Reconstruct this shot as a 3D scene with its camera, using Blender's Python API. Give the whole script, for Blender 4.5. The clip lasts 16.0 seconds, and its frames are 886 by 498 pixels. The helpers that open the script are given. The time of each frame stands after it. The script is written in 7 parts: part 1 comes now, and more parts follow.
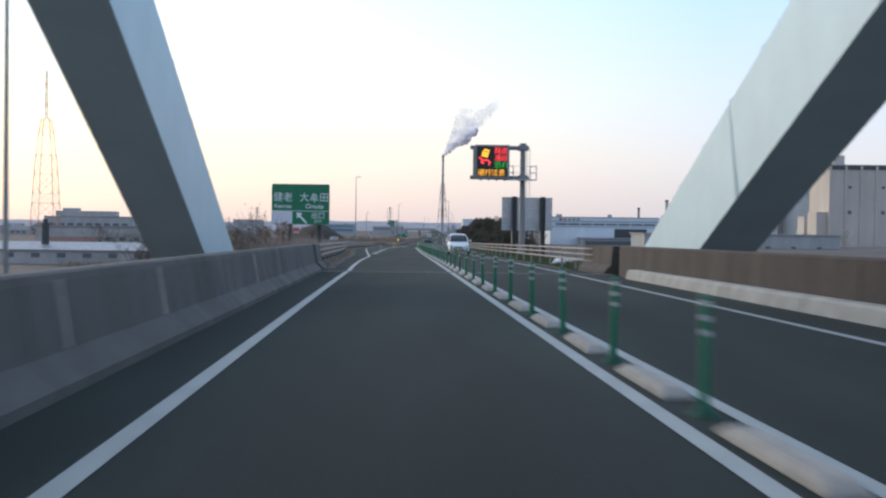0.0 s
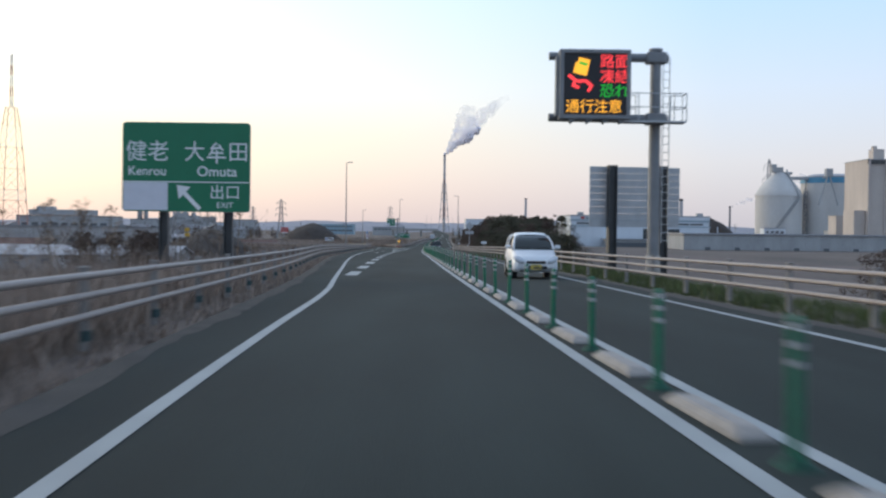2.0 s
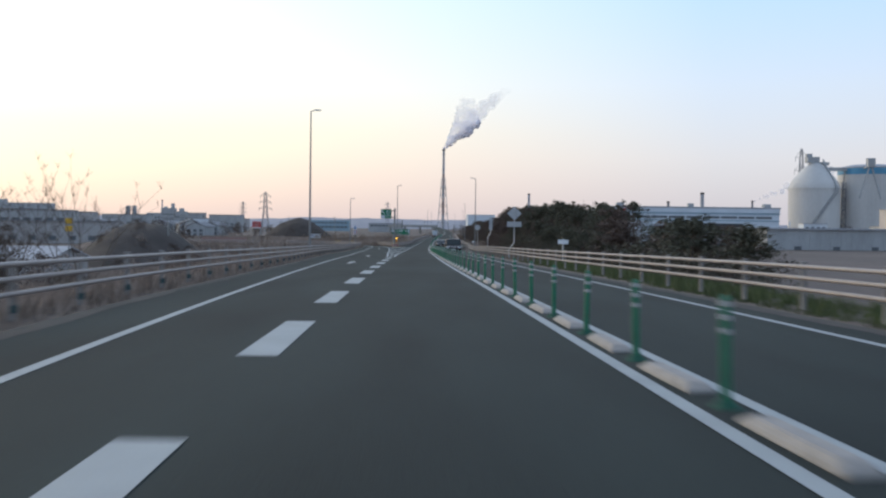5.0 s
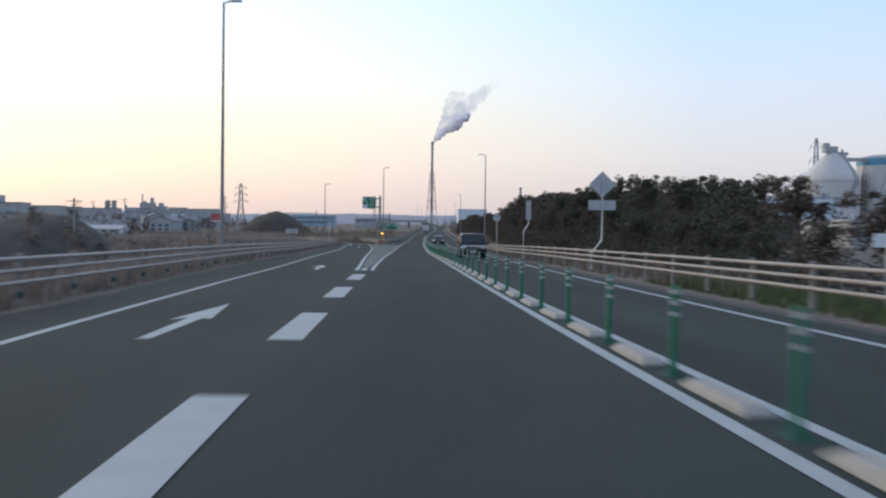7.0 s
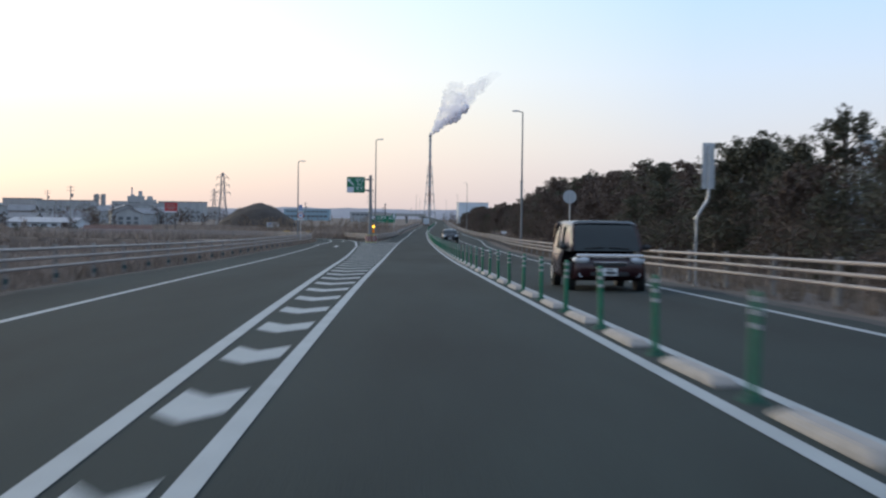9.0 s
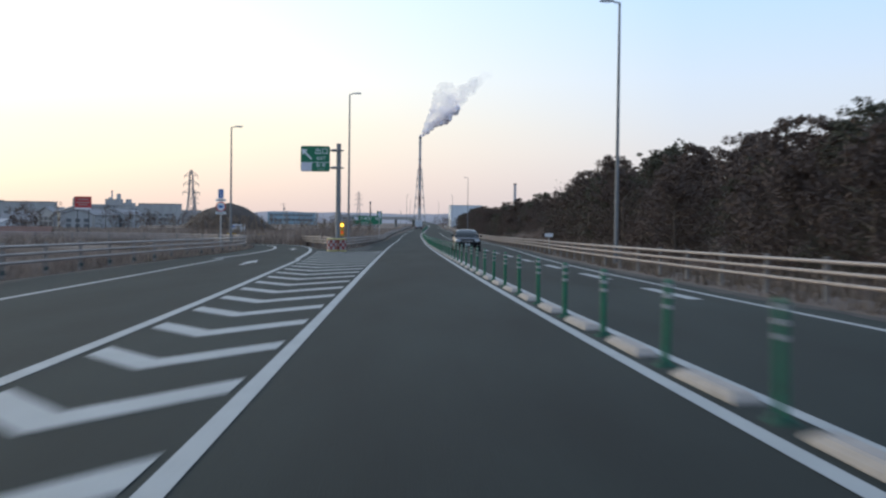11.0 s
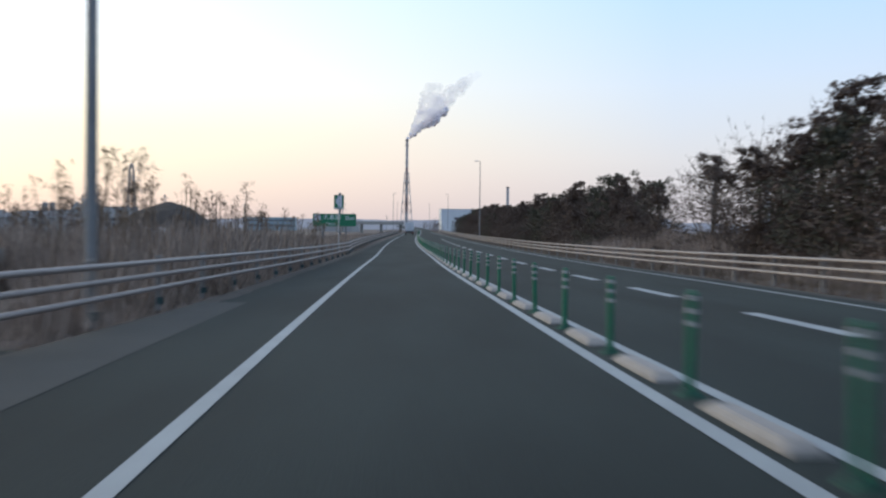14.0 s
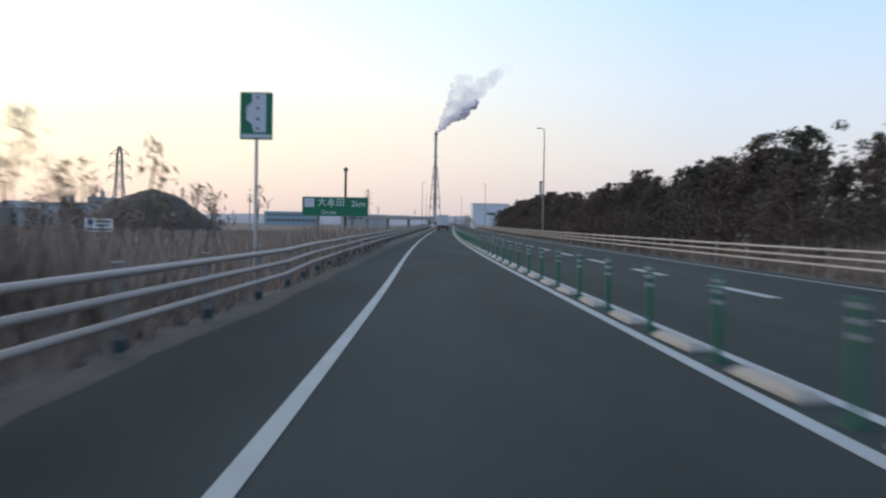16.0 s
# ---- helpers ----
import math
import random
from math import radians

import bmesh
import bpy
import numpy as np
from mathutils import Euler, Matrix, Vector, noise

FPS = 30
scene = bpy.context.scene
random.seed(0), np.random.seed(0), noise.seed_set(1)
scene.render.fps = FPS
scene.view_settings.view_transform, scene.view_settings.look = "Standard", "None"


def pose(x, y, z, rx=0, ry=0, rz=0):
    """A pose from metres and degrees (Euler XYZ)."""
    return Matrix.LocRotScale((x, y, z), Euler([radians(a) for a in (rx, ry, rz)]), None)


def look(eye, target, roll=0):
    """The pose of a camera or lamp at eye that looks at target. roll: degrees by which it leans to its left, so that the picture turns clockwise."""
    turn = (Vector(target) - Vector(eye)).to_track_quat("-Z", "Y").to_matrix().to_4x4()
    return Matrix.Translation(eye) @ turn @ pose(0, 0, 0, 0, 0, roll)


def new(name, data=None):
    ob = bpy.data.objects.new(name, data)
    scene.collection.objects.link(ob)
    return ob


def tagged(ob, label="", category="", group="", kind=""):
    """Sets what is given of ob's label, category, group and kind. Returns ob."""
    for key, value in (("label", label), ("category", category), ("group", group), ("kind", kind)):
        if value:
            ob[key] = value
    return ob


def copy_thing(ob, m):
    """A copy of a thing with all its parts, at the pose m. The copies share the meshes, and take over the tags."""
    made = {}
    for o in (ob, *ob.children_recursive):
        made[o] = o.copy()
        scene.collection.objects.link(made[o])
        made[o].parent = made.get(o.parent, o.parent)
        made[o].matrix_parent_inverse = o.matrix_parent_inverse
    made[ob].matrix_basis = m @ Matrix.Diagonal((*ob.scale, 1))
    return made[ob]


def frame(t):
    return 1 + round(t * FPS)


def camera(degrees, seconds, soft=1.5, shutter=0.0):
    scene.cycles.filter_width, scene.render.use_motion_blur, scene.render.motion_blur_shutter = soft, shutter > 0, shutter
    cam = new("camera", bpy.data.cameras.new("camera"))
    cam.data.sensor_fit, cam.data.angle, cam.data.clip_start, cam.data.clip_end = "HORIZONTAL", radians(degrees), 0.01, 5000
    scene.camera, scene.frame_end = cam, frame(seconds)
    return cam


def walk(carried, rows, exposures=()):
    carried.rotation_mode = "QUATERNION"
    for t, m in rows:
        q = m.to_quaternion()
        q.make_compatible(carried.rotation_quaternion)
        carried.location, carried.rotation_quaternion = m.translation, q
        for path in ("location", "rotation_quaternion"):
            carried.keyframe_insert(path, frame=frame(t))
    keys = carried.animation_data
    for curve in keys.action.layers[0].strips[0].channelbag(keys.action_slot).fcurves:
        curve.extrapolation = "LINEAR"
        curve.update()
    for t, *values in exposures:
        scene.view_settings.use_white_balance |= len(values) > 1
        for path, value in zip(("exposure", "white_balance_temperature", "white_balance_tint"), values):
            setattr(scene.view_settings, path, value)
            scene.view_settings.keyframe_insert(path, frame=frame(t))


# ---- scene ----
from collections import defaultdict

# ---- camera and its way ----
cam = camera(41.3, 16.0, soft=2.3, shutter=0.45)
PATH = [
    (0, (-0.015, 0.1, 5.3), (-0.016, 2.1, 5.268), 0.7),
    (0.5, (-0.503, 11.419, 5.249), (-0.502, 13.419, 5.217), 0.7),
    (1, (-0.958, 22.778, 5.207), (-0.959, 24.778, 5.174), 0.7),
    (1.5, (-1.427, 34.137, 5.155), (-1.43, 36.137, 5.123), 0.7),
    (2, (-1.884, 45.504, 5.077), (-1.886, 47.504, 5.046), 0.7),
    (2.5, (-2.393, 56.738, 4.982), (-2.397, 58.738, 4.95), 0.7),
    (3, (-2.724, 67.994, 4.879), (-2.727, 69.994, 4.846), 0.7),
    (3.5, (-3.154, 79.054, 4.782), (-3.159, 81.054, 4.747), 0.7),
    (4, (-3.611, 90.063, 4.694), (-3.617, 92.063, 4.659), 0.7),
    (4.5, (-4.04, 101.418, 4.604), (-4.043, 103.417, 4.569), 0.7),
    (5, (-4.459, 113.006, 4.501), (-4.457, 115.006, 4.465), 0.7),
    (5.5, (-4.871, 124.767, 4.385), (-4.863, 126.767, 4.349), 0.7),
    (6, (-5.279, 136.646, 4.258), (-5.266, 138.646, 4.221), 0.7),
    (6.5, (-5.669, 148.582, 4.119), (-5.65, 150.581, 4.08), 0.7),
    (7, (-6.004, 160.707, 3.965), (-5.981, 162.707, 3.922), 0.7),
    (7.5, (-6.332, 172.729, 3.802), (-6.307, 174.729, 3.755), 0.7),
    (8, (-6.646, 184.842, 3.638), (-6.621, 186.841, 3.59), 0.6),
    (8.5, (-6.957, 197.001, 3.494), (-6.93, 199.0, 3.446), 0.6),
    (9, (-7.288, 209.128, 3.362), (-7.26, 211.128, 3.31), 0.7),
    (9.5, (-7.489, 221.52, 3.2), (-7.458, 223.519, 3.147), 0.7),
    (10, (-7.716, 234.146, 2.996), (-7.681, 236.145, 2.944), 0.7),
    (10.5, (-7.959, 246.98, 2.782), (-7.918, 248.979, 2.734), 0.7),
    (11, (-8.183, 259.909, 2.589), (-8.137, 261.908, 2.545), 0.7),
    (11.5, (-8.373, 272.796, 2.453), (-8.32, 274.795, 2.412), 0.7),
    (12, (-8.503, 285.993, 2.329), (-8.446, 287.992, 2.292), 0.8),
    (12.5, (-8.613, 299.21, 2.193), (-8.548, 301.209, 2.157), 0.8),
    (13, (-8.746, 312.207, 2.085), (-8.679, 314.206, 2.049), 0.8),
    (13.5, (-8.817, 325.469, 1.991), (-8.75, 327.468, 1.958), 0.7),
    (14, (-8.923, 338.688, 1.886), (-8.854, 340.687, 1.853), 0.6),
    (14.5, (-9.087, 351.922, 1.785), (-9.023, 353.921, 1.754), 0.5),
    (15, (-9.201, 365.176, 1.699), (-9.149, 367.175, 1.665), 0.6),
    (15.5, (-9.407, 378.488, 1.604), (-9.362, 380.487, 1.563), 0.8),
    (16, (-9.618, 391.887, 1.512), (-9.596, 393.886, 1.472), 0.9),
]
walk(cam, [(t, look(eye, target, roll)) for t, eye, target, roll in PATH], exposures=[(0.0, 0.64, 5980, 1), (1.5, 0.55, 5980, 1), (2.6, 0.49, 5980, 1), (16.0, 0.49, 5980, 1)])

# ---- sky and light: clear dusk, sun at the horizon on the left ----
SUN_EL, SUN_AZ = 16.0, -52.0
world = bpy.data.worlds.new("dusk_sky")
scene.world = world
world.use_nodes = True
wn = world.node_tree
sky = wn.nodes.new("ShaderNodeTexSky")
sky.sky_type, sky.sun_disc = "NISHITA", False
sky.sun_elevation, sky.sun_rotation = radians(SUN_EL), radians(SUN_AZ)
sky.altitude, sky.air_density, sky.dust_density, sky.ozone_density = 0, 1.0, 2.2, 2.0
wn.nodes["Background"].inputs[1].default_value = 0.15
wn.links.new(sky.outputs[0], wn.nodes["Background"].inputs[0])
# pale dusk haze all round, densest at the horizon
geo_, sep, ramp_, fac_, bg2, mixs = (wn.nodes.new(k) for k in ("ShaderNodeTexCoord", "ShaderNodeSeparateXYZ", "ShaderNodeValToRGB", "ShaderNodeMapRange", "ShaderNodeBackground", "ShaderNodeMixShader"))
wn.links.new(geo_.outputs["Generated"], sep.inputs[0])
wn.links.new(sep.outputs["Z"], ramp_.inputs[0])
wn.links.new(sep.outputs["Z"], fac_.inputs["Value"])
warm, dot_, toward, mixc = (wn.nodes.new(k) for k in ("ShaderNodeValToRGB", "ShaderNodeVectorMath", "ShaderNodeMapRange", "ShaderNodeMix"))
for rp, stops in ((ramp_, ((0.0, (0.53, 0.455, 0.50)), (0.06, (0.635, 0.555, 0.60)), (0.12, (0.61, 0.60, 0.71)), (0.2, (0.50, 0.61, 0.88)), (1.0, (0.50, 0.545, 0.69)))),
                  (warm, ((0.0, (0.72, 0.49, 0.47)), (0.04, (0.96, 0.62, 0.48)), (0.08, (1.08, 0.76, 0.46)), (0.12, (1.10, 0.87, 0.62)), (0.2, (1.0, 0.92, 0.96)), (1.0, (0.50, 0.545, 0.69))))):
    for pos, col in stops:
        e = rp.color_ramp.elements[0] if pos == 0.0 else rp.color_ramp.elements[-1] if pos == 1.0 else rp.color_ramp.elements.new(pos)
        e.position, e.color = pos, (*col, 1)
dot_.operation = "DOT_PRODUCT"
dot_.inputs[1].default_value = (math.sin(radians(SUN_AZ)), math.cos(radians(SUN_AZ)), 0)
wn.links.new(geo_.outputs["Generated"], dot_.inputs[0])
wn.links.new(dot_.outputs["Value"], toward.inputs["Value"])
toward.inputs["From Min"].default_value, toward.inputs["From Max"].default_value = 0.42, 0.92
wn.links.new(sep.outputs["Z"], warm.inputs[0])
mixc.data_type = "RGBA"
wn.links.new(toward.outputs[0], mixc.inputs["Factor"])
wn.links.new(ramp_.outputs[0], mixc.inputs["A"])
wn.links.new(warm.outputs[0], mixc.inputs["B"])
fac_.inputs["From Min"].default_value, fac_.inputs["From Max"].default_value = 0.0, 0.3
fac_.inputs["To Min"].default_value, fac_.inputs["To Max"].default_value = 0.80, 0.60
wn.links.new(mixc.outputs["Result"], bg2.inputs[0])
wn.links.new(fac_.outputs[0], mixs.inputs[0])
wn.links.new(wn.nodes["Background"].outputs[0], mixs.inputs[1])
wn.links.new(bg2.outputs[0], mixs.inputs[2])
wn.links.new(mixs.outputs[0], wn.nodes["World Output"].inputs[0])
sun = new("sun", bpy.data.lights.new("sun", "SUN"))
sun.data.energy, sun.data.angle, sun.data.color = 0.55, radians(25), (1.0, 0.80, 0.62)
_a, _e = radians(SUN_AZ), radians(SUN_EL + 3)
sun.matrix_world = look((0, 0, 60), (-math.sin(_a) * math.cos(_e) * 50, -math.cos(_a) * math.cos(_e) * 50, 60 - math.sin(_e) * 50))


# ---- materials ----
def mat(name, col, rough=0.7, metal=0.0, var=0.25, scale=3.0, fine=40.0, bump=0.0, col2=None, stretch=(1, 1, 1), emit=0.0, spec=0.5):
    m = bpy.data.materials.new(name)
    m.use_nodes = True
    nt = m.node_tree
    b = nt.nodes["Principled BSDF"]
    b.inputs["Roughness"].default_value, b.inputs["Metallic"].default_value = rough, metal
    b.inputs["Specular IOR Level"].default_value = spec
    if emit:
        b.inputs["Base Color"].default_value = (*[c * 0.2 for c in col], 1)
        b.inputs["Emission Color"].default_value, b.inputs["Emission Strength"].default_value = (*col, 1), emit
        return m
    tc, mp = nt.nodes.new("ShaderNodeTexCoord"), nt.nodes.new("ShaderNodeMapping")
    mp.inputs["Scale"].default_value = stretch
    nt.links.new(tc.outputs["Object"], mp.inputs[0])
    n1, n2 = nt.nodes.new("ShaderNodeTexNoise"), nt.nodes.new("ShaderNodeTexNoise")
    n1.inputs["Scale"].default_value, n2.inputs["Scale"].default_value = scale, fine
    n1.inputs["Detail"].default_value, n2.inputs["Detail"].default_value = 5, 3
    for n in (n1, n2):
        nt.links.new(mp.outputs[0], n.inputs["Vector"])
    mix = nt.nodes.new("ShaderNodeMix")
    mix.data_type = "RGBA"
    lo = [c * (1 - var) for c in col] if col2 is None else col2
    hi = [min(1, c * (1 + var)) for c in col]
    mix.inputs["A"].default_value, mix.inputs["B"].default_value = (*lo, 1), (*hi, 1)
    ramp = nt.nodes.new("ShaderNodeMapRange")
    ramp.inputs["From Min"].default_value, ramp.inputs["From Max"].default_value = 0.32, 0.68
    add = nt.nodes.new("ShaderNodeMath")
    add.operation = "MULTIPLY_ADD"
    add.inputs[1].default_value = 0.35
    nt.links.new(n2.outputs["Fac"], add.inputs[0])
    half = nt.nodes.new("ShaderNodeMath")
    half.operation = "MULTIPLY"
    half.inputs[1].default_value = 0.65
    nt.links.new(n1.outputs["Fac"], half.inputs[0])
    nt.links.new(half.outputs[0], add.inputs[2])
    nt.links.new(add.outputs[0], ramp.inputs["Value"])
    nt.links.new(ramp.outputs[0], mix.inputs["Factor"])
    nt.links.new(mix.outputs["Result"], b.inputs["Base Color"])
    if bump:
        bp = nt.nodes.new("ShaderNodeBump")
        bp.inputs["Strength"].default_value, bp.inputs["Distance"].default_value = bump, 0.02
        nt.links.new(n2.outputs["Fac"], bp.inputs["Height"])
        nt.links.new(bp.outputs[0], b.inputs["Normal"])
    return m


def per_piece(m, amount=0.35):
    """Makes a material vary from piece to piece (islands of one mesh)."""
    nt = m.node_tree
    b = nt.nodes["Principled BSDF"]
    src = b.inputs["Base Color"].links[0].from_socket
    geo, hsv, mr = nt.nodes.new("ShaderNodeNewGeometry"), nt.nodes.new("ShaderNodeHueSaturation"), nt.nodes.new("ShaderNodeMapRange")
    mr.inputs["To Min"].default_value, mr.inputs["To Max"].default_value = 1 - amount, 1 + amount
    nt.links.new(geo.outputs["Random Per Island"], mr.inputs["Value"])
    nt.links.new(mr.outputs[0], hsv.inputs["Value"])
    nt.links.new(src, hsv.inputs["Color"])
    nt.links.new(hsv.outputs[0], b.inputs["Base Color"])
    return m


M = {
    "asphalt": mat("asphalt", (0.0195, 0.0270, 0.0247), 0.95, spec=0.25, var=0.5, scale=0.35, fine=60, bump=0.4, stretch=(1.6, 0.25, 1)),
    "grit": mat("edge_grit", (0.044, 0.039, 0.034), 0.95, var=0.45, scale=1.4, fine=14, bump=0.5),
    "asphalt_patch": mat("asphalt_patch", (0.031, 0.034, 0.032), 0.9, var=0.2, scale=0.8, fine=50, bump=0.3),
    "line": mat("road_paint", (0.305, 0.32, 0.315), 0.6, var=0.16, scale=1.5, fine=35, bump=0.2),
    "concrete": mat("concrete", (0.30, 0.30, 0.285), 0.9, var=0.3, scale=1.2, fine=25, bump=0.3),
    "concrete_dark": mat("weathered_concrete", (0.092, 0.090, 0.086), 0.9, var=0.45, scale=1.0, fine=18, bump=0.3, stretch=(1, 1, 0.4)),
    "concrete_brown": mat("brown_stained_concrete", (0.062, 0.050, 0.043), 0.9, var=0.4, scale=1.0, fine=18, bump=0.3, stretch=(1, 1, 0.4)),
    "concrete_pale": mat("pale_concrete", (0.36, 0.34, 0.31), 0.9, var=0.25, scale=2.0, fine=30, bump=0.3),
    "steel_blue": mat("blue_grey_paint", (0.48, 0.62, 0.68), 0.45, var=0.08, scale=0.6, fine=12),
    "steel_dark": mat("dark_steel", (0.055, 0.058, 0.06), 0.5, 0.3, var=0.25, scale=2),
    "steel_grey": mat("grey_painted_steel", (0.20, 0.205, 0.21), 0.5, 0.2, var=0.15, scale=2),
    "joint_steel": mat("worn_joint_steel", (0.17, 0.17, 0.165), 0.7, 0.3, var=0.3, scale=6),
    "galv": mat("galvanised_steel", (0.45, 0.46, 0.47), 0.45, 0.6, var=0.15, scale=4),
    "rail": mat("beige_rail_paint", (0.285, 0.240, 0.214), 0.5, var=0.12, scale=1.5, fine=30),
    "rail_post": mat("grey_beige_post", (0.22, 0.205, 0.19), 0.6, var=0.2, scale=3, fine=30),
    "teal": mat("teal_plastic", (0.025, 0.055, 0.057), 0.5, var=0.2),
    "green_dark": mat("dusty_dark_green", (0.014, 0.075, 0.045), 0.8, var=0.3, scale=5),
    "green_tube": mat("green_plastic", (0.010, 0.135, 0.066), 0.45, var=0.2, scale=6),
    "band": mat("white_reflective", (0.34, 0.36, 0.34), 0.5, var=0.15, scale=12),
    "block": mat("off_white_kerb", (0.30, 0.275, 0.25), 0.8, var=0.35, scale=3, fine=25, bump=0.3),
    "sign_green": mat("sign_green", (0.012, 0.155, 0.072), 0.45, var=0.07, scale=1.0, fine=6),
    "sign_white": mat("sign_white", (0.72, 0.73, 0.73), 0.45, var=0.05),
    "sign_cover": mat("grey_sign_cover", (0.60, 0.61, 0.66), 0.6, var=0.05),
    "sign_back": mat("sign_back_aluminium", (0.42, 0.43, 0.44), 0.5, 0.4, var=0.12, scale=2),
    "red": mat("red_paint", (0.42, 0.03, 0.03), 0.5, var=0.15),
    "blue": mat("blue_paint", (0.05, 0.15, 0.4), 0.5, var=0.1),
    "drum_white": mat("dingy_white_sheet", (0.42, 0.37, 0.35), 0.6, var=0.2, scale=5),
    "drum_red": mat("faded_red_sheet", (0.27, 0.035, 0.03), 0.6, var=0.2, scale=5),
    "yellow": mat("yellow_paint", (0.55, 0.33, 0.03), 0.55, var=0.15),
    "lid": mat("faded_yellow_lid", (0.48, 0.40, 0.14), 0.6, var=0.2),
    "screen": mat("display_black", (0.012, 0.012, 0.014), 0.5, var=0.1),
    "led_red": mat("led_red", (1.0, 0.05, 0.06), emit=1.0),
    "led_green": mat("led_green", (0.05, 0.55, 0.05), emit=0.6),
    "led_amber": mat("led_amber", (1.0, 0.42, 0.03), emit=1.0),
    "lamp_orange": mat("lamp_orange", (1.0, 0.16, 0.04), emit=0.4),
    "lamp_amber": mat("lamp_amber", (1.0, 0.50, 0.05), emit=4.0),
    "glass": mat("dark_glass", (0.015, 0.022, 0.024), 0.08, var=0.1),
    "tyre": mat("tyre_rubber", (0.018, 0.018, 0.018), 0.9, var=0.2),
    "rim": mat("wheel_alloy", (0.45, 0.45, 0.46), 0.35, 0.8, var=0.1),
    "chrome": mat("bright_trim", (0.65, 0.65, 0.66), 0.2, 0.9, var=0.05),
    "head": mat("headlamp_lens", (0.55, 0.57, 0.6), 0.15, var=0.1),
    "black_trim": mat("black_trim", (0.02, 0.02, 0.021), 0.55, var=0.1),
    "paint_white": mat("white_car_paint", (0.74, 0.75, 0.76), 0.3, var=0.03),
    "paint_maroon": mat("dark_maroon_paint", (0.030, 0.010, 0.012), 0.22, spec=0.5, var=0.08),
    "paint_black": mat("black_car_paint", (0.008, 0.009, 0.011), 0.22, var=0.08),
    "paint_silver": mat("truck_box_panel", (0.55, 0.57, 0.6), 0.45, 0.2, var=0.06),
    "plate": mat("plate_white", (0.7, 0.7, 0.7), 0.5, var=0.05),
    "plate_y": mat("plate_yellow", (0.6, 0.45, 0.08), 0.5, var=0.05),
    "bark": mat("bark", (0.11, 0.085, 0.065), 0.9, var=0.35, scale=6, fine=30, bump=0.5),
    "leaf": per_piece(mat("evergreen_leaves", (0.094, 0.090, 0.064), 0.9, spec=0.1, var=0.25, scale=0.5, fine=6), 0.14),
    "leaf_dull": per_piece(mat("dull_winter_leaves", (0.118, 0.088, 0.072), 0.9, spec=0.1, var=0.25, scale=0.5, fine=6), 0.12),
    "twig": per_piece(mat("bare_twigs", (0.105, 0.080, 0.066), 0.9, var=0.3, scale=0.6, fine=8), 0.45),
    "brush": per_piece(mat("dry_brush", (0.29, 0.232, 0.190), 0.9, spec=0.1, var=0.3, scale=0.4, fine=6), 0.45),
    "dry_grass": per_piece(mat("dry_grass", (0.18, 0.138, 0.102), 0.9, var=0.3, scale=0.3, fine=5), 0.4),
    "green_grass": per_piece(mat("verge_grass", (0.085, 0.105, 0.035), 0.85, var=0.3, scale=0.5, fine=5), 0.4),
    "plume": per_piece(mat("reed_plume", (0.20, 0.145, 0.10), 0.9, var=0.3), 0.4),
    "ground": mat("field_soil", (0.106, 0.080, 0.065), 0.95, var=0.4, scale=0.06, fine=0.9, bump=0.4, col2=(0.062, 0.049, 0.040)),
    "soil": mat("heap_soil", (0.058, 0.046, 0.038), 0.95, var=0.3, scale=0.35, fine=3, bump=0.5),
    # hill: pale blue-grey base colour includes the haze of distance
    "hill": mat("far_hill_hazed", (0.30, 0.295, 0.32), 0.95, var=0.12, scale=0.01, fine=0.05),
    "stack": mat("stack_grey", (0.42, 0.41, 0.42), 0.7, var=0.1, scale=0.1),
    "stack_red": mat("stack_red_band", (0.36, 0.27, 0.25), 0.7, var=0.1, scale=0.1),
    "lattice": mat("lattice_steel", (0.28, 0.28, 0.29), 0.6, 0.3, var=0.1),
    "lattice_red": mat("lattice_red", (0.50, 0.22, 0.16), 0.6, var=0.1),
    "lattice_white": mat("lattice_white", (0.62, 0.58, 0.54), 0.6, var=0.1),
    "wall_white": mat("white_cladding", (0.62, 0.65, 0.68), 0.7, var=0.08, scale=0.3, fine=3, stretch=(1, 1, 0.3)),
    "wall_blue": mat("pale_blue_band", (0.27, 0.36, 0.41), 0.6, var=0.08, scale=0.3, fine=3),
    "band_blue": mat("tank_blue_band", (0.10, 0.28, 0.42), 0.6, var=0.08, scale=0.2),
    "wall_grey": mat("grey_cladding", (0.36, 0.36, 0.355), 0.75, var=0.15, scale=0.4, fine=3, stretch=(1, 1, 0.3)),
    "wall_beige": mat("beige_wall", (0.50, 0.44, 0.39), 0.8, var=0.12, scale=0.15, fine=2, stretch=(1, 1, 0.3)),
    "wall_house": mat("plaster_wall", (0.37, 0.35, 0.335), 0.85, var=0.2, scale=0.3, fine=3),
    "tank": mat("silo_concrete", (0.55, 0.53, 0.50), 0.8, var=0.12, scale=0.1, fine=1.5, stretch=(1, 1, 0.3)),
    "roof_dark": mat("dark_roof", (0.22, 0.215, 0.22), 0.7, var=0.25, scale=0.5, fine=5),
    "roof_silver": mat("metal_sheet_roof", (0.36, 0.36, 0.38), 0.6, 0.2, var=0.2, scale=0.6, fine=5, stretch=(3, 1, 1)),
    "window": mat("far_window", (0.10, 0.11, 0.12), 0.4, var=0.2),
    "rust": mat("rusty_sheet", (0.13, 0.068, 0.052), 0.8, var=0.35, scale=1.0, fine=8),
    "tarp": mat("white_tarp", (0.70, 0.70, 0.69), 0.7, var=0.12, scale=4, fine=15, bump=0.4),
}


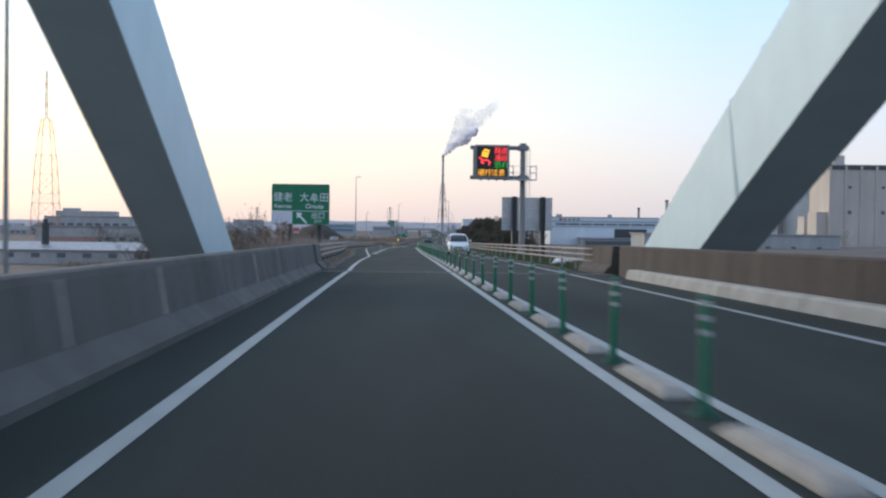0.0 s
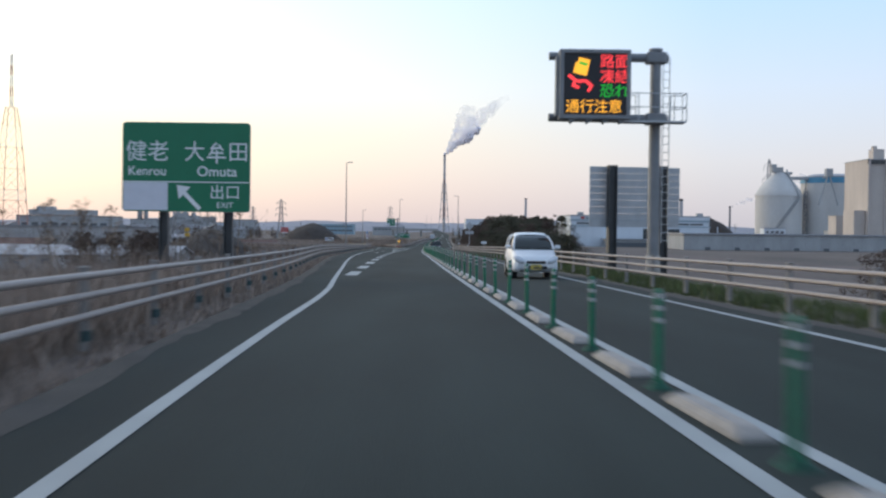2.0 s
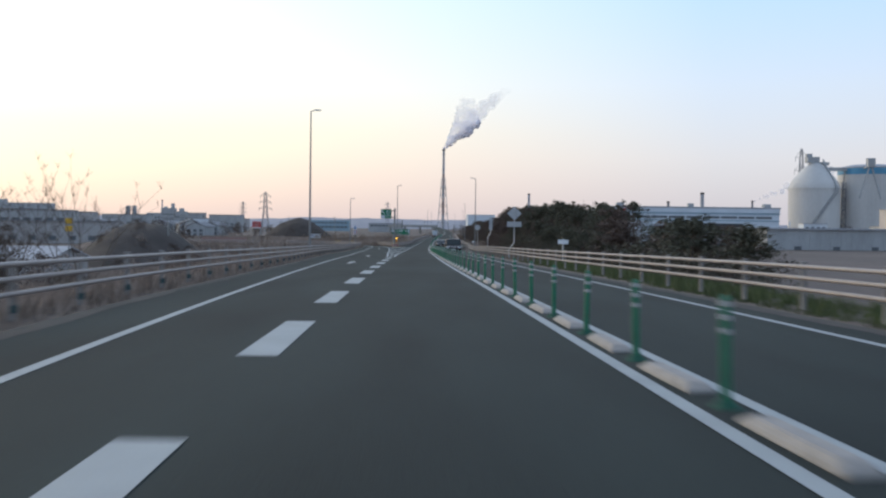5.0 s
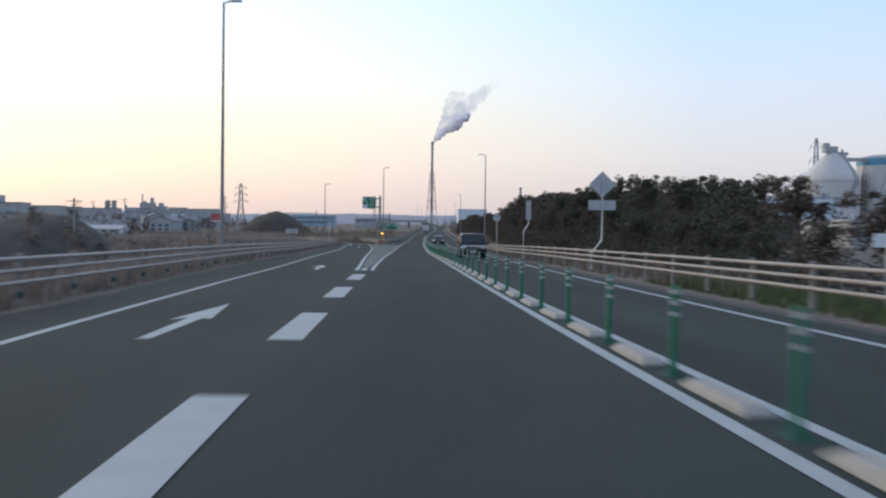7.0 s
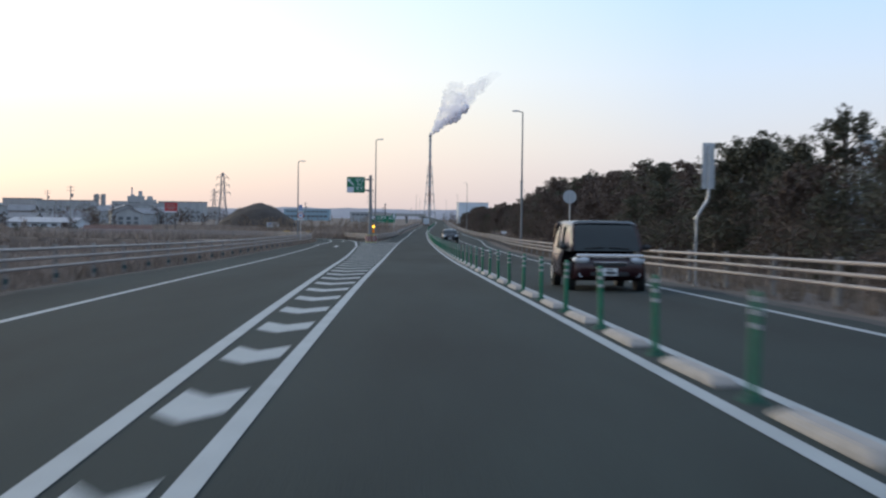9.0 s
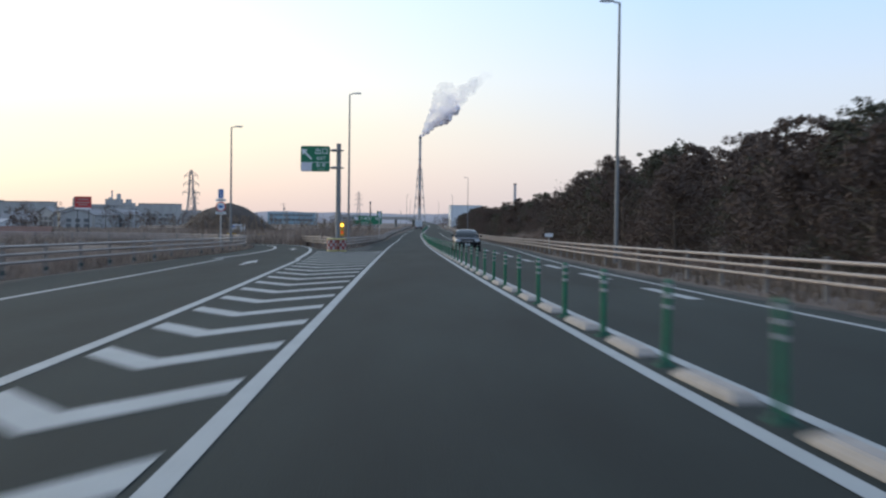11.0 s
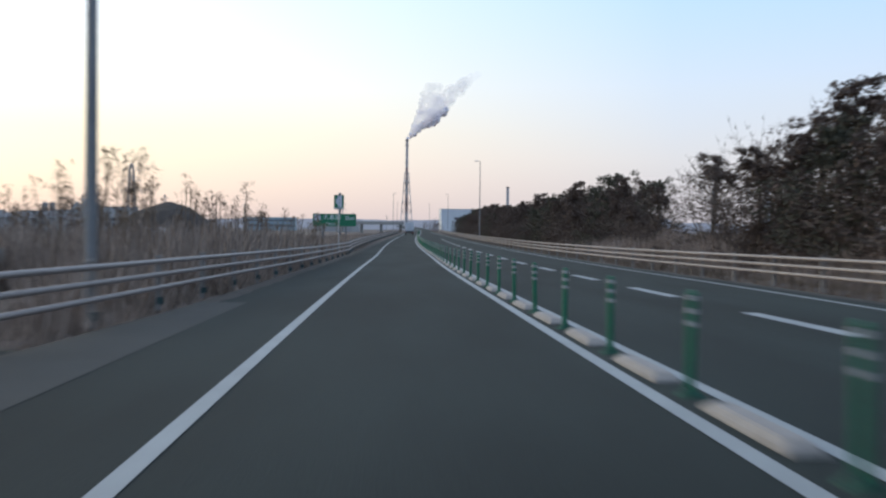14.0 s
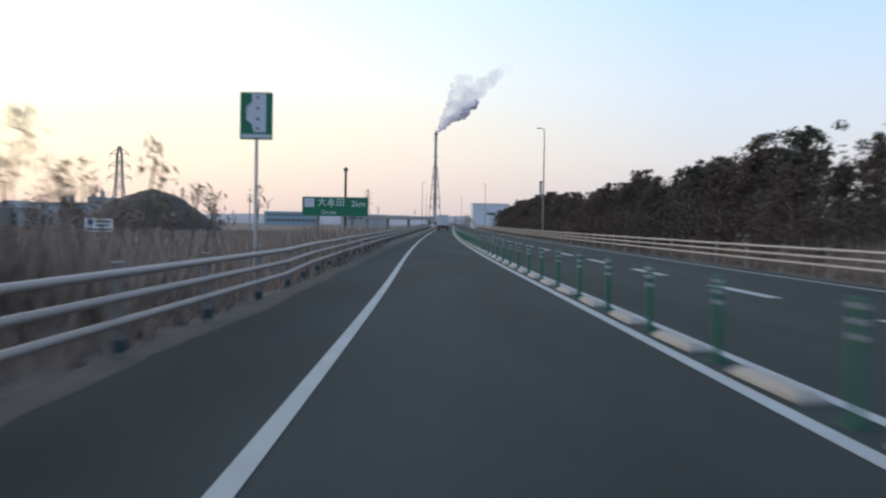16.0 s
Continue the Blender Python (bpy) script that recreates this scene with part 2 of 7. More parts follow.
def plume_material(name, lo, hi, scale, tone, veil=False):
    """Steam: pale puffs, light passes through; lo and hi say how thin the ragged patches are."""
    m = bpy.data.materials.new(name)
    m.use_nodes = True
    nt = m.node_tree
    out = nt.nodes["Material Output"]
    nt.nodes.remove(nt.nodes["Principled BSDF"])
    df, tl, half = (nt.nodes.new(k) for k in ("ShaderNodeBsdfDiffuse", "ShaderNodeBsdfTranslucent", "ShaderNodeMixShader"))
    df.inputs["Color"].default_value = tl.inputs["Color"].default_value = (*tone, 1)
    half.inputs["Fac"].default_value = 0.45
    nt.links.new(df.outputs[0], half.inputs[1])
    nt.links.new(tl.outputs[0], half.inputs[2])
    last = half
    if hi < 1:
        tr, last, tc, ns, mr = (nt.nodes.new(k) for k in ("ShaderNodeBsdfTransparent", "ShaderNodeMixShader", "ShaderNodeTexCoord", "ShaderNodeTexNoise", "ShaderNodeMapRange"))
        ns.inputs["Scale"].default_value, ns.inputs["Detail"].default_value = scale, 6
        mr.inputs["From Min"].default_value, mr.inputs["From Max"].default_value = 0.35, 0.65
        mr.inputs["To Min"].default_value, mr.inputs["To Max"].default_value = lo, hi
        nt.links.new(tc.outputs["Object"], ns.inputs["Vector"])
        nt.links.new(ns.outputs["Fac"], mr.inputs["Value"])
        thin = mr
        if veil:
            at, thin = nt.nodes.new("ShaderNodeAttribute"), nt.nodes.new("ShaderNodeMath")
            at.attribute_name, thin.operation = "thickness", "MULTIPLY"
            nt.links.new(at.outputs["Fac"], thin.inputs[0])
            nt.links.new(mr.outputs[0], thin.inputs[1])
        nt.links.new(thin.outputs[0], last.inputs["Fac"])
        nt.links.new(tr.outputs[0], last.inputs[1])
        nt.links.new(half.outputs[0], last.inputs[2])
    nt.links.new(last.outputs[0], out.inputs["Surface"])
    return m


M["steam"] = plume_material("white_steam", 1, 1, 0.12, (0.98, 0.95, 0.98))
M["steam_wisp"] = plume_material("steam_wisps", 0.25, 0.95, 0.06, (0.97, 0.95, 0.98), True)
M["steam_thin"] = plume_material("thin_steam", 0.05, 0.40, 0.05, (0.90, 0.91, 0.96))


# ---- mesh helpers ----
def finish(name, bm, material, parent=None, label="", smooth=False):
    me = bpy.data.meshes.new(name)
    bmesh.ops.recalc_face_normals(bm, faces=bm.faces)
    bm.to_mesh(me)
    bm.free()
    me.materials.append(M[material])
    if smooth:
        me.shade_smooth()
    ob = new(name, me)
    if parent is not None:
        ob.parent = parent
    if label:
        ob["label"] = label
    return ob


def part(name, bm, material, parent, label="", smooth=False):
    return finish(name, bm, material, parent, label, smooth)


def thing(name, loc, label, category, group="", kind="", rz=0.0):
    e = new(name)
    e.empty_display_size = 0.1
    e.matrix_world = Matrix.Translation(loc) @ Matrix.Rotation(radians(rz), 4, "Z")
    return tagged(e, label, category, group, kind)


def box(bm, c, s, bevel=0.0, turn=None):
    r = bmesh.ops.create_cube(bm, size=1)
    bmesh.ops.scale(bm, vec=s, verts=r["verts"])
    if bevel:
        es = {e for v in r["verts"] for e in v.link_edges}
        g = bmesh.ops.bevel(bm, geom=list(es), offset=bevel, segments=1, affect="EDGES", profile=0.5)
        vs = {v for f in g["faces"] for v in f.verts}
    else:
        vs = set(r["verts"])
    vs = list(vs)
    if turn is not None:
        bmesh.ops.transform(bm, matrix=turn, verts=vs)
    bmesh.ops.translate(bm, vec=c, verts=vs)
    return vs


def tube(bm, a, b, r0, r1=None, n=8, cap=True):
    a, b = Vector(a), Vector(b)
    r1 = r0 if r1 is None else r1
    q = (b - a).to_track_quat("Z", "Y").to_matrix()
    rings = []
    for p, r in ((a, r0), (b, r1)):
        rings.append([bm.verts.new(p + q @ Vector((r * math.cos(2 * math.pi * k / n), r * math.sin(2 * math.pi * k / n), 0))) for k in range(n)])
    for k in range(n):
        bm.faces.new((rings[0][k], rings[0][(k + 1) % n], rings[1][(k + 1) % n], rings[1][k]))
    if cap:
        bm.faces.new(rings[0][::-1])
        bm.faces.new(rings[1])


def pipe(bm, pts, r, n=8):
    """A round pipe along points."""
    pts = [Vector(p) for p in pts]
    rings = []
    for i, p in enumerate(pts):
        d = (pts[min(i + 1, len(pts) - 1)] - pts[max(i - 1, 0)]).normalized()
        q = d.to_track_quat("Z", "Y").to_matrix()
        rings.append([bm.verts.new(p + q @ Vector((r * math.cos(2 * math.pi * k / n), r * math.sin(2 * math.pi * k / n), 0))) for k in range(n)])
    for a, b in zip(rings, rings[1:]):
        for k in range(n):
            bm.faces.new((a[k], a[(k + 1) % n], b[(k + 1) % n], b[k]))
    bm.faces.new(rings[0][::-1])
    bm.faces.new(rings[-1])


def prism(bm, outline, y0, y1):
    """An outline in x, z drawn out along y."""
    a = [bm.verts.new((x, y0, z)) for x, z in outline]
    b = [bm.verts.new((x, y1, z)) for x, z in outline]
    n = len(a)
    for k in range(n):
        bm.faces.new((a[k], a[(k + 1) % n], b[(k + 1) % n], b[k]))
    bm.faces.new(a[::-1])
    bm.faces.new(b)


def curve(table):
    """A smooth curve through (y, value) pairs, straight beyond its ends."""
    ys, vs = np.array([t[0] for t in table], float), np.array([t[1] for t in table], float)
    d = np.gradient(vs, ys)

    def at(y):
        if y <= ys[0]:
            return float(vs[0] + d[0] * (y - ys[0]))
        if y >= ys[-1]:
            return float(vs[-1] + d[-1] * (y - ys[-1]))
        k = int(np.searchsorted(ys, y)) - 1
        h = ys[k + 1] - ys[k]
        t = (y - ys[k]) / h
        return float((2 * t**3 - 3 * t**2 + 1) * vs[k] + (t**3 - 2 * t**2 + t) * h * d[k] + (3 * t**2 - 2 * t**3) * vs[k + 1] + (t**3 - t**2) * h * d[k + 1])

    return at


def smooth_line(pts, steps=6):
    """A Catmull-Rom line through x, y points."""
    p = [Vector(q) for q in pts]
    p = [2 * p[0] - p[1], *p, 2 * p[-1] - p[-2]]
    out = []
    for a, b, c, d in zip(p, p[1:], p[2:], p[3:]):
        for k in range(steps):
            t = k / steps
            out.append(0.5 * (2 * b + (c - a) * t + (2 * a - 5 * b + 4 * c - d) * t**2 + (3 * b - a - 3 * c + d) * t**3))
    return out + [p[-2]]


# ---- plan of the road: the line along the posts, and offsets from it ----
ROAD_X = curve([(-120, 7.66), (-60, 4.57), (0, 1.82), (40, 0.18), (90, -1.64), (140, -3.21), (190, -4.53), (240, -5.59), (290, -6.39), (330, -6.83), (366, -7.09), (390, -7.18),
                (410, -7.2), (440, -7.35), (475, -7.3), (520, -6.9), (580, -6.0), (650, -4.6), (760, -3.2), (870, -3.8), (980, -5.4), (1200, -9), (1600, -14)])
ROAD_Z = curve([(-120, 4.6), (-60, 4.35), (0, 4.10), (45, 3.88), (90, 3.49), (135, 3.08), (180, 2.50), (225, 1.94), (270, 1.28), (315, 0.87), (360, 0.53), (390, 0.32),
                (415, 0.25), (450, 0.27), (490, 0.33), (540, 0.45), (630, 0.8), (830, 2.0), (1030, 3.2), (1500, 5.2)])
EDGE_LEFT = curve([(40, -3.38), (47, -3.48), (62, -3.55), (70, -3.53), (74, -3.59), (78, -3.74), (81, -3.86), (97, -4.45), (110, -4.95), (122, -5.35), (150, -6.05), (187, -6.85), (211, -7.15), (224, -7.5), (260, -8.6), (294, -9.5), (312, -10.0)])
GORE_LEFT = curve([(204, -3.83), (210, -3.94), (224, -4.28), (250, -4.92), (277, -5.56), (285, -5.8), (293, -6.06), (312, -6.68)])
GORE_RIGHT = curve([(150, -3.4), (204, -3.27), (216, -3.33), (230, -3.35), (281, -3.34), (312, -3.33), (357, -3.36), (388, -3.38), (400, -3.34), (900, -3.32)])
RAMP_EDGE = curve([(305, -6.42), (312, -6.7), (325, -7.35), (332, -7.73), (340, -8.35), (347, -9.05), (350, -9.35), (353, -9.7)])
EDGE_RIGHT = curve([(-60, 3.8), (0, 3.85), (100, 3.65), (223, 3.75), (270, 4.25), (316, 4.9), (340, 5.9), (370, 7.05), (415, 7.3), (470, 7.1), (560, 6.0), (650, 3.8), (900, 3.8)])
RAIL_LEFT = curve([(41, -4.85), (60, -5.2), (78, -5.55), (92, -6.05), (108, -6.78), (131, -7.7), (155, -8.3), (183, -9.0), (195, -9.4), (225, -10.3), (270, -11.6), (305, -12.45), (312, -12.5)])
RAIL_RIGHT = curve([(41, 5.3), (130, 5.4), (192, 5.75), (235, 5.9), (275, 6.2), (316, 6.8), (340, 7.7), (370, 8.5), (420, 8.3), (500, 8.0), (580, 7.2), (680, 5.8)])


def P(y, off=0.0, h=0.0):
    return Vector((ROAD_X(y) + off, y, ROAD_Z(y) + h))


def heading(y):
    return math.degrees(math.atan2(ROAD_X(y - 1) - ROAD_X(y + 1), 2.0))


def steps(y0, y1, d):
    return np.linspace(y0, y1, max(2, int(round((y1 - y0) / d)) + 1))


def value(f, y):
    return f(y) if callable(f) else f


def strip_mesh(bm, left, right, y0, y1, h=0.0, d=4.0, cols=1):
    rows = []
    for y in steps(y0, y1, d):
        a, b = value(left, y), value(right, y)
        rows.append([bm.verts.new(P(y, a + (b - a) * k / cols, h)) for k in range(cols + 1)])
    for p, q in zip(rows, rows[1:]):
        for k in range(cols):
            bm.faces.new((p[k], p[k + 1], q[k + 1], q[k]))


def structure(name, bm, material, label, category):
    return tagged(finish(name, bm, material), label, category, kind="structure")


def road_line(off, width, y0, y1, label="solid white painted road line, slightly worn", d=3.0):
    bm = bmesh.new()
    f = (lambda y: value(off, y) - width / 2), (lambda y: value(off, y) + width / 2)
    strip_mesh(bm, f[0], f[1], y0, y1, 0.006, d)
    return structure("road_marking", bm, "line", label, "road marking")


# ---- ground ----
VERGE_L = curve([(38, -5.4), (60, -6.2), (108, -7.8), (183, -10), (270, -12.6), (312, -14.2), (330, -16), (345, -34), (360, -62), (388, -62), (398, -24), (410, -8.2), (440, -6.8), (540, -6.6), (830, -7), (1500, -8)])


def rough(x, y, s):
    return noise.noise(Vector((x * s, y * s, 3.1)))


def ground_z(x, y):
    if y < 37:
        return -3.2 + 0.3 * rough(x, y, 0.05)
    inner = ROAD_Z(min(y, 1500)) - 0.08
    xl, xr = ROAD_X(min(y, 1500)) + VERGE_L(min(y, 1500)), ROAD_X(min(y, 1500)) + RAIL_RIGHT(min(y, 640)) + 0.9
    d = max(xl - x, x - xr, 0.0)
    plain = -0.5 + 0.45 * rough(x, y, 0.03) + 0.15 * rough(x, y, 0.17)
    if x < xl and y < 390:
        plain -= 2.0 * min(1, d / 25, (390 - y) / 50)
    if x > xr and 190 < y < 460:
        plain += 1.6 * min(1, (y - 190) / 60, (460 - y) / 60) * min(1, d / 10)
    if y > 700:
        return min(inner - 0.12, plain)
    return max(plain, inner - 0.42 * max(0.0, d - 0.6)) - (0.0 if d else 0.10)


def build_ground():
    dist = [4200, 2400, 1400, 800, 450, 280, 180, 120, 80, 55, 40, 30, 23, 18, 14, 11, 8.5, 6.5, 5, 3.5, 2.4, 1.4, 0.6, 0.0]
    ys = [-300, -120, -60, 0, 30, 36.9, 38.2, 42] + list(range(48, 700, 6)) + [720, 760, 820, 900, 1000, 1150, 1350, 1700, 2200, 3000, 4000, 4900]
    bm = bmesh.new()
    rows = []
    for y in ys:
        yc = min(max(y, 38), 1500)
        xl, xr = ROAD_X(yc) + VERGE_L(yc), ROAD_X(yc) + RAIL_RIGHT(min(yc, 640)) + 0.9
        xs = [xl - d for d in dist] + [xl + (xr - xl) * k / 4 for k in (1, 2, 3)] + [xr + d for d in dist[::-1]]
        rows.append([bm.verts.new((x, y, ground_z(x, y))) for x in xs])
    for p, q in zip(rows, rows[1:]):
        for k in range(len(p) - 1):
            bm.faces.new((p[k], p[k + 1], q[k + 1], q[k]))
    tagged(finish("ground", bm, "ground", smooth=True), "brown winter field and rough ground beside the road", "ground", kind="structure")


build_ground()

# ---- carriageway ----
bm = bmesh.new()
strip_mesh(bm, lambda y: -4.4 if y < 40 else RAIL_LEFT(y) + 0.55, lambda y: 5.15 if y < 40 else EDGE_RIGHT(y) + 1.0, -80, 38.0, 0, 4, 8)
strip_mesh(bm, lambda y: RAIL_LEFT(y) + 0.55, lambda y: EDGE_RIGHT(y) + 1.0, 38.55, 312, 0, 4, 8)
MAIN_LEFT = curve([(312, -6.72), (320, -7.08), (325, -7.36), (330, -7.6), (338, -7.2), (344, -6.3), (352, -5.8), (380, -5.5), (405, -5.3), (420, -5.1), (900, -5.05)])
strip_mesh(bm, MAIN_LEFT, lambda y: EDGE_RIGHT(min(y, 900)) + 1.0, 312, 1500, 0, 5, 6)
structure("road", bm, "asphalt", "dark grey asphalt carriageway with a worn surface", "road")

RAMP_L = smooth_line([(-18.7, 312), (-18.8, 325), (-19.5, 340), (-21.2, 354), (-24.4, 364), (-30.8, 372), (-45, 377), (-65, 379)])
RAMP_R = smooth_line([(ROAD_X(312) + RAMP_EDGE(312), 312), (ROAD_X(325) + RAMP_EDGE(325), 325), (ROAD_X(337) + RAMP_EDGE(337), 337), (ROAD_X(350) + RAMP_EDGE(350), 350), (-18.6, 362), (-23.5, 373), (-40, 382), (-65, 385)])


def ribbon(bm, a, b, h):
    rows = [(bm.verts.new((*p, ROAD_Z(p.y) + h)), bm.verts.new((*q, ROAD_Z(q.y) + h))) for p, q in zip(a, b)]
    for (p, q), (r, s) in zip(rows, rows[1:]):
        bm.faces.new((p, q, s, r))


bm = bmesh.new()
ribbon(bm, RAMP_L, RAMP_R, 0.0)
structure("ramp_road", bm, "asphalt", "asphalt exit ramp curving away from the main road", "road")


def side(line, off):
    out = []
    for i, p in enumerate(line):
        d = (line[min(i + 1, len(line) - 1)] - line[max(i - 1, 0)]).normalized()
        out.append(p + Vector((d.y, -d.x)) * off)
    return out


for line, o in ((RAMP_L, 1.6), (RAMP_R, -0.1)):
    bm = bmesh.new()
    ribbon(bm, side(line, o - 0.1), side(line, o + 0.1), 0.006)
    structure("road_marking", bm, "line", "white edge line along the exit ramp", "road marking")

# paving in the nose of the gore, between the ramp and the main road
bm = bmesh.new()
strip_mesh(bm, lambda y: RAMP_EDGE(y) - 0.05, lambda y: MAIN_LEFT(y) + 0.05, 325, 351, -0.004, 1.5, 2)
structure("gore_paving", bm, "asphalt", "asphalt between the exit ramp and the main road", "road")
bm = bmesh.new()
strip_mesh(bm, lambda y: MAIN_LEFT(y) + 0.1, lambda y: GORE_RIGHT(y) - 1.3, 337, 360, 0.004, 2)
structure("gore_surface", bm, "asphalt_patch", "paler grey surfacing in the gore behind the drums", "road")

# dust and grit along the edges of the paving
def grit(left, right, y0, y1, label):
    bm = bmesh.new()
    strip_mesh(bm, left, right, y0, y1, 0.003, 0.7)
    structure("road_edge_grit", bm, "grit", label, "road edge")


def ragged(y, k):
    return 0.22 * noise.noise(Vector((y * 0.16, k, 0))) + 0.12 * noise.noise(Vector((y * 0.7, k, 4))) + 0.06 * noise.noise(Vector((y * 1.6, k, 7)))


grit(lambda y: RAIL_LEFT(y) + 0.56, lambda y: RAIL_LEFT(y) + 0.86 + ragged(y, 1), 41.5, 311, "grey-brown dust and grit along the foot of the rail")
grit(lambda y: MAIN_LEFT(y) + 0.01, lambda y: MAIN_LEFT(y) + 0.42 + ragged(y, 2), 346, 640, "grey-brown dust along the shoulder edge")
grit(lambda y: EDGE_RIGHT(y) + 0.62 + ragged(y, 3), lambda y: EDGE_RIGHT(y) + 0.99, 45, 640, "pale dust along the edge of the oncoming lane")

# ---- road markings ----
road_line(0.0, 0.15, -80, 38.0, "white line along the centre posts")
road_line(0.0, 0.15, 38.6, 900, "white line along the centre posts")
road_line(0.52, 0.13, -80, 38.0, "white line beyond the centre posts")
road_line(0.52, 0.13, 38.6, 900, "white line beyond the centre posts")
road_line(-3.38, 0.15, -80, 38.0, "white lane edge line on the bridge")
road_line(EDGE_LEFT, 0.14, 38.6, 312, "white edge line along the exit lane")
road_line(EDGE_RIGHT, 0.15, -80, 38.0, "white edge line of the oncoming lane")
road_line(EDGE_RIGHT, 0.15, 38.6, 680, "white edge line of the oncoming lane")
road_line(GORE_RIGHT, 0.15, 204.1, 330, "wide white line along the gore")
road_line(GORE_RIGHT, 0.14, 330, 900, "white lane edge line")
road_line(GORE_LEFT, 0.16, 204.1, 312, "wide white line along the exit side of the gore")
for k in range(12):
    y1 = 90.05 + 9.945 * k
    road_line(-3.55, 0.42, y1 - 5.0, y1, "short broad white dash between through and exit lane", 2.5)
for k in range(24):
    road_line(3.65 + 0.04 * min(k, 10), 0.30, 282.95 + 10.06 * k, 287.75 + 10.06 * k, "white lane dash on the oncoming side", 2.5)

bm = bmesh.new()
strip_mesh(bm, lambda y: GORE_LEFT(y) + 0.16, lambda y: GORE_RIGHT(y) - 0.2, 204.1, 207.5, 0.006, 1)
structure("road_marking", bm, "line", "solid white block at the tip of the gore", "road marking")


def chevron(y, thick):
    bm = bmesh.new()
    edge = RAMP_EDGE if y > 308 else GORE_LEFT
    lft, rgt = edge(y + 1.5) + 0.19, GORE_RIGHT(y + 1.5) - 0.14
    mid = rgt + (lft - rgt) * (0.50 + 0.08 * min(1, (y - 205) / 60))
    pts = [(lft, y + 1.6 * (mid - lft)), (mid, y), (rgt, y + 2.0 * (rgt - mid))]
    lo = [bm.verts.new(P(b, a, 0.006)) for a, b in pts]
    hi = [bm.verts.new(P(b + thick, a, 0.006)) for a, b in pts]
    for k in (0, 1):
        bm.faces.new((lo[k], lo[k + 1], hi[k + 1], hi[k]))
    tagged(finish("chevron_marking", bm, "line"), "white painted chevron stripe in the gore", "road marking", "gore chevrons", "structure")


for k in range(37):
    chevron(209.79 + 3.353 * k, 1.2 if k < 5 else 1.1 if k < 12 else 0.92)


def lane_arrow(y, off, turn):
    bm = bmesh.new()
    shape = [(-0.08, 0), (0.08, 0), (0.10, 3.6), (0.25, 3.4), (-0.05, 7.4), (-0.32, 3.2), (-0.12, 3.6)]
    c = P(y, off)
    r = Matrix.Rotation(radians(turn), 2)
    vs = []
    for a, b in shape:
        q = r @ Vector((a, b))
        vs.append(bm.verts.new((c.x + q.x, c.y + q.y, ROAD_Z(c.y + q.y) + 0.006)))
    bm.faces.new((vs[0], vs[1], vs[2], vs[6]))
    bm.faces.new((vs[6], vs[2], vs[3], vs[4]))
    bm.faces.new((vs[5], vs[6], vs[4]))
    tagged(finish("arrow_marking", bm, "line"), "white painted arrow on the exit lane", "road marking", "lane arrows", "structure")


lane_arrow(174.5, -5.2, heading(175))
lane_arrow(204.3, -5.35, heading(205) + 1.5)
lane_arrow(303.0, -8.05, heading(305) + 1.5)
lane_arrow(337.5, -9.45, heading(338) + 4)

# ---- bridge: deck edge, expansion joint, parapets ----
bm = bmesh.new()
for off in (-4.75, 5.65):
    for a, b in zip(steps(-80, 38, 8), steps(-80, 38, 8)[1:]):
        p, q = P(a, off, -0.9), P(b, off, -0.9)
        vs = []
        for c in (p, q):
            for dx, dz in ((-0.3, -0.6), (0.3, -0.6), (0.3, 0.85), (-0.3, 0.85)):
                vs.append(bm.verts.new((c.x + dx, c.y, c.z + dz)))
        for k in range(4):
            bm.faces.new((vs[k], vs[(k + 1) % 4], vs[4 + (k + 1) % 4], vs[4 + k]))
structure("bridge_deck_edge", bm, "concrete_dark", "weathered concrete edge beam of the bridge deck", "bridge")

joint = thing("expansion_joint", P(38.27, 0, 0), "steel finger expansion joint across the bridge end", "expansion joint", kind="structure")
bm = bmesh.new()
box(bm, (0.45, 0, -0.05), (9.7, 0.55, 0.08))
part("joint_plate", bm, "steel_dark", joint)
bm = bmesh.new()
for k in range(60):
    box(bm, (-4.35 + 0.16 * k, 0.10, 0.0), (0.08, 0.16, 0.02))
    box(bm, (-4.27 + 0.16 * k, -0.10, 0.0), (0.08, 0.16, 0.02))
for s in (-1, 1):
    box(bm, (0.45, 0.235 * s, 0.0), (9.7, 0.06, 0.02))
tagged(part("joint_fingers", bm, "joint_steel", joint, "worn interlocking steel fingers"), kind="stuff")


def parapet(name, sgn, base, y0, y1, profile, material, label):
    par = thing(name, P(y0, base), label, "barrier", kind="structure")
    n = max(1, int(round((y1 - y0) / 5.0)))
    for k in range(n):
        a, b = y0 + (y1 - y0) * k / n + 0.012, y0 + (y1 - y0) * (k + 1) / n - 0.012
        bm = bmesh.new()
        ends = []
        for y in (a, b):
            c = P(y, base) - par.location
            ends.append([bm.verts.new((c.x + sgn * u, c.y, c.z + v)) for u, v in profile])
        m = len(profile)
        for i in range(m):
            bm.faces.new((ends[0][i], ends[0][(i + 1) % m], ends[1][(i + 1) % m], ends[1][i]))
        bm.faces.new(ends[0][::-1])
        bm.faces.new(ends[1])
        part("barrier_panel", bm, material, par)
    return par


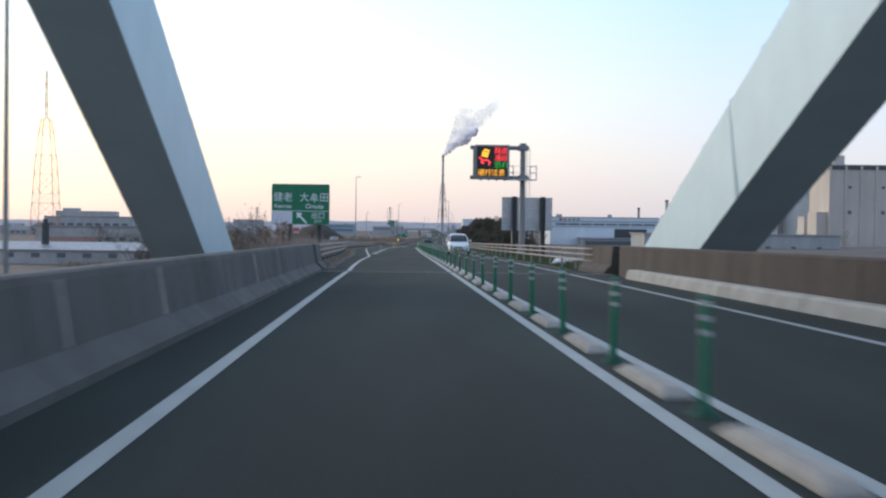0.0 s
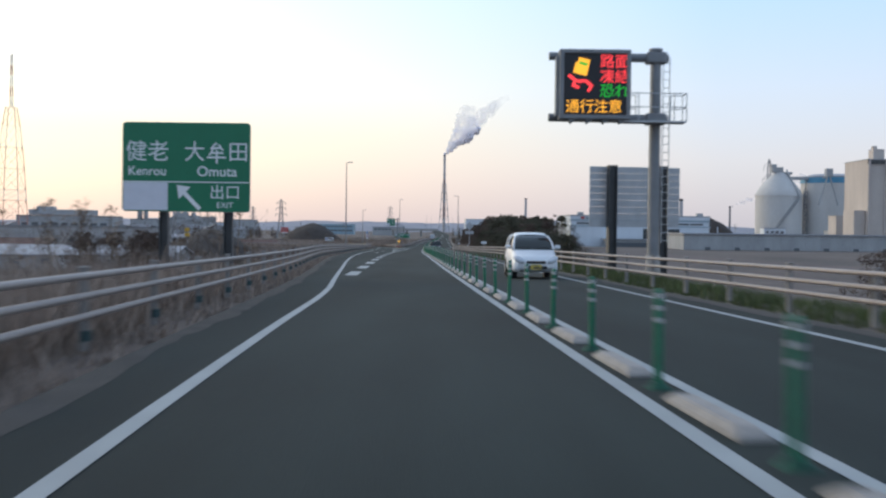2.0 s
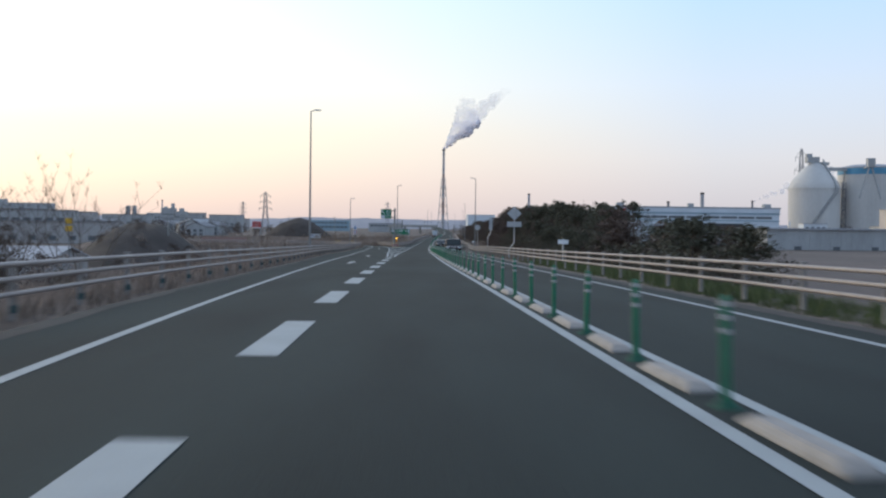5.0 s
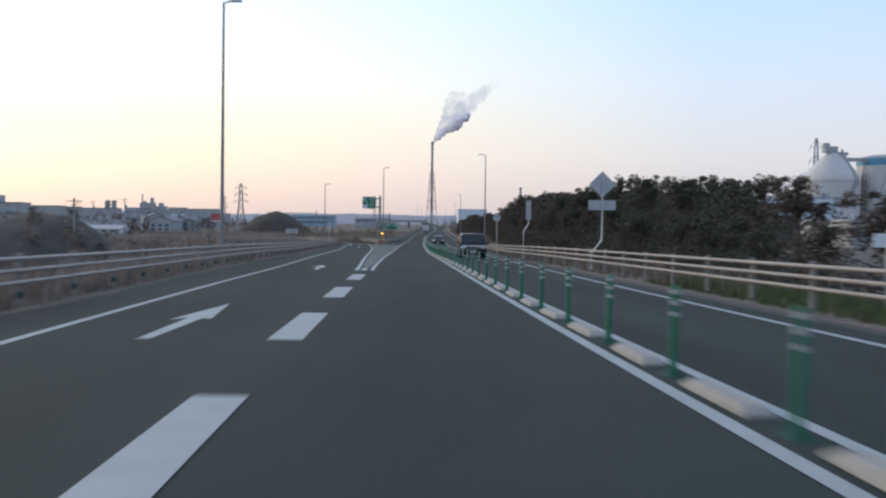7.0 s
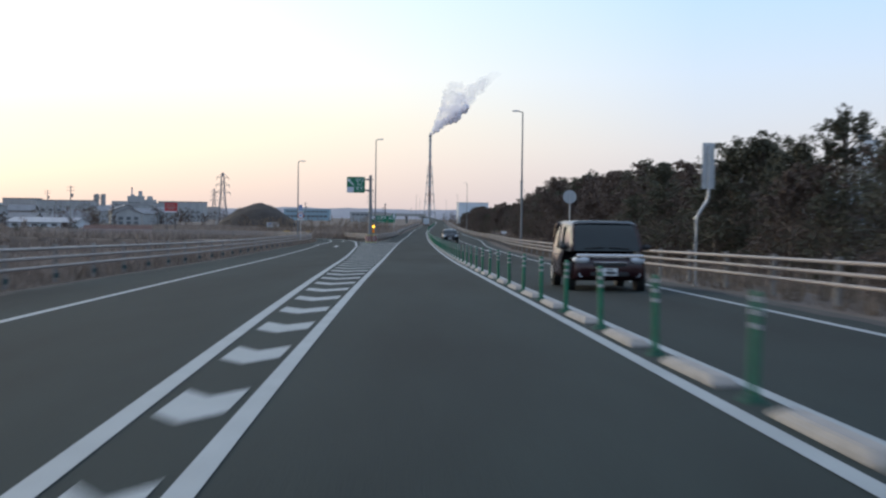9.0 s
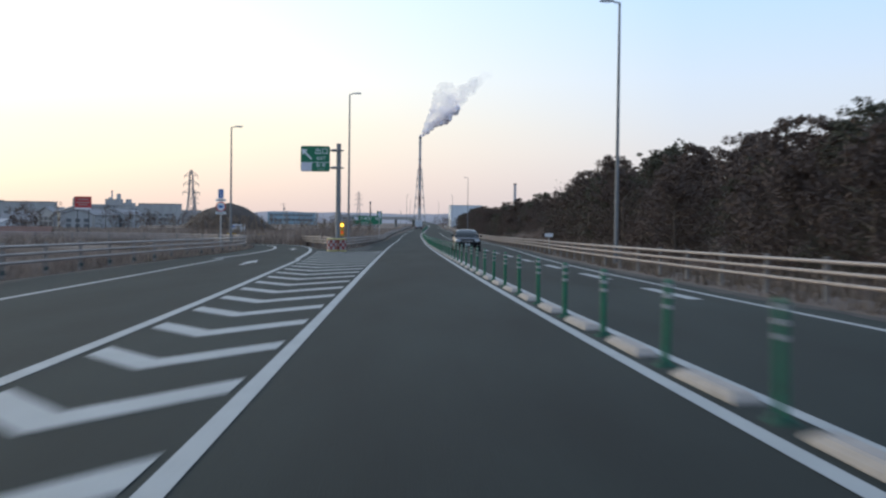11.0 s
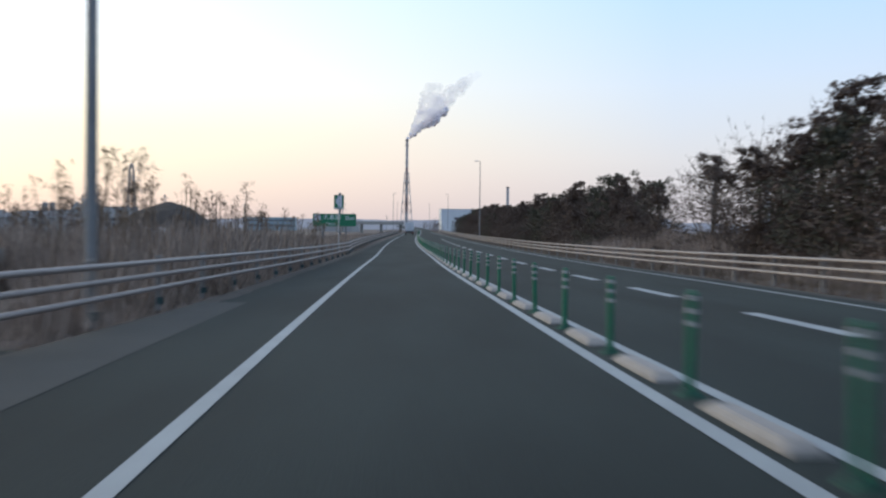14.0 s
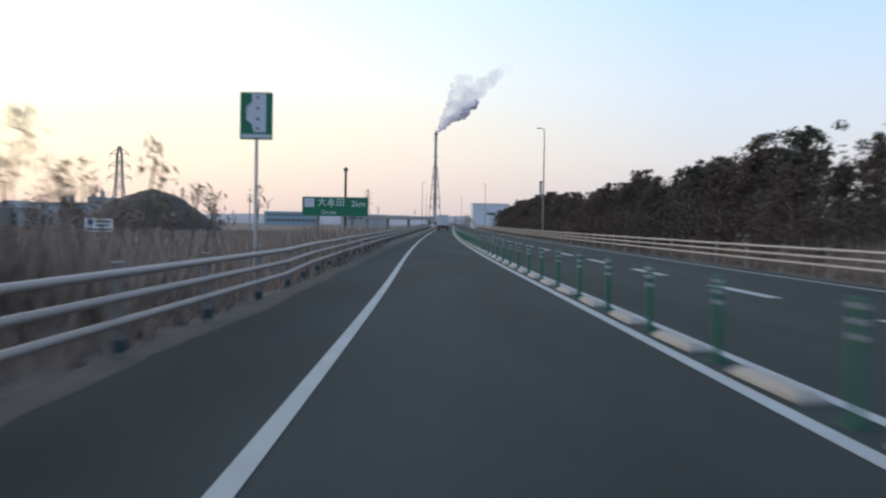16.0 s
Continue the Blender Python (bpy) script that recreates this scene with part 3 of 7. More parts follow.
JERSEY = [(0, 0), (0.0, 0.08), (0.20, 0.27), (0.29, 0.80), (0.31, 0.86), (0.35, 0.88), (0.52, 0.88), (0.55, 0.85), (0.58, -0.3), (0, -0.3)]
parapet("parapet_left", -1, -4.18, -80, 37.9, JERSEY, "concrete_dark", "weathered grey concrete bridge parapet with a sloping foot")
parapet("parapet_right", 1, 5.32, -80, 37.9, [(0.05, 0.0), (0.07, 0.9), (0.10, 0.94), (0.34, 0.94), (0.37, 0.9), (0.37, -0.3), (0.05, -0.3)], "concrete_brown", "brown-stained concrete bridge parapet")
parapet("kerb_right", 1, 4.92, -80, 34.5, [(0, 0), (0.05, 0.22), (0.10, 0.27), (0.36, 0.27), (0.40, 0.22), (0.42, 0)], "concrete_pale", "pale concrete kerb along the foot of the parapet")
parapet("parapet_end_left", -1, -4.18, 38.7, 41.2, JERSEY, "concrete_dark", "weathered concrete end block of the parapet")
parapet("parapet_end_right", 1, 5.05, 38.7, 44.5, [(0, 0), (0.02, 0.1), (0.22, 0.3), (0.27, 0.92), (0.55, 0.92), (0.58, -0.2), (0, -0.2)], "concrete_brown", "brownish concrete end block where the guard rail begins")
for y in (2.5, 9.3, 13.2, 22.0):
    bm = bmesh.new()
    c = P(y, -4.33)
    box(bm, (c.x - 0.085, c.y, c.z + 0.55), (0.03, 0.045, 0.54), turn=Matrix.Rotation(radians(-9.5), 4, "Y"))
    tagged(finish("joint_seal", bm, "concrete_pale"), "pale sealed joint in the parapet", "joint seal", kind="structure")


# ---- arch ribs of the bridge ----
def arch_rib(inner, sgn, y_ref, z_ref, slope, gap, wide):
    """A box rib; its upper edge passes y_ref, z_ref with the slope, the lower edge lies gap metres back along the road."""
    c0 = P(34, inner)
    rib = thing("bridge_arch", (c0.x, 34, 0), "pale blue-grey painted steel box arch rib of the bridge", "bridge arch", "arch ribs", "structure")

    def top(y):
        u = y_ref - y
        return z_ref + slope * u - 0.0022 * max(0.0, u - 14) ** 2

    rings = []
    ys = list(np.linspace(y_ref + 13, y_ref - 75, 34))
    bmi = bmesh.new()
    for y in ys:
        x, x2 = ROAD_X(y) + inner - c0.x, ROAD_X(y - gap) + inner - c0.x
        k = gap * (0.5 if y < y_ref - 40 else 1.0)
        ring = [(x2, y - k - 34, top(y)), (x2 + sgn * wide, y - k - 34, top(y)), (x + sgn * wide, y - 34, top(y)), (x, y - 34, top(y))]
        rings.append([bmi.verts.new(v) for v in ring])
    for p, q in zip(rings, rings[1:]):
        for k in range(4):
            bmi.faces.new((p[k], p[(k + 1) % 4], q[(k + 1) % 4], q[k]))
    bmi.faces.new(rings[0][::-1])
    bmi.faces.new(rings[-1])
    part("rib_box", bmi, "steel_blue", rib)
    perp = math.atan(slope)
    for k in range(16):
        y = y_ref + 3 - 2.6 * k
        x = ROAD_X(y) + inner - c0.x
        bm = bmesh.new()
        tube(bm, (x + sgn * 0.1, y - 34 - 0.1, top(y) + 0.1), (x + sgn * 0.1, y - 34 + 0.1, top(y) + 0.1), 0.07, n=6)
        box(bm, (x + sgn * 0.1, y - 34, top(y) + 0.03), (0.05, 0.06, 0.14))
        part("rib_lug", bm, "steel_blue", rib)
        if k in (1, 5, 9):
            bm = bmesh.new()
            deep = gap * math.sin(perp)
            mid = Vector((x - sgn * 0.004, y - 34 - deep / 2 * math.sin(perp), top(y) - deep / 2 * math.cos(perp)))
            box(bm, mid, (0.012, 0.12, deep - 0.06), turn=Matrix.Rotation(-perp, 4, "X"))
            part("splice_plate", bm, "steel_blue", rib)
    return rib


arch_rib(-7.0, -1, 37.6, 4.6, 0.4435, 5.6, 1.5)
arch_rib(6.6, 1, 40.0, 4.8, 0.377, 7.2, 1.6)


# ---- guard rails: three pipes on posts ----
def guard_rail(pts, label, posts=4.0, hs=(0.345, 0.56, 0.772), teal=False, r=0.041):
    o = pts[0]
    g = thing("guard_rail", o, label, "guard rail", "roadside guard rails", "structure")
    for h in hs:
        bm = bmesh.new()
        pipe(bm, [p - o + Vector((0, 0, h)) for p in pts], r, 8)
        part("rail_pipe", bm, "rail", g, smooth=True)
    run, nxt = 0.0, 1.0
    bm = bmesh.new()
    box(bm, (0, 0, 0.39), (0.092, 0.105, 0.9), 0.012)
    box(bm, (0, 0, 0.85), (0.11, 0.12, 0.03), 0.006)
    post_mesh = bpy.data.meshes.new("rail_post")
    bm.to_mesh(post_mesh)
    bm.free()
    post_mesh.materials.append(M["rail_post"])
    bm = bmesh.new()
    tube(bm, (0, 0, 0.05), (0, 0, 0.17), 0.072, 0.068, 8)
    cap_mesh = bpy.data.meshes.new("reflector_cap")
    bm.to_mesh(cap_mesh)
    bm.free()
    cap_mesh.materials.append(M["teal"])
    for a, b in zip(pts, pts[1:]):
        d = (b - a).length
        while nxt < run + d:
            p = a.lerp(b, (nxt - run) / d) - o
            rz = math.atan2(-(b - a).x, (b - a).y)
            n = Vector((math.cos(rz), math.sin(rz), 0)) * (-0.115 if teal else 0.115)
            ob = new("post", post_mesh)
            ob.parent, ob.location, ob.rotation_euler = g, p + n, (0, 0, rz)
            if teal:
                cp = new("reflector_cap", cap_mesh)
                cp.parent, cp.location = ob, (0.02, 0, 0)
                cp["label"] = "teal plastic cap"
            nxt += posts
        run += d
    return g


def off_line(f, y0, y1, d=4.0):
    return [P(y, value(f, y)) for y in steps(y0, y1, d)]


def xy_line(pts, k=4):
    return [Vector((*p, ROAD_Z(p.y))) for p in smooth_line(pts, k)]


left_line = off_line(RAIL_LEFT, 41.3, 308)
left_line += [Vector((*p, ROAD_Z(p.y))) for p in side(RAMP_L, -0.6)[2:]]
guard_rail(left_line, "beige three-pipe guard rail with teal-capped posts along the exit lane", teal=True)
guard_rail(off_line(RAIL_RIGHT, 42.5, 680), "beige three-pipe guard rail beside the oncoming lane")
guard_rail(xy_line([(-13.35, 341.5), (-13.0, 352), (-12.78, 366), (-12.52, 385), (-12.2, 413)]) + off_line(-5.2, 420, 650), "beige three-pipe guard rail beside dry brush", teal=True)
guard_rail(xy_line([(-13.95, 341.5), (-14.9, 350), (-17.2, 362), (-22.3, 374), (-39.5, 383.2), (-65, 386.2)]), "beige three-pipe guard rail on the outside of the exit ramp")


# ---- centre posts and kerb blocks ----
def centre_post():
    t = thing("delineator_post", (0, 0, 0), "green flexible delineator post with three white bands", "delineator post", "centre posts")
    bm = bmesh.new()
    tube(bm, (0, 0, 0.035), (0, 0, 0.80), 0.037, 0.035, 10)
    tube(bm, (0, 0, 0.80), (0, 0, 0.825), 0.035, 0.018, 10)
    part("tube", bm, "green_tube", t, smooth=False)
    bm = bmesh.new()
    tube(bm, (0, 0, 0), (0, 0, 0.018), 0.115, 0.105, 12)
    tube(bm, (0, 0, 0.02), (0, 0, 0.06), 0.085, 0.055, 12)
    part("base", bm, "green_dark", t, "dusty dark green foot")
    for z in (0.545, 0.645, 0.745):
        bm = bmesh.new()
        tube(bm, (0, 0, z), (0, 0, z + 0.04), 0.0388, n=10, cap=False)
        part("band", bm, "band", t, "white reflective band")
    return t


def kerb_block():
    bm = bmesh.new()
    a = [(-0.115, -0.92), (0.115, -0.92), (0.115, 0.92), (-0.115, 0.92)]
    b = [(-0.07, -0.76), (0.07, -0.76), (0.07, 0.76), (-0.07, 0.76)]
    lo = [bm.verts.new((x, y, 0)) for x, y in a]
    mi = [bm.verts.new((x, y, 0.025)) for x, y in a]
    hi = [bm.verts.new((x, y, 0.08)) for x, y in b]
    for p, q in ((lo, mi), (mi, hi)):
        for k in range(4):
            bm.faces.new((p[k], p[(k + 1) % 4], q[(k + 1) % 4], q[k]))
    bm.faces.new(hi)
    bm.faces.new(lo[::-1])
    bmesh.ops.bevel(bm, geom=[e for e in bm.edges if all(v.co.z > 0.02 for v in e.verts)], offset=0.015, segments=1, affect="EDGES")
    return tagged(finish("kerb_block", bm, "block"), "off-white worn kerb block between the centre posts", "kerb block", "centre kerb blocks")


SHIFT = curve([(-20, -0.3), (30, -0.3), (45, 0.1), (60, 0.22), (100, 0.25), (200, 0.25), (280, 0.3), (300, 0.42), (325, 0.62), (350, 0.8), (378, 1.05), (387, 1.5), (400, 2.85), (406, 2.95), (640, 3.0)])
post0, block0 = centre_post(), kerb_block()
rnd = random.Random(4)
first = True
y = 8.45 - 6 * 3.318
while y < 640:
    gap = 3.318
    lean = (rnd.uniform(-1.5, 1.5), rnd.uniform(-1.5, 1.5))
    u = y + SHIFT(y)
    c = P(u, 0.275)
    m = pose(*c, *lean, rnd.uniform(0, 360))
    d = P((u + y + gap + SHIFT(y + gap)) / 2 + 0.05, 0.285, 0.004)
    grade = math.degrees(math.atan2(ROAD_Z(y + 3) - ROAD_Z(y), 3))
    mb = pose(*d, grade, 0, heading(y) + rnd.uniform(-0.8, 0.8))
    if first:
        post0.matrix_world, block0.matrix_world, first = m, mb, False
    else:
        copy_thing(post0, m)
        copy_thing(block0, mb)
    y += gap


# ---- signs and lettering ----
def lettering(parent, words, size, x, z, material, y=-0.03, name="lettering", align="CENTER", stretch=1.0, bold=0.0):
    """Flat raised words on a board that faces the oncoming driver (towards -y)."""
    c = bpy.data.curves.new(name, "FONT")
    c.body, c.size, c.align_x, c.align_y, c.extrude, c.offset = words, size, align, "CENTER", 0.003, bold
    tmp = new("tmp", c)
    me = bpy.data.meshes.new_from_object(tmp.evaluated_get(bpy.context.evaluated_depsgraph_get()))
    bpy.data.objects.remove(tmp)
    bpy.data.curves.remove(c)
    me.name = name
    me.materials.clear()
    me.materials.append(M[material])
    ob = new(name, me)
    ob.parent, ob.matrix_basis = parent, pose(x, y, z, 90) @ Matrix.Diagonal((stretch, 1, 1, 1))
    return ob


def board(parent, w, h, material, z, x=0.0, y=0.0, depth=0.05, r=0.12, name="panel", label=""):
    """A board with rounded corners, standing upright, its face towards -y."""
    bm = bmesh.new()
    pts = []
    for cx, cz, a0 in ((w / 2 - r, h / 2 - r, 0), (-w / 2 + r, h / 2 - r, 90), (-w / 2 + r, -h / 2 + r, 180), (w / 2 - r, -h / 2 + r, 270)):
        for k in range(5):
            a = radians(a0 + 22.5 * k)
            pts.append((x + cx + r * math.cos(a), z + cz + r * math.sin(a)))
    prism(bm, pts, y - depth / 2, y + depth / 2)
    return part(name, bm, material, parent, label)


def bar(parent, x, z, w, h, material, y=-0.03, name="bar", label="", turn=0.0):
    bm = bmesh.new()
    box(bm, (0, 0, 0), (w, 0.006, h), turn=Matrix.Rotation(radians(turn), 4, "Y"))
    bmesh.ops.translate(bm, vec=(x, y, z), verts=bm.verts)
    return part(name, bm, material, parent, label)


def arrow_up_left(parent, x, z, s, material, y=-0.031):
    bm = bmesh.new()
    shape = [(-0.5, 0.5), (0.05, 0.42), (-0.12, 0.22), (0.5, -0.42), (0.38, -0.54), (-0.24, 0.1), (-0.42, -0.07)]
    a = [bm.verts.new((x + u * s, y, z + v * s)) for u, v in shape]
    bm.faces.new((a[0], a[1], a[2], a[5], a[6]))
    bm.faces.new((a[2], a[3], a[4], a[5]))
    bmesh.ops.recalc_face_normals(bm, faces=bm.faces)
    g = bmesh.ops.extrude_face_region(bm, geom=bm.faces[:])
    bmesh.ops.translate(bm, vec=(0, 0.006, 0), verts=[v for v in g["geom"] if isinstance(v, bmesh.types.BMVert)])
    return part("arrow", bm, material, parent, "white arrow")


def h_beam(parent, x, y, z0, z1, w, name="post", material="steel_dark"):
    bm = bmesh.new()
    f, e, m = w / 2, w / 2 - 0.03, 0.0125
    shape = [(-f, -f), (-e, -f), (-e, -m), (e, -m), (e, -f), (f, -f), (f, f), (e, f), (e, m), (-e, m), (-e, f), (-f, f)]
    lo, hi = ([bm.verts.new((x + u, y + v, z)) for u, v in shape] for z in (z0, z1))
    for k in range(12):
        bm.faces.new((lo[k], lo[(k + 1) % 12], hi[(k + 1) % 12], hi[k]))
    for r in (lo[::-1], hi):
        bm.faces.new(r)
    return part(name, bm, material, parent)


def strokes(parent, size, x, z, lines, y=-0.042, w=0.085):
    """A character drawn stroke by stroke in a unit box."""
    bm = bmesh.new()
    for k, (x0, z0, x1, z1) in enumerate(lines):
        d = Vector((x1 - x0, z1 - z0)) * size
        box(bm, (x + (x0 + x1) / 2 * size, y - 0.0004 * k, z + (z0 + z1) / 2 * size), (d.length + w * size * 0.6, 0.005, w * size), turn=Matrix.Rotation(-math.atan2(d.y, d.x), 4, "Y"))
    return part("lettering", bm, "sign_white", parent)


def omuta(parent, size, x, z, y=-0.042):
    lettering(parent, "大", size, x - size * 1.02, z, "sign_white", y)
    strokes(parent, size, x, z, [(-0.02, 0.46, -0.25, 0.20), (-0.25, 0.20, 0.22, 0.26), (0.12, 0.38, 0.29, 0.14), (-0.18, 0.12, -0.32, -0.08), (-0.22, 0.01, 0.30, 0.01), (-0.42, -0.20, 0.42, -0.20), (0.02, 0.12, 0.02, -0.46)], y)
    lettering(parent, "田", size, x + size * 1.02, z, "sign_white", y)


# exit advance sign on two steel posts
c = Vector((-10.13, 83.0, ground_z(-10.13, 83.0)))
g0 = c.z
sg = thing("exit_direction_sign", c, "large green exit direction sign on two dark posts", "road sign")
zc = (5.58 + 8.43) / 2 - g0
board(sg, 4.08, 2.85, "sign_back", zc, depth=0.05, name="backing")
board(sg, 4.06, 2.83, "sign_green", zc, y=-0.012, depth=0.05, r=0.12)
bar(sg, -1.29, zc - 0.94, 1.42, 0.88, "sign_cover", -0.042, "cover", "plain grey cover sheet")
bar(sg, 0.0, zc - 0.475, 4.0, 0.035, "sign_white", -0.041, "dividing_line")
lettering(sg, "健老", 0.70, -1.24, zc + 0.455, "sign_white", -0.042)
omuta(sg, 0.68, 0.96, zc + 0.455)
lettering(sg, "Kenrou", 0.40, -1.24, zc - 0.145, "sign_white", -0.042, bold=0.004)
lettering(sg, "Omuta", 0.45, 0.98, zc - 0.145, "sign_white", -0.042, bold=0.004)
arrow_up_left(sg, 0.10, zc - 0.96, 0.78, "sign_white", -0.046)
lettering(sg, "出口", 0.50, 1.24, zc - 0.82, "sign_white", -0.042)
lettering(sg, "EXIT", 0.26, 1.24, zc - 1.21, "sign_white", -0.042)
for x in (-0.74, 1.32):
    h_beam(sg, x, 0.2, 0, zc + 1.2, 0.28)
for z in (zc + 0.8, zc, zc - 0.8):
    bm = bmesh.new()
    box(bm, (0, 0.045, z), (3.7, 0.04, 0.07))
    part("stiffener", bm, "galv", sg)

# electronic message board on a cantilever mast
px, py = 5.92, 89.45
g0 = ground_z(px, py)
vm = thing("message_board", (px, py, g0), "grey mast with a lit electronic message board and a railed platform", "message board")
top = 11.95 - g0
bm = bmesh.new()
tube(bm, (0, 0, 0), (0, 0, top - 0.1), 0.23, 0.2, 16)
tube(bm, (0, 0, top - 0.1), (0, 0, top), 0.26, 0.26, 16)
part("mast", bm, "steel_grey", vm, smooth=False)
bm = bmesh.new()
tube(bm, (0, 0, 0), (0, 0, 1.15), 0.30, 0.27, 16)
part("mast_foot", bm, "concrete_pale", vm, "pale foot sleeve")
for z in (top - 0.35, top - 2.62):
    bm = bmesh.new()
    tube(bm, (0.45, 0, z), (-4.0, -0.25, z), 0.17, 0.15, 12)
    box(bm, (0, 0, z), (0.75, 0.6, 0.42), 0.05)
    part("arm", bm, "steel_grey", vm)
bx, bz = -2.38, top - 1.47
bm = bmesh.new()
box(bm, (bx, -0.75, bz), (2.62, 0.62, 2.55), 0.04)
cab = part("cabinet", bm, "steel_grey", vm)
for x in (-0.95, -0.35, 0.25, 0.85):
    bm = bmesh.new()
    prism(bm, [(bx + x, bz - 1.27), (bx + x + 0.32, bz - 1.27), (bx + x + 0.10, bz - 1.42)], -1.02, -0.5)
    part("vent_hood", bm, "steel_grey", cab)
bm = bmesh.new()
for a, b, w, h in ((0, 1.19, 2.56, 0.14), (0, -1.19, 2.56, 0.14), (-1.21, 0, 0.14, 2.3), (1.21, 0, 0.14, 2.3)):
    box(bm, (bx + a, -1.09, bz + b), (w, 0.10, h), 0.012)
part("bezel", bm, "steel_grey", cab)
bm = bmesh.new()
box(bm, (bx, -1.067, bz), (2.28, 0.02, 2.24))
scr = part("display", bm, "screen", cab, "black display panel")
bm = bmesh.new()
box(bm, (bx - 1.36, -0.70, bz - 0.06), (0.12, 0.5, 2.2), 0.02)
part("side_duct", bm, "steel_grey", cab)
yl = -1.085
lettering(scr, "路面", 0.54, bx + 0.70, bz + 0.80, "led_red", yl, "lit_lettering")
lettering(scr, "凍結", 0.54, bx + 0.70, bz + 0.25, "led_red", yl, "lit_lettering")
lettering(scr, "恐れ", 0.54, bx + 0.70, bz - 0.27, "led_green", yl, "lit_lettering")
lettering(scr, "通行注意", 0.52, bx - 0.04, bz - 0.84, "led_amber", yl, "lit_lettering")
bm = bmesh.new()
box(bm, (bx - 0.52, yl, bz + 0.55), (0.50, 0.008, 0.40), 0.003, turn=Matrix.Rotation(radians(14), 4, "Y"))
box(bm, (bx - 0.42, yl, bz + 0.82), (0.42, 0.008, 0.22), 0.003, turn=Matrix.Rotation(radians(14), 4, "Y"))
part("lit_car_symbol", bm, "led_amber", scr, "amber car symbol")
bm = bmesh.new()
box(bm, (bx - 0.44, yl - 0.006, bz + 0.74), (0.30, 0.006, 0.11), turn=Matrix.Rotation(radians(14), 4, "Y"))
part("lit_car_window", bm, "led_green", scr)
bm = bmesh.new()
for k, (x0, z0, x1, z1) in enumerate(((-0.95, 0.30, -0.72, 0.14), (-0.72, 0.14, -0.80, -0.05), (-0.80, -0.05, -0.62, -0.12), (-0.62, 0.10, -0.35, 0.12), (-0.35, 0.12, -0.14, -0.06), (-0.14, -0.06, -0.24, -0.24))):
    d = Vector((x1 - x0, z1 - z0))
    box(bm, (bx + (x0 + x1) / 2, yl - 0.001 * k, bz + (z0 + z1) / 2), (d.length + 0.08, 0.006, 0.11), turn=Matrix.Rotation(-math.atan2(d.y, d.x), 4, "Y"))
part("lit_skid_marks", bm, "led_red", scr, "red skid mark symbol")
bm = bmesh.new()
box(bm, (-0.15, -0.5, top - 2.78), (2.3, 0.8, 0.06))
part("platform", bm, "galv", vm)
bm = bmesh.new()
for x in (-1.15, -0.75, 0.55, 1.0):
    for y in (-0.88, -0.12):
        tube(bm, (x, y, top - 2.75), (x, y, top - 1.75), 0.02, n=6)
for z in (top - 1.75, top - 2.25):
    for y in (-0.88, -0.12):
        tube(bm, (-1.15, y, z), (-0.75, y, z), 0.02, n=6)
        tube(bm, (0.55, y, z), (1.0, y, z), 0.02, n=6)
    tube(bm, (1.0, -0.88, z), (1.0, -0.12, z), 0.02, n=6)
    tube(bm, (-1.15, -0.88, z), (1.0, -0.88, z), 0.018, n=6)
part("railing", bm, "galv", vm)
bm = bmesh.new()
for x in (0.30, 0.54):
    tube(bm, (x, 0.05, 1.6), (x, 0.05, top - 0.3), 0.02, n=6)
for k in range(24):
    z = 1.7 + k * 0.3
    if z < top - 0.4:
        tube(bm, (0.30, 0.05, z), (0.54, 0.05, z), 0.014, n=5)
part("ladder", bm, "galv", vm)

# back of the large sign for oncoming traffic
g0 = ground_z(7.1, 101.5)
bk = thing("sign_seen_from_behind", (7.15, 101.5, g0), "ribbed aluminium back of a large road sign on two dark posts", "road sign", rz=math.degrees(math.atan2(2.4, 4.86)) * 0.35)
zt, zb = 8.22 - g0, 5.36 - g0
for k in range(9):
    h = (zt - zb) / 9
    bm = bmesh.new()
    box(bm, (0, 0, zb + h * (k + 0.5)), (4.45, 0.05, h - 0.012), 0.008)
    box(bm, (0, -0.035, zb + h * k + 0.02), (4.41, 0.04, 0.03))
    part("back_panel", bm, "sign_back", bk)
for x in (-1.2, 1.3):
    h_beam(bk, x, -0.27, 0, zt + 0.05, 0.40)

# exit sign on a side arm in the gore
g0 = ROAD_Z(345) - 0.1
ex = thing("exit_sign", (-13.85, 345.3, g0), "green exit sign on arms from a grey pole", "road sign")
zt, zb = 8.08 - g0, 6.18 - g0
bm = bmesh.new()
tube(bm, (0, 0, 0), (0, 0, 8.25 - g0), 0.19, 0.165, 14)
tube(bm, (0, 0, 0), (0, 0, 0.06), 0.33, 0.33, 14)
part("pole", bm, "steel_grey", ex)
for z in (zt - 0.32, zb + 0.32):
    bm = bmesh.new()
    tube(bm, (0.38, 0, z), (-2.4, -0.05, z), 0.045, n=10)
    tube(bm, (-0.55, -0.01, z), (-0.2, 0, z), 0.09, 0.12, n=10)
    box(bm, (0, 0, z), (0.46, 0.46, 0.12), 0.02)
    part("arm", bm, "steel_grey", ex)
zc, xc = (zt + zb) / 2, -1.68
board(ex, 2.11, 1.85, "sign_back", zc, xc, -0.12, 0.05, 0.15, "backing")
board(ex, 2.09, 1.83, "sign_green", zc, xc, -0.132, 0.05, 0.15)
bar(ex, xc - 0.64, zc - 0.59, 0.78, 0.61, "sign_cover", -0.162, "cover", "plain grey cover sheet")
bar(ex, xc, zc - 0.26, 2.05, 0.03, "sign_white", -0.161, "dividing_line")
arrow_up_left(ex, xc - 0.60, zc + 0.33, 0.76, "sign_white", -0.165)
lettering(ex, "出口", 0.50, xc + 0.44, zc + 0.52, "sign_white", -0.162)
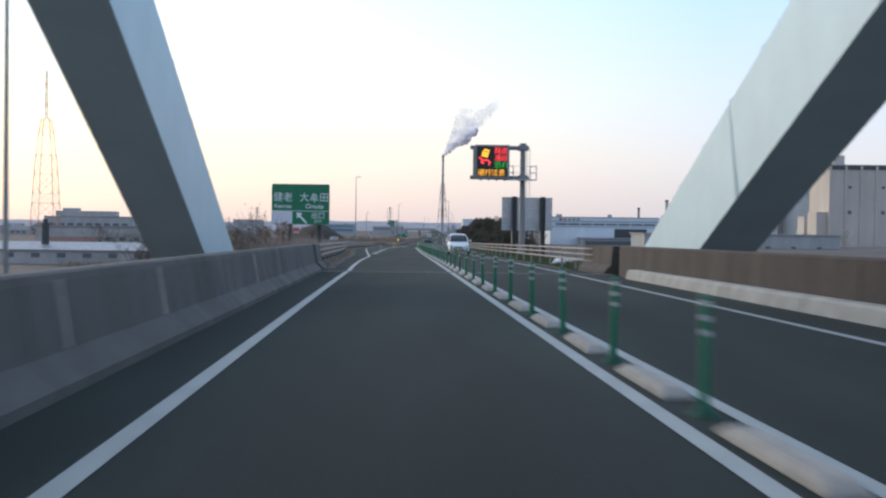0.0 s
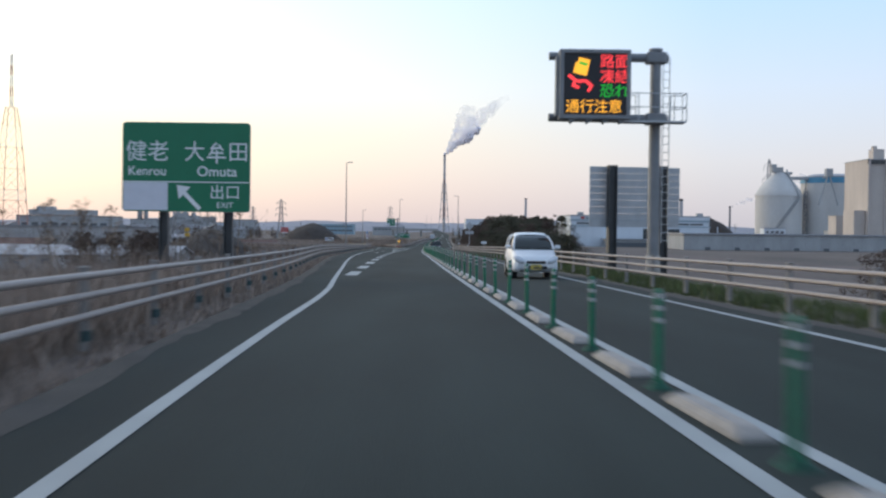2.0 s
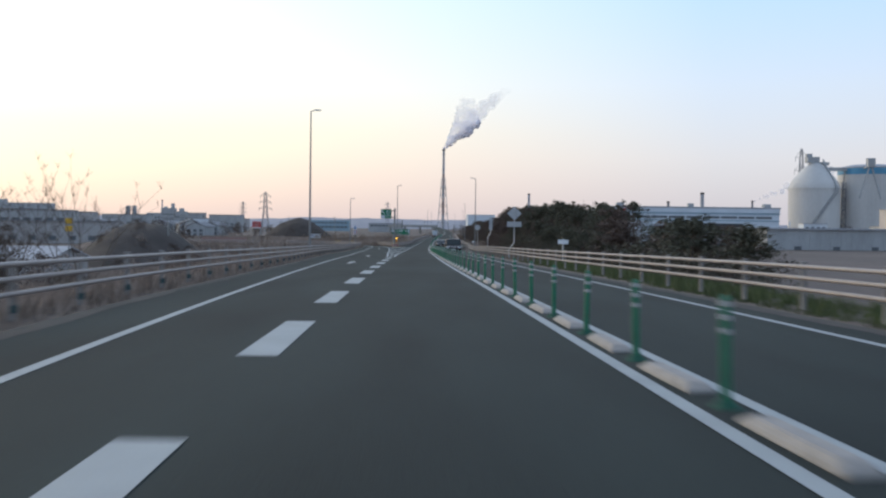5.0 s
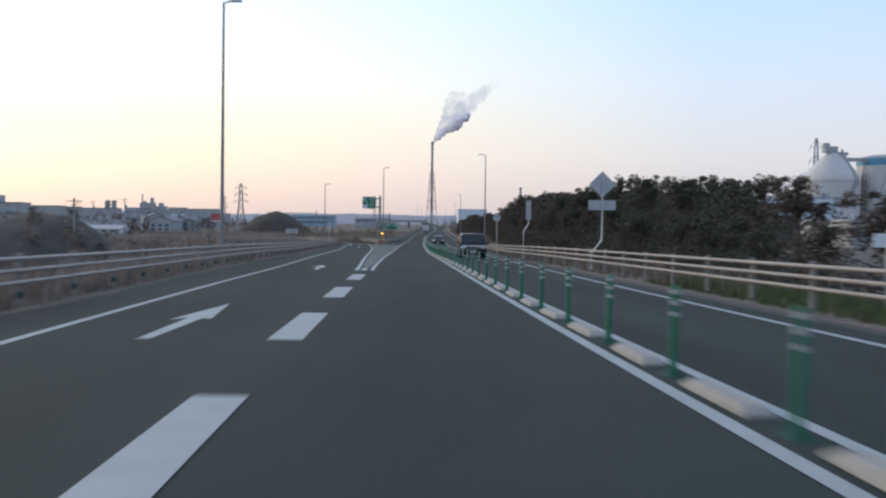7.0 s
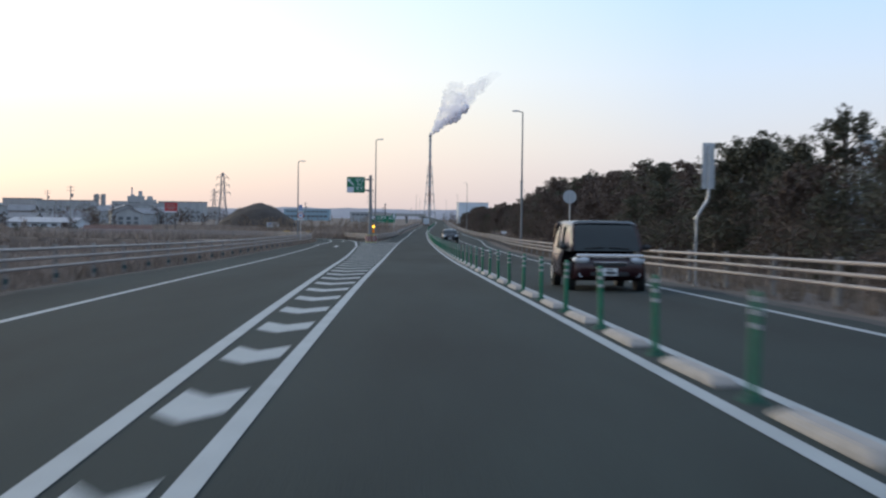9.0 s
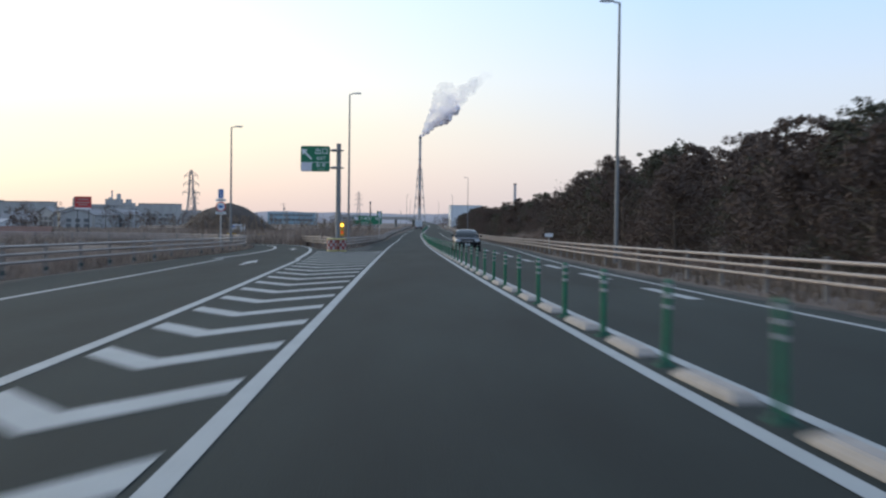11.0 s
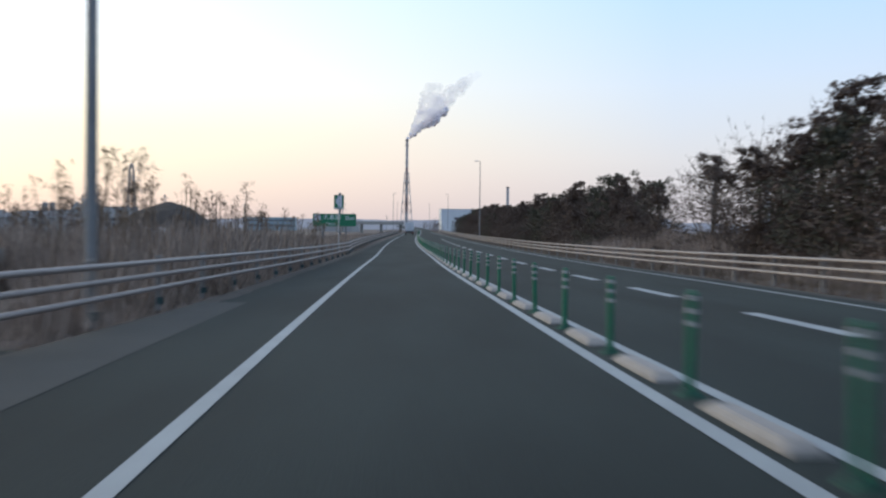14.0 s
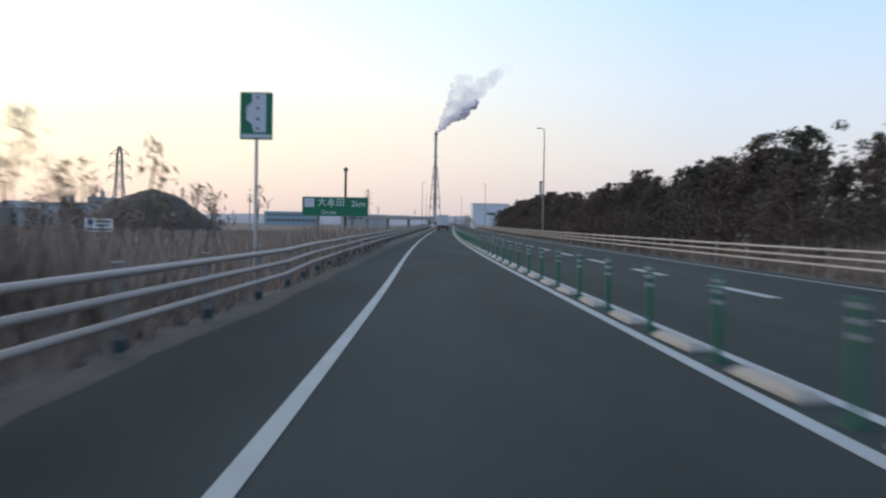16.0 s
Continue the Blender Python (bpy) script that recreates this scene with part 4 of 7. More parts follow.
lettering(ex, "EXIT", 0.32, xc + 0.42, zc + 0.03, "sign_white", -0.162)
lettering(ex, "健 老", 0.32, xc + 0.42, zc - 0.48, "sign_white", -0.162)
lettering(ex, "Kenrou", 0.15, xc + 0.42, zc - 0.76, "sign_white", -0.162)

# "2 km" sign beside the road further on
g0 = ground_z(-17.9, 494)
om = thing("distance_sign", (-17.9, 494, g0), "long green distance sign with a grey square, on two posts", "road sign")
zc = 3.0 - g0
board(om, 5.72, 1.67, "sign_back", zc, depth=0.05, name="backing")
board(om, 5.68, 1.63, "sign_green", zc, y=-0.012, depth=0.05, r=0.1)
bar(om, -2.25, zc + 0.32, 0.85, 0.75, "sign_cover", -0.042, "cover", "plain grey square")
omuta(om, 0.78, -0.35, zc + 0.34)
lettering(om, "2km", 0.72, 2.0, zc + 0.25, "sign_white", -0.042)
lettering(om, "Omuta", 0.46, -0.55, zc - 0.5, "sign_white", -0.042)
for x in (-1.5, 1.5):
    h_beam(om, x, 0.15, 0, zc + 0.6, 0.22, material="steel_grey")

# siren pole behind it
g0 = ground_z(-17.9, 504)
sp = thing("speaker_pole", (-17.75, 504, g0), "dark slender pole with a round loudspeaker on top", "pole")
bm = bmesh.new()
tube(bm, (0, 0, 0), (0, 0, 6.5 - g0), 0.14, 0.11, 10)
part("pole", bm, "steel_dark", sp)
bm = bmesh.new()
tube(bm, (0, 0, 6.5 - g0), (0, 0, 6.75 - g0), 0.16, 0.24, 12)
tube(bm, (0, 0, 6.75 - g0), (0, 0, 6.9 - g0), 0.24, 0.1, 12)
part("speaker", bm, "steel_grey", sp)

# tall green map sign
g0 = ground_z(-13.45, 415)
mp_ = thing("lane_map_sign", (-13.06, 415, g0), "tall green sign with a pale road map on a slim pole", "road sign")
zc = 3.6 - g0
bm = bmesh.new()
tube(bm, (0, 0.06, 0), (0, 0.06, zc + 0.4), 0.035, n=8)
part("pole", bm, "galv", mp_)
board(mp_, 0.64, 0.93, "sign_back", zc, depth=0.02, r=0.03, name="backing")
board(mp_, 0.63, 0.92, "sign_green", zc, y=-0.006, depth=0.02, r=0.025)
bm = bmesh.new()
prism(bm, [(u, zc + v) for u, v in ((-0.084, 0.436), (0.19, 0.436), (0.19, -0.32), (-0.05, -0.32), (-0.084, -0.16), (-0.193, -0.08), (-0.193, 0.17), (-0.084, 0.27))], -0.022, -0.017)
part("map", bm, "sign_cover", mp_, "pale map area")
bar(mp_, 0.0, zc - 0.395, 0.58, 0.07, "sign_cover", -0.02, "writing_bar")
for k, z in enumerate((0.36, 0.15, -0.06, -0.25)):
    bar(mp_, 0.03, zc + z, 0.07, 0.05, "steel_grey", -0.024, "map_mark")


def disc(bm, x, z, r, y0, y1, n=20):
    prism(bm, [(x + r * math.cos(2 * math.pi * k / n), z + r * math.sin(2 * math.pi * k / n)) for k in range(n)], y0, y1)


# regulatory sign beside the exit lane
g0 = ROAD_Z(338) - 0.15
rs = thing("regulatory_sign", (-21.1, 337.9, g0), "blue plate over a round red-rimmed sign on one pole", "road sign")
bm = bmesh.new()
tube(bm, (0, 0.05, 0), (0, 0.05, 4.6 - g0), 0.038, n=8)
part("pole", bm, "galv", rs)
board(rs, 0.36, 0.62, "sign_white", 4.35 - g0, depth=0.02, r=0.02, name="plate")
board(rs, 0.31, 0.57, "blue", 4.35 - g0, y=-0.006, depth=0.02, r=0.02, name="plate_face")
bar(rs, 0, 4.33 - g0, 0.05, 0.36, "sign_white", -0.02, "plate_mark")
for z in (3.93, 3.08):
    board(rs, 0.66, 0.17, "sign_white", z - g0, depth=0.02, r=0.02, name="notice")
    bar(rs, 0, z - g0, 0.5, 0.06, "steel_grey", -0.014, "notice_writing")
for r, m, y in ((0.33, "red", 0.0), (0.255, "sign_white", -0.006)):
    bm = bmesh.new()
    disc(bm, 0, 3.5 - g0, r, y - 0.01, y + 0.008)
    part("round_face", bm, m, rs)
bar(rs, 0, 3.5 - g0, 0.30, 0.18, "blue", -0.02, "round_mark")


def back_sign(name, x, y, shape, z, label, base=None, bend=0.0, crank=1.0):
    g0 = ground_z(x, y) if base is None else base
    t = thing(name, (x, y, g0), label, "road sign")
    bm = bmesh.new()
    if bend:
        pipe(bm, [(-bend, 0, 0), (-bend, 0, crank - 0.32), (-bend * 0.9, 0, crank - 0.22), (-bend * 0.1, 0, crank + 0.22), (0, 0, crank + 0.32), (0, 0, z - g0 + 0.5)], 0.045, 8)
    else:
        tube(bm, (0, 0, 0), (0, 0, z - g0 + 0.2), 0.035, n=8)
    part("pole", bm, "galv", t)
    bm = bmesh.new()
    zz = z - g0
    if shape == "diamond":
        prism(bm, [(0, zz + 0.60), (0.60, zz), (0, zz - 0.60), (-0.60, zz)], 0.05, 0.07)
        part("diamond_plate", bm, "sign_back", t)
        bm = bmesh.new()
        box(bm, (0, 0.06, zz - 0.92), (1.22, 0.02, 0.44))
        part("lower_plate", bm, "sign_back", t)
        for s in (zz + 0.15, zz - 0.15, zz - 0.84, zz - 1.0):
            bm = bmesh.new()
            box(bm, (0, 0.035, s), (0.9 if s > zz - 0.5 else 1.15, 0.03, 0.035))
            part("stiffener", bm, "galv", t)
    elif shape == "tall":
        box(bm, (0, 0.06, zz - 0.1), (0.36, 0.02, 1.35))
        part("plate", bm, "sign_back", t)
        for s in (zz + 0.3, zz - 0.4):
            bm = bmesh.new()
            box(bm, (0, 0.035, s), (0.34, 0.03, 0.035))
            part("stiffener", bm, "galv", t)
    elif shape == "round":
        disc(bm, 0, zz, 0.36, 0.05, 0.065)
        part("plate", bm, "sign_back", t)
        bm = bmesh.new()
        box(bm, (0, 0.035, zz), (0.5, 0.03, 0.035))
        part("stiffener", bm, "galv", t)
    else:
        box(bm, (0, -0.05, zz), (0.62, 0.02, 0.26))
        part("plate", bm, "sign_white", t)
    return t


back_sign("warning_sign", 1.68, 213.1, "diamond", 5.8, "bare metal back of a diamond warning sign on a cranked pole", bend=0.45)
back_sign("narrow_sign", 0.95, 243.5, "tall", 5.1, "bare metal back of a tall narrow sign on a cranked pole", bend=0.34, crank=3.75 - ground_z(0.95, 243.5))
back_sign("round_sign", 0.35, 272.0, "round", 4.6, "bare metal back of a round sign on a pole")
back_sign("marker_plate", 1.9, 349.0, "plate", 1.78, "small white marker plate on a short post")
back_sign("marker_plate", 2.75, 183.0, "plate", 3.75, "small white marker plate on a short post")

# crash drums and flashing beacon at the nose of the gore
def drum(x, y, turn):
    t = thing("crash_drum", (x, y, ROAD_Z(y)), "red and white chequered crash drum with a faded yellow lid", "crash drum", "gore drums", rz=turn)
    bm = bmesh.new()
    tube(bm, (0, 0, 0), (0, 0, 0.10), 0.33, 0.32, 24)
    part("foot", bm, "lid", t)
    bm = bmesh.new()
    tube(bm, (0, 0, 0.10), (0, 0, 0.74), 0.315, 0.315, 24)
    part("shell", bm, "drum_white", t)
    for row in range(3):
        for k in range(12):
            if (k + row) % 2:
                continue
            bm = bmesh.new()
            vs = []
            for u in range(4):
                a = 2 * math.pi * (k + u / 3) / 12
                for z in (0.13 + 0.195 * row, 0.13 + 0.195 * (row + 1)):
                    vs.append(bm.verts.new((0.319 * math.cos(a), 0.319 * math.sin(a), z)))
            for u in range(3):
                bm.faces.new((vs[2 * u], vs[2 * u + 2], vs[2 * u + 3], vs[2 * u + 1]))
            part("red_square", bm, "drum_red", t)
    bm = bmesh.new()
    tube(bm, (0, 0, 0.74), (0, 0, 0.80), 0.345, 0.345, 24)
    tube(bm, (0, 0, 0.80), (0, 0, 0.83), 0.34, 0.26, 24)
    part("lid", bm, "lid", t)


drum(-13.48, 334.3, 8)
drum(-12.92, 334.75, 40)

g0 = ROAD_Z(340)
be = thing("flashing_beacon", (-13.2, 339.8, g0), "yellow twin-lamp warning beacon with lit amber lamps on a post", "beacon")
bm = bmesh.new()
tube(bm, (0, 0.05, 0), (0, 0.05, 0.97), 0.05, n=10)
box(bm, (0, 0.05, 0.02), (0.3, 0.3, 0.04))
part("post", bm, "steel_grey", be)
bm = bmesh.new()
box(bm, (0, 0, 1.44), (0.27, 0.24, 0.96), 0.02)
body_ = part("housing", bm, "yellow", be)
for z, m, lab in ((1.21, "lamp_orange", "dimly glowing orange lamp"), (1.70, "lamp_amber", "lit amber lamp")):
    bm = bmesh.new()
    tube(bm, (0, -0.13, z), (0, -0.17, z), 0.10, 0.075, 16)
    part("lamp", bm, m, body_, lab)
    bm = bmesh.new()
    for k in range(9):
        a0, a1 = math.pi * k / 9, math.pi * (k + 1) / 9
        q = [bm.verts.new((0.125 * math.cos(a), y, z + 0.125 * math.sin(a))) for a, y in ((a0, -0.12), (a1, -0.12), (a1, -0.27), (a0, -0.27))]
        bm.faces.new(q)
    part("visor", bm, "steel_dark", body_)

# street lamps
def street_lamp(x, y, h, arm, ztop, group="street lamps"):
    g0 = ground_z(x, y) if y > 40 else -3
    t = thing("street_lamp", (x, y, g0), "tall tapered grey street lamp with a short arm, unlit", "street lamp", group)
    H = ztop - g0
    bm = bmesh.new()
    tube(bm, (0, 0, 0), (0, 0, H - 0.1), 0.105, 0.055, 12)
    tube(bm, (0, 0, 0), (0, 0, 0.7), 0.125, 0.125, 12)
    part("pole", bm, "steel_grey", t)
    bm = bmesh.new()
    tube(bm, (0, 0, H - 0.12), (arm * 0.35, 0, H - 0.02), 0.045, n=8)
    part("arm", bm, "steel_grey", t)
    bm = bmesh.new()
    box(bm, (arm * 0.62, 0, H), (0.62, 0.24, 0.11), 0.03)
    lh = part("lamp_head", bm, "galv", t)
    bm = bmesh.new()
    box(bm, (arm * 0.66, 0, H - 0.062), (0.42, 0.18, 0.02))
    part("lens", bm, "sign_white", lh)


street_lamp(-16.55, 220.5, 12.5, 1, 15.1)
street_lamp(-13.78, 357.2, 12.5, 1, 13.2)
street_lamp(-23.6, 358.0, 10, 1, 10.4)
street_lamp(1.22, 315.0, 12.5, -1, 13.1)
street_lamp(3.6, 530.0, 12.5, -1, 13.1)
street_lamp(-13.4, 36.0, 14, 1, 16.0)
street_lamp(6.5, 740.0, 12, -1, 14.0)
street_lamp(-12.0, 720.0, 12, 1, 13.5)
street_lamp(-11.5, 880.0, 12, 1, 14.5)
street_lamp(4.5, 930.0, 12, -1, 14.8)

# white sheeting dumped behind the guard rail
def tarp(x, y, s):
    bm = bmesh.new()
    bmesh.ops.create_icosphere(bm, subdivisions=3, radius=1)
    for v in bm.verts:
        n = 1 + 0.35 * noise.noise(v.co * 1.7 + Vector((x, y, 0))) + 0.15 * noise.noise(v.co * 5)
        v.co = Vector((v.co.x * 0.75 * s * n, v.co.y * 0.55 * s * n, max(-0.02, v.co.z * 0.30 * s * n)))
    ob = finish("white_sheeting", bm, "tarp", smooth=False)
    ob.location = (x, y, ground_z(x, y) - 0.01)
    tagged(ob, "crumpled white plastic sheeting lying behind the guard rail", "plastic sheet")


c = P(58.5, 6.6)
tarp(c.x, c.y, 1.0)
tarp(c.x + 0.9, c.y + 1.3, 0.7)


# ---- vehicles ----
def wheel(parent, x, y, r, w):
    bm = bmesh.new()
    tube(bm, (x - w / 2, y, r), (x + w / 2, y, r), r, n=20)
    bmesh.ops.bevel(bm, geom=[e for e in bm.edges if abs(e.verts[0].co.x - e.verts[1].co.x) < 1e-4], offset=0.03, segments=2, affect="EDGES")
    wh = part("wheel", bm, "tyre", parent, "black tyre")
    s = 1 if x > 0 else -1
    bm = bmesh.new()
    tube(bm, (x + s * (w / 2 - 0.02), y, r), (x + s * (w / 2 + 0.006), y, r), r * 0.62, r * 0.56, 16)
    part("rim", bm, "rim", wh)


def hull(bm, sections, inset=None):
    """A body from cross-sections: (y, half width, z low, z high, top half width)."""
    rings = []
    for y, w, z0, z1, wt in sections:
        e = min(0.07, (z1 - z0) * 0.2)
        m = z0 + (z1 - z0) * 0.55
        r = min(0.09, (z1 - m) * 0.5)
        half = [(w - 1.6 * e, z0), (w - 0.4 * e, z0 + 0.3 * e), (w, z0 + 1.6 * e), (w, m), ((w + wt) / 2 + 0.01, (m + z1 - r) / 2), (wt, z1 - r), (wt - 0.3 * r, z1 - 0.3 * r), (wt - r, z1)]
        ring = half + [(-x, z) for x, z in half[::-1]]
        rings.append([bm.verts.new((x, y, z)) for x, z in ring])
    n = len(rings[0])
    for p, q in zip(rings, rings[1:]):
        for k in range(n):
            bm.faces.new((p[k], p[(k + 1) % n], q[(k + 1) % n], q[k]))
    bm.faces.new(rings[0][::-1])
    bm.faces.new(rings[-1])


def car(name, loc, rz, L, W, H, paint, label, hood, belt, nose, plate, ride=0.22, boxy=0.0, wheel_r=0.29, swept=0.0, bar=False):
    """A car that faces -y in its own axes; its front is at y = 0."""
    t = thing(name, loc, label, "car", rz=rz)
    w = W / 2
    front = curve([(0.0, nose * 0.80), (0.06, nose * 0.90), (0.18, nose * 0.96), (0.4, nose), (hood * 0.6 + 0.1, nose + (belt - nose) * 0.55), (hood, belt), (L * 0.6, belt + 0.03), (L - 0.2, belt + 0.02), (L - 0.04, belt - 0.06), (L, belt - 0.14)])
    wide = curve([(0.0, w * 0.74), (0.05, w * 0.84), (0.14, w * 0.93), (0.35, w * 0.985), (0.7, w), (L * 0.5, w), (L - 0.5, w * 0.985), (L - 0.12, w * 0.94), (L, w * 0.86)])
    ys = [0.0, 0.03, 0.08, 0.15, 0.25, 0.4, hood * 0.7, hood, L * 0.4, L * 0.6, L - 0.5, L - 0.25, L - 0.1, L - 0.03, L]
    bm = bmesh.new()
    hull(bm, [(y, wide(y), ride + (0.10 if y < 0.05 else 0.02 if y < 0.2 else 0.0 if y < L - 0.15 else 0.08), front(y), wide(y) * (0.90 if y < hood else 0.93)) for y in sorted(ys)])
    part("body", bm, paint, t, smooth=True)
    # greenhouse: rounded glass shell, roof skin and pillars
    top = w * (0.73 + 0.11 * boxy)
    s0, s1, r1 = hood - 0.10, hood + (0.72 - 0.36 * boxy), L - (0.40 - 0.18 * boxy)
    arch = 0.075 - 0.06 * boxy
    line = curve([(s0, belt - 0.02), ((s0 + s1) / 2, belt + (H - belt) * 0.56), (s1, H - arch), (s1 + 0.35, H - 0.3 * arch), ((s1 + r1) / 2, H - 0.2 * arch), (r1 - 0.5, H - 0.3 * arch), (r1 - 0.2, H - 0.45 * arch), (r1, H - 0.9 * arch), (r1 + (L - r1) * 0.5, belt + (H - belt) * 0.62), (L - 0.06, belt)])
    taper = curve([(s0, w * 0.86), (s1, top), ((s1 + r1) / 2, top * 1.01), (r1, top * 0.95), (L - 0.06, w * 0.84)])
    bm = bmesh.new()
    rows = []
    for y in np.linspace(s0, L - 0.06, 20):
        y = float(y)
        z, wt = line(y), taper(y)
        f = max(0.02, (z - belt) / (H - belt))
        wb = w * 0.92
        half = [(wb, belt - 0.04), (wb + (wt - wb) * 0.5 * f + 0.012, belt + (z - belt) * 0.45), (wb + (wt - wb) * f, z - 0.10 * f), (wb + (wt - wb) * f - 0.05, z - 0.03 * f), (wb + (wt - wb) * f - 0.16, z)]
        rows.append([bm.verts.new((x, y, q)) for x, q in half + [(-x, q) for x, q in half[::-1]]])
    for p, q in zip(rows, rows[1:]):
        for k in range(9):
            bm.faces.new((p[k], p[k + 1], q[k + 1], q[k]))
    part("window_glass", bm, "glass", t, "dark tinted glass", smooth=True)
    bm = bmesh.new()
    rows = []
    for y in np.linspace(s1 - 0.05, r1 + 0.10, 9):
        y = float(y)
        z, wt = line(y) + 0.012, taper(y)
        half = [(wt + 0.012, z - 0.125), (wt + 0.004, z - 0.095), (wt - 0.042, z - 0.026), (wt - 0.15, z - 0.002), (wt * 0.4, z + 0.01)]
        rows.append([bm.verts.new((x, y, q)) for x, q in half + [(-x, q) for x, q in half[::-1]]])
    for p, q in zip(rows, rows[1:]):
        for k in range(9):
            bm.faces.new((p[k], p[k + 1], q[k + 1], q[k]))
    part("roof", bm, paint, t, smooth=True)
    for sx in (-1, 1):
        for y0, y1, r in ((s0, s1, 0.032), (L - 0.07, r1, 0.06)):
            bm = bmesh.new()
            pts = []
            for k in range(7):
                y = y0 + (y1 - y0) * k / 6
                z = line(y)
                f = max(0.02, (z - belt) / (H - belt))
                pts.append((sx * (w * 0.92 + (taper(y) - w * 0.92) * f - 0.03), y, z - 0.05 * f))
            pipe(bm, pts, r, 6)
            part("pillar", bm, paint, t, smooth=True)
        for f in (0.36, 0.72):
            y = s1 + (r1 - s1) * f
            bm = bmesh.new()
            pipe(bm, [(sx * w * 0.925, y, belt - 0.01), (sx * (w * 0.92 + (taper(y) - w * 0.92) * 0.5 + 0.014), y + 0.02, belt + (H - belt) * 0.45), (sx * (taper(y) + 0.012), y + 0.04, H - 0.13)], 0.032, 6)
            part("pillar", bm, "black_trim" if f < 0.5 else paint, t)
        bm = bmesh.new()
        box(bm, (sx * (w + 0.07), hood + 0.20, belt + 0.06), (0.19, 0.09, 0.13), 0.035)
        part("mirror", bm, paint if boxy < 0.5 else "black_trim", t, smooth=True)
        bm = bmesh.new()
        g = bmesh.ops.create_icosphere(bm, subdivisions=3, radius=1)
        bmesh.ops.transform(bm, matrix=Matrix.Translation((sx * w * 0.73, 0.09, nose * 0.80)) @ Matrix.Rotation(radians(40 * sx), 4, "Z") @ Matrix.Rotation(radians(-22 * sx * swept * 2), 4, "Y") @ Matrix.Diagonal((w * (0.25 + 0.10 * swept), 0.11 + 0.06 * swept, 0.085 + 0.03 * swept, 1)), verts=bm.verts)
        part("headlight", bm, "head", t, "clear headlight", smooth=True)
        bm = bmesh.new()
        tube(bm, (sx * w * 0.72, 0.09, ride + 0.15), (sx * w * 0.72, 0.015, ride + 0.15), 0.06, 0.055, 14)
        part("fog_light", bm, "head", t)
        for f in (0.42, 0.66):
            bm = bmesh.new()
            box(bm, (sx * (w + 0.003), s1 + (r1 - s1) * f, belt - 0.15), (0.025, 0.17, 0.03), 0.008)
            part("door_handle", bm, paint, t)
        for y in (0.70, L - 0.66):
            bm = bmesh.new()
            tube(bm, (sx * (w - 0.18), y, wheel_r), (sx * (w + 0.006), y, wheel_r), wheel_r * 1.17, n=28)
            part("wheel_arch", bm, "black_trim", t)
            wheel(t, sx * (w - 0.07), y, wheel_r, 0.18)
    bm = bmesh.new()
    box(bm, (0, 0.03, nose * 0.70), (w * 0.85, 0.10, 0.12), 0.03)
    part("grille", bm, "black_trim", t)
    bm = bmesh.new()
    box(bm, (0, -0.025, nose * 0.70 + 0.04), (w * 0.86, 0.03, 0.025), 0.008)
    part("grille_trim", bm, "chrome", t)
    if bar:
        bm = bmesh.new()
        box(bm, (0, 0.03, nose * 0.90), (w * 1.72, 0.12, 0.10), 0.03)
        part("front_bar", bm, "chrome", t, "bright metal bar across the nose")
    bm = bmesh.new()
    box(bm, (0, 0.02, ride + 0.16), (w * 1.0, 0.08, 0.12), 0.03)
    part("air_intake", bm, "black_trim", t)
    bm = bmesh.new()
    box(bm, (0, -0.02, nose * 0.50), (0.33, 0.015, 0.165), 0.004)
    pl = part("number_plate", bm, plate, t)
    for x, z, a, b in ((0.02, -0.02, 0.22, 0.06), (0, 0.05, 0.14, 0.025)):
        bm = bmesh.new()
        box(bm, (x, -0.03, nose * 0.50 + z), (a, 0.004, b))
        part("plate_bar", bm, "steel_dark", pl)
    for a in (-1, 1):
        bm = bmesh.new()
        box(bm, (a * 0.28, s0 + 0.02, belt + 0.05), (0.46, 0.02, 0.02), turn=Matrix.Rotation(radians(4 * a), 4, "Y"))
        part("wiper", bm, "black_trim", t)
    return t


def on_road(y, off):
    return P(y, off), heading(y)


c, hd = on_road(83.4, 2.5)
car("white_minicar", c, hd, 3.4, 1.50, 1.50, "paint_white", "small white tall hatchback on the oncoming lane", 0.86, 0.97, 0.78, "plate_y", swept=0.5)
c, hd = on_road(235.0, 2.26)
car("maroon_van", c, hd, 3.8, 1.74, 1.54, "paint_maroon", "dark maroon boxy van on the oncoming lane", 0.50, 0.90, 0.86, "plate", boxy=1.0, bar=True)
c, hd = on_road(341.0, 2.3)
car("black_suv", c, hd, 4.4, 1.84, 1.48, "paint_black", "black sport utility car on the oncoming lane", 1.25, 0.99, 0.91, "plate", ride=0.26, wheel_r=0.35)

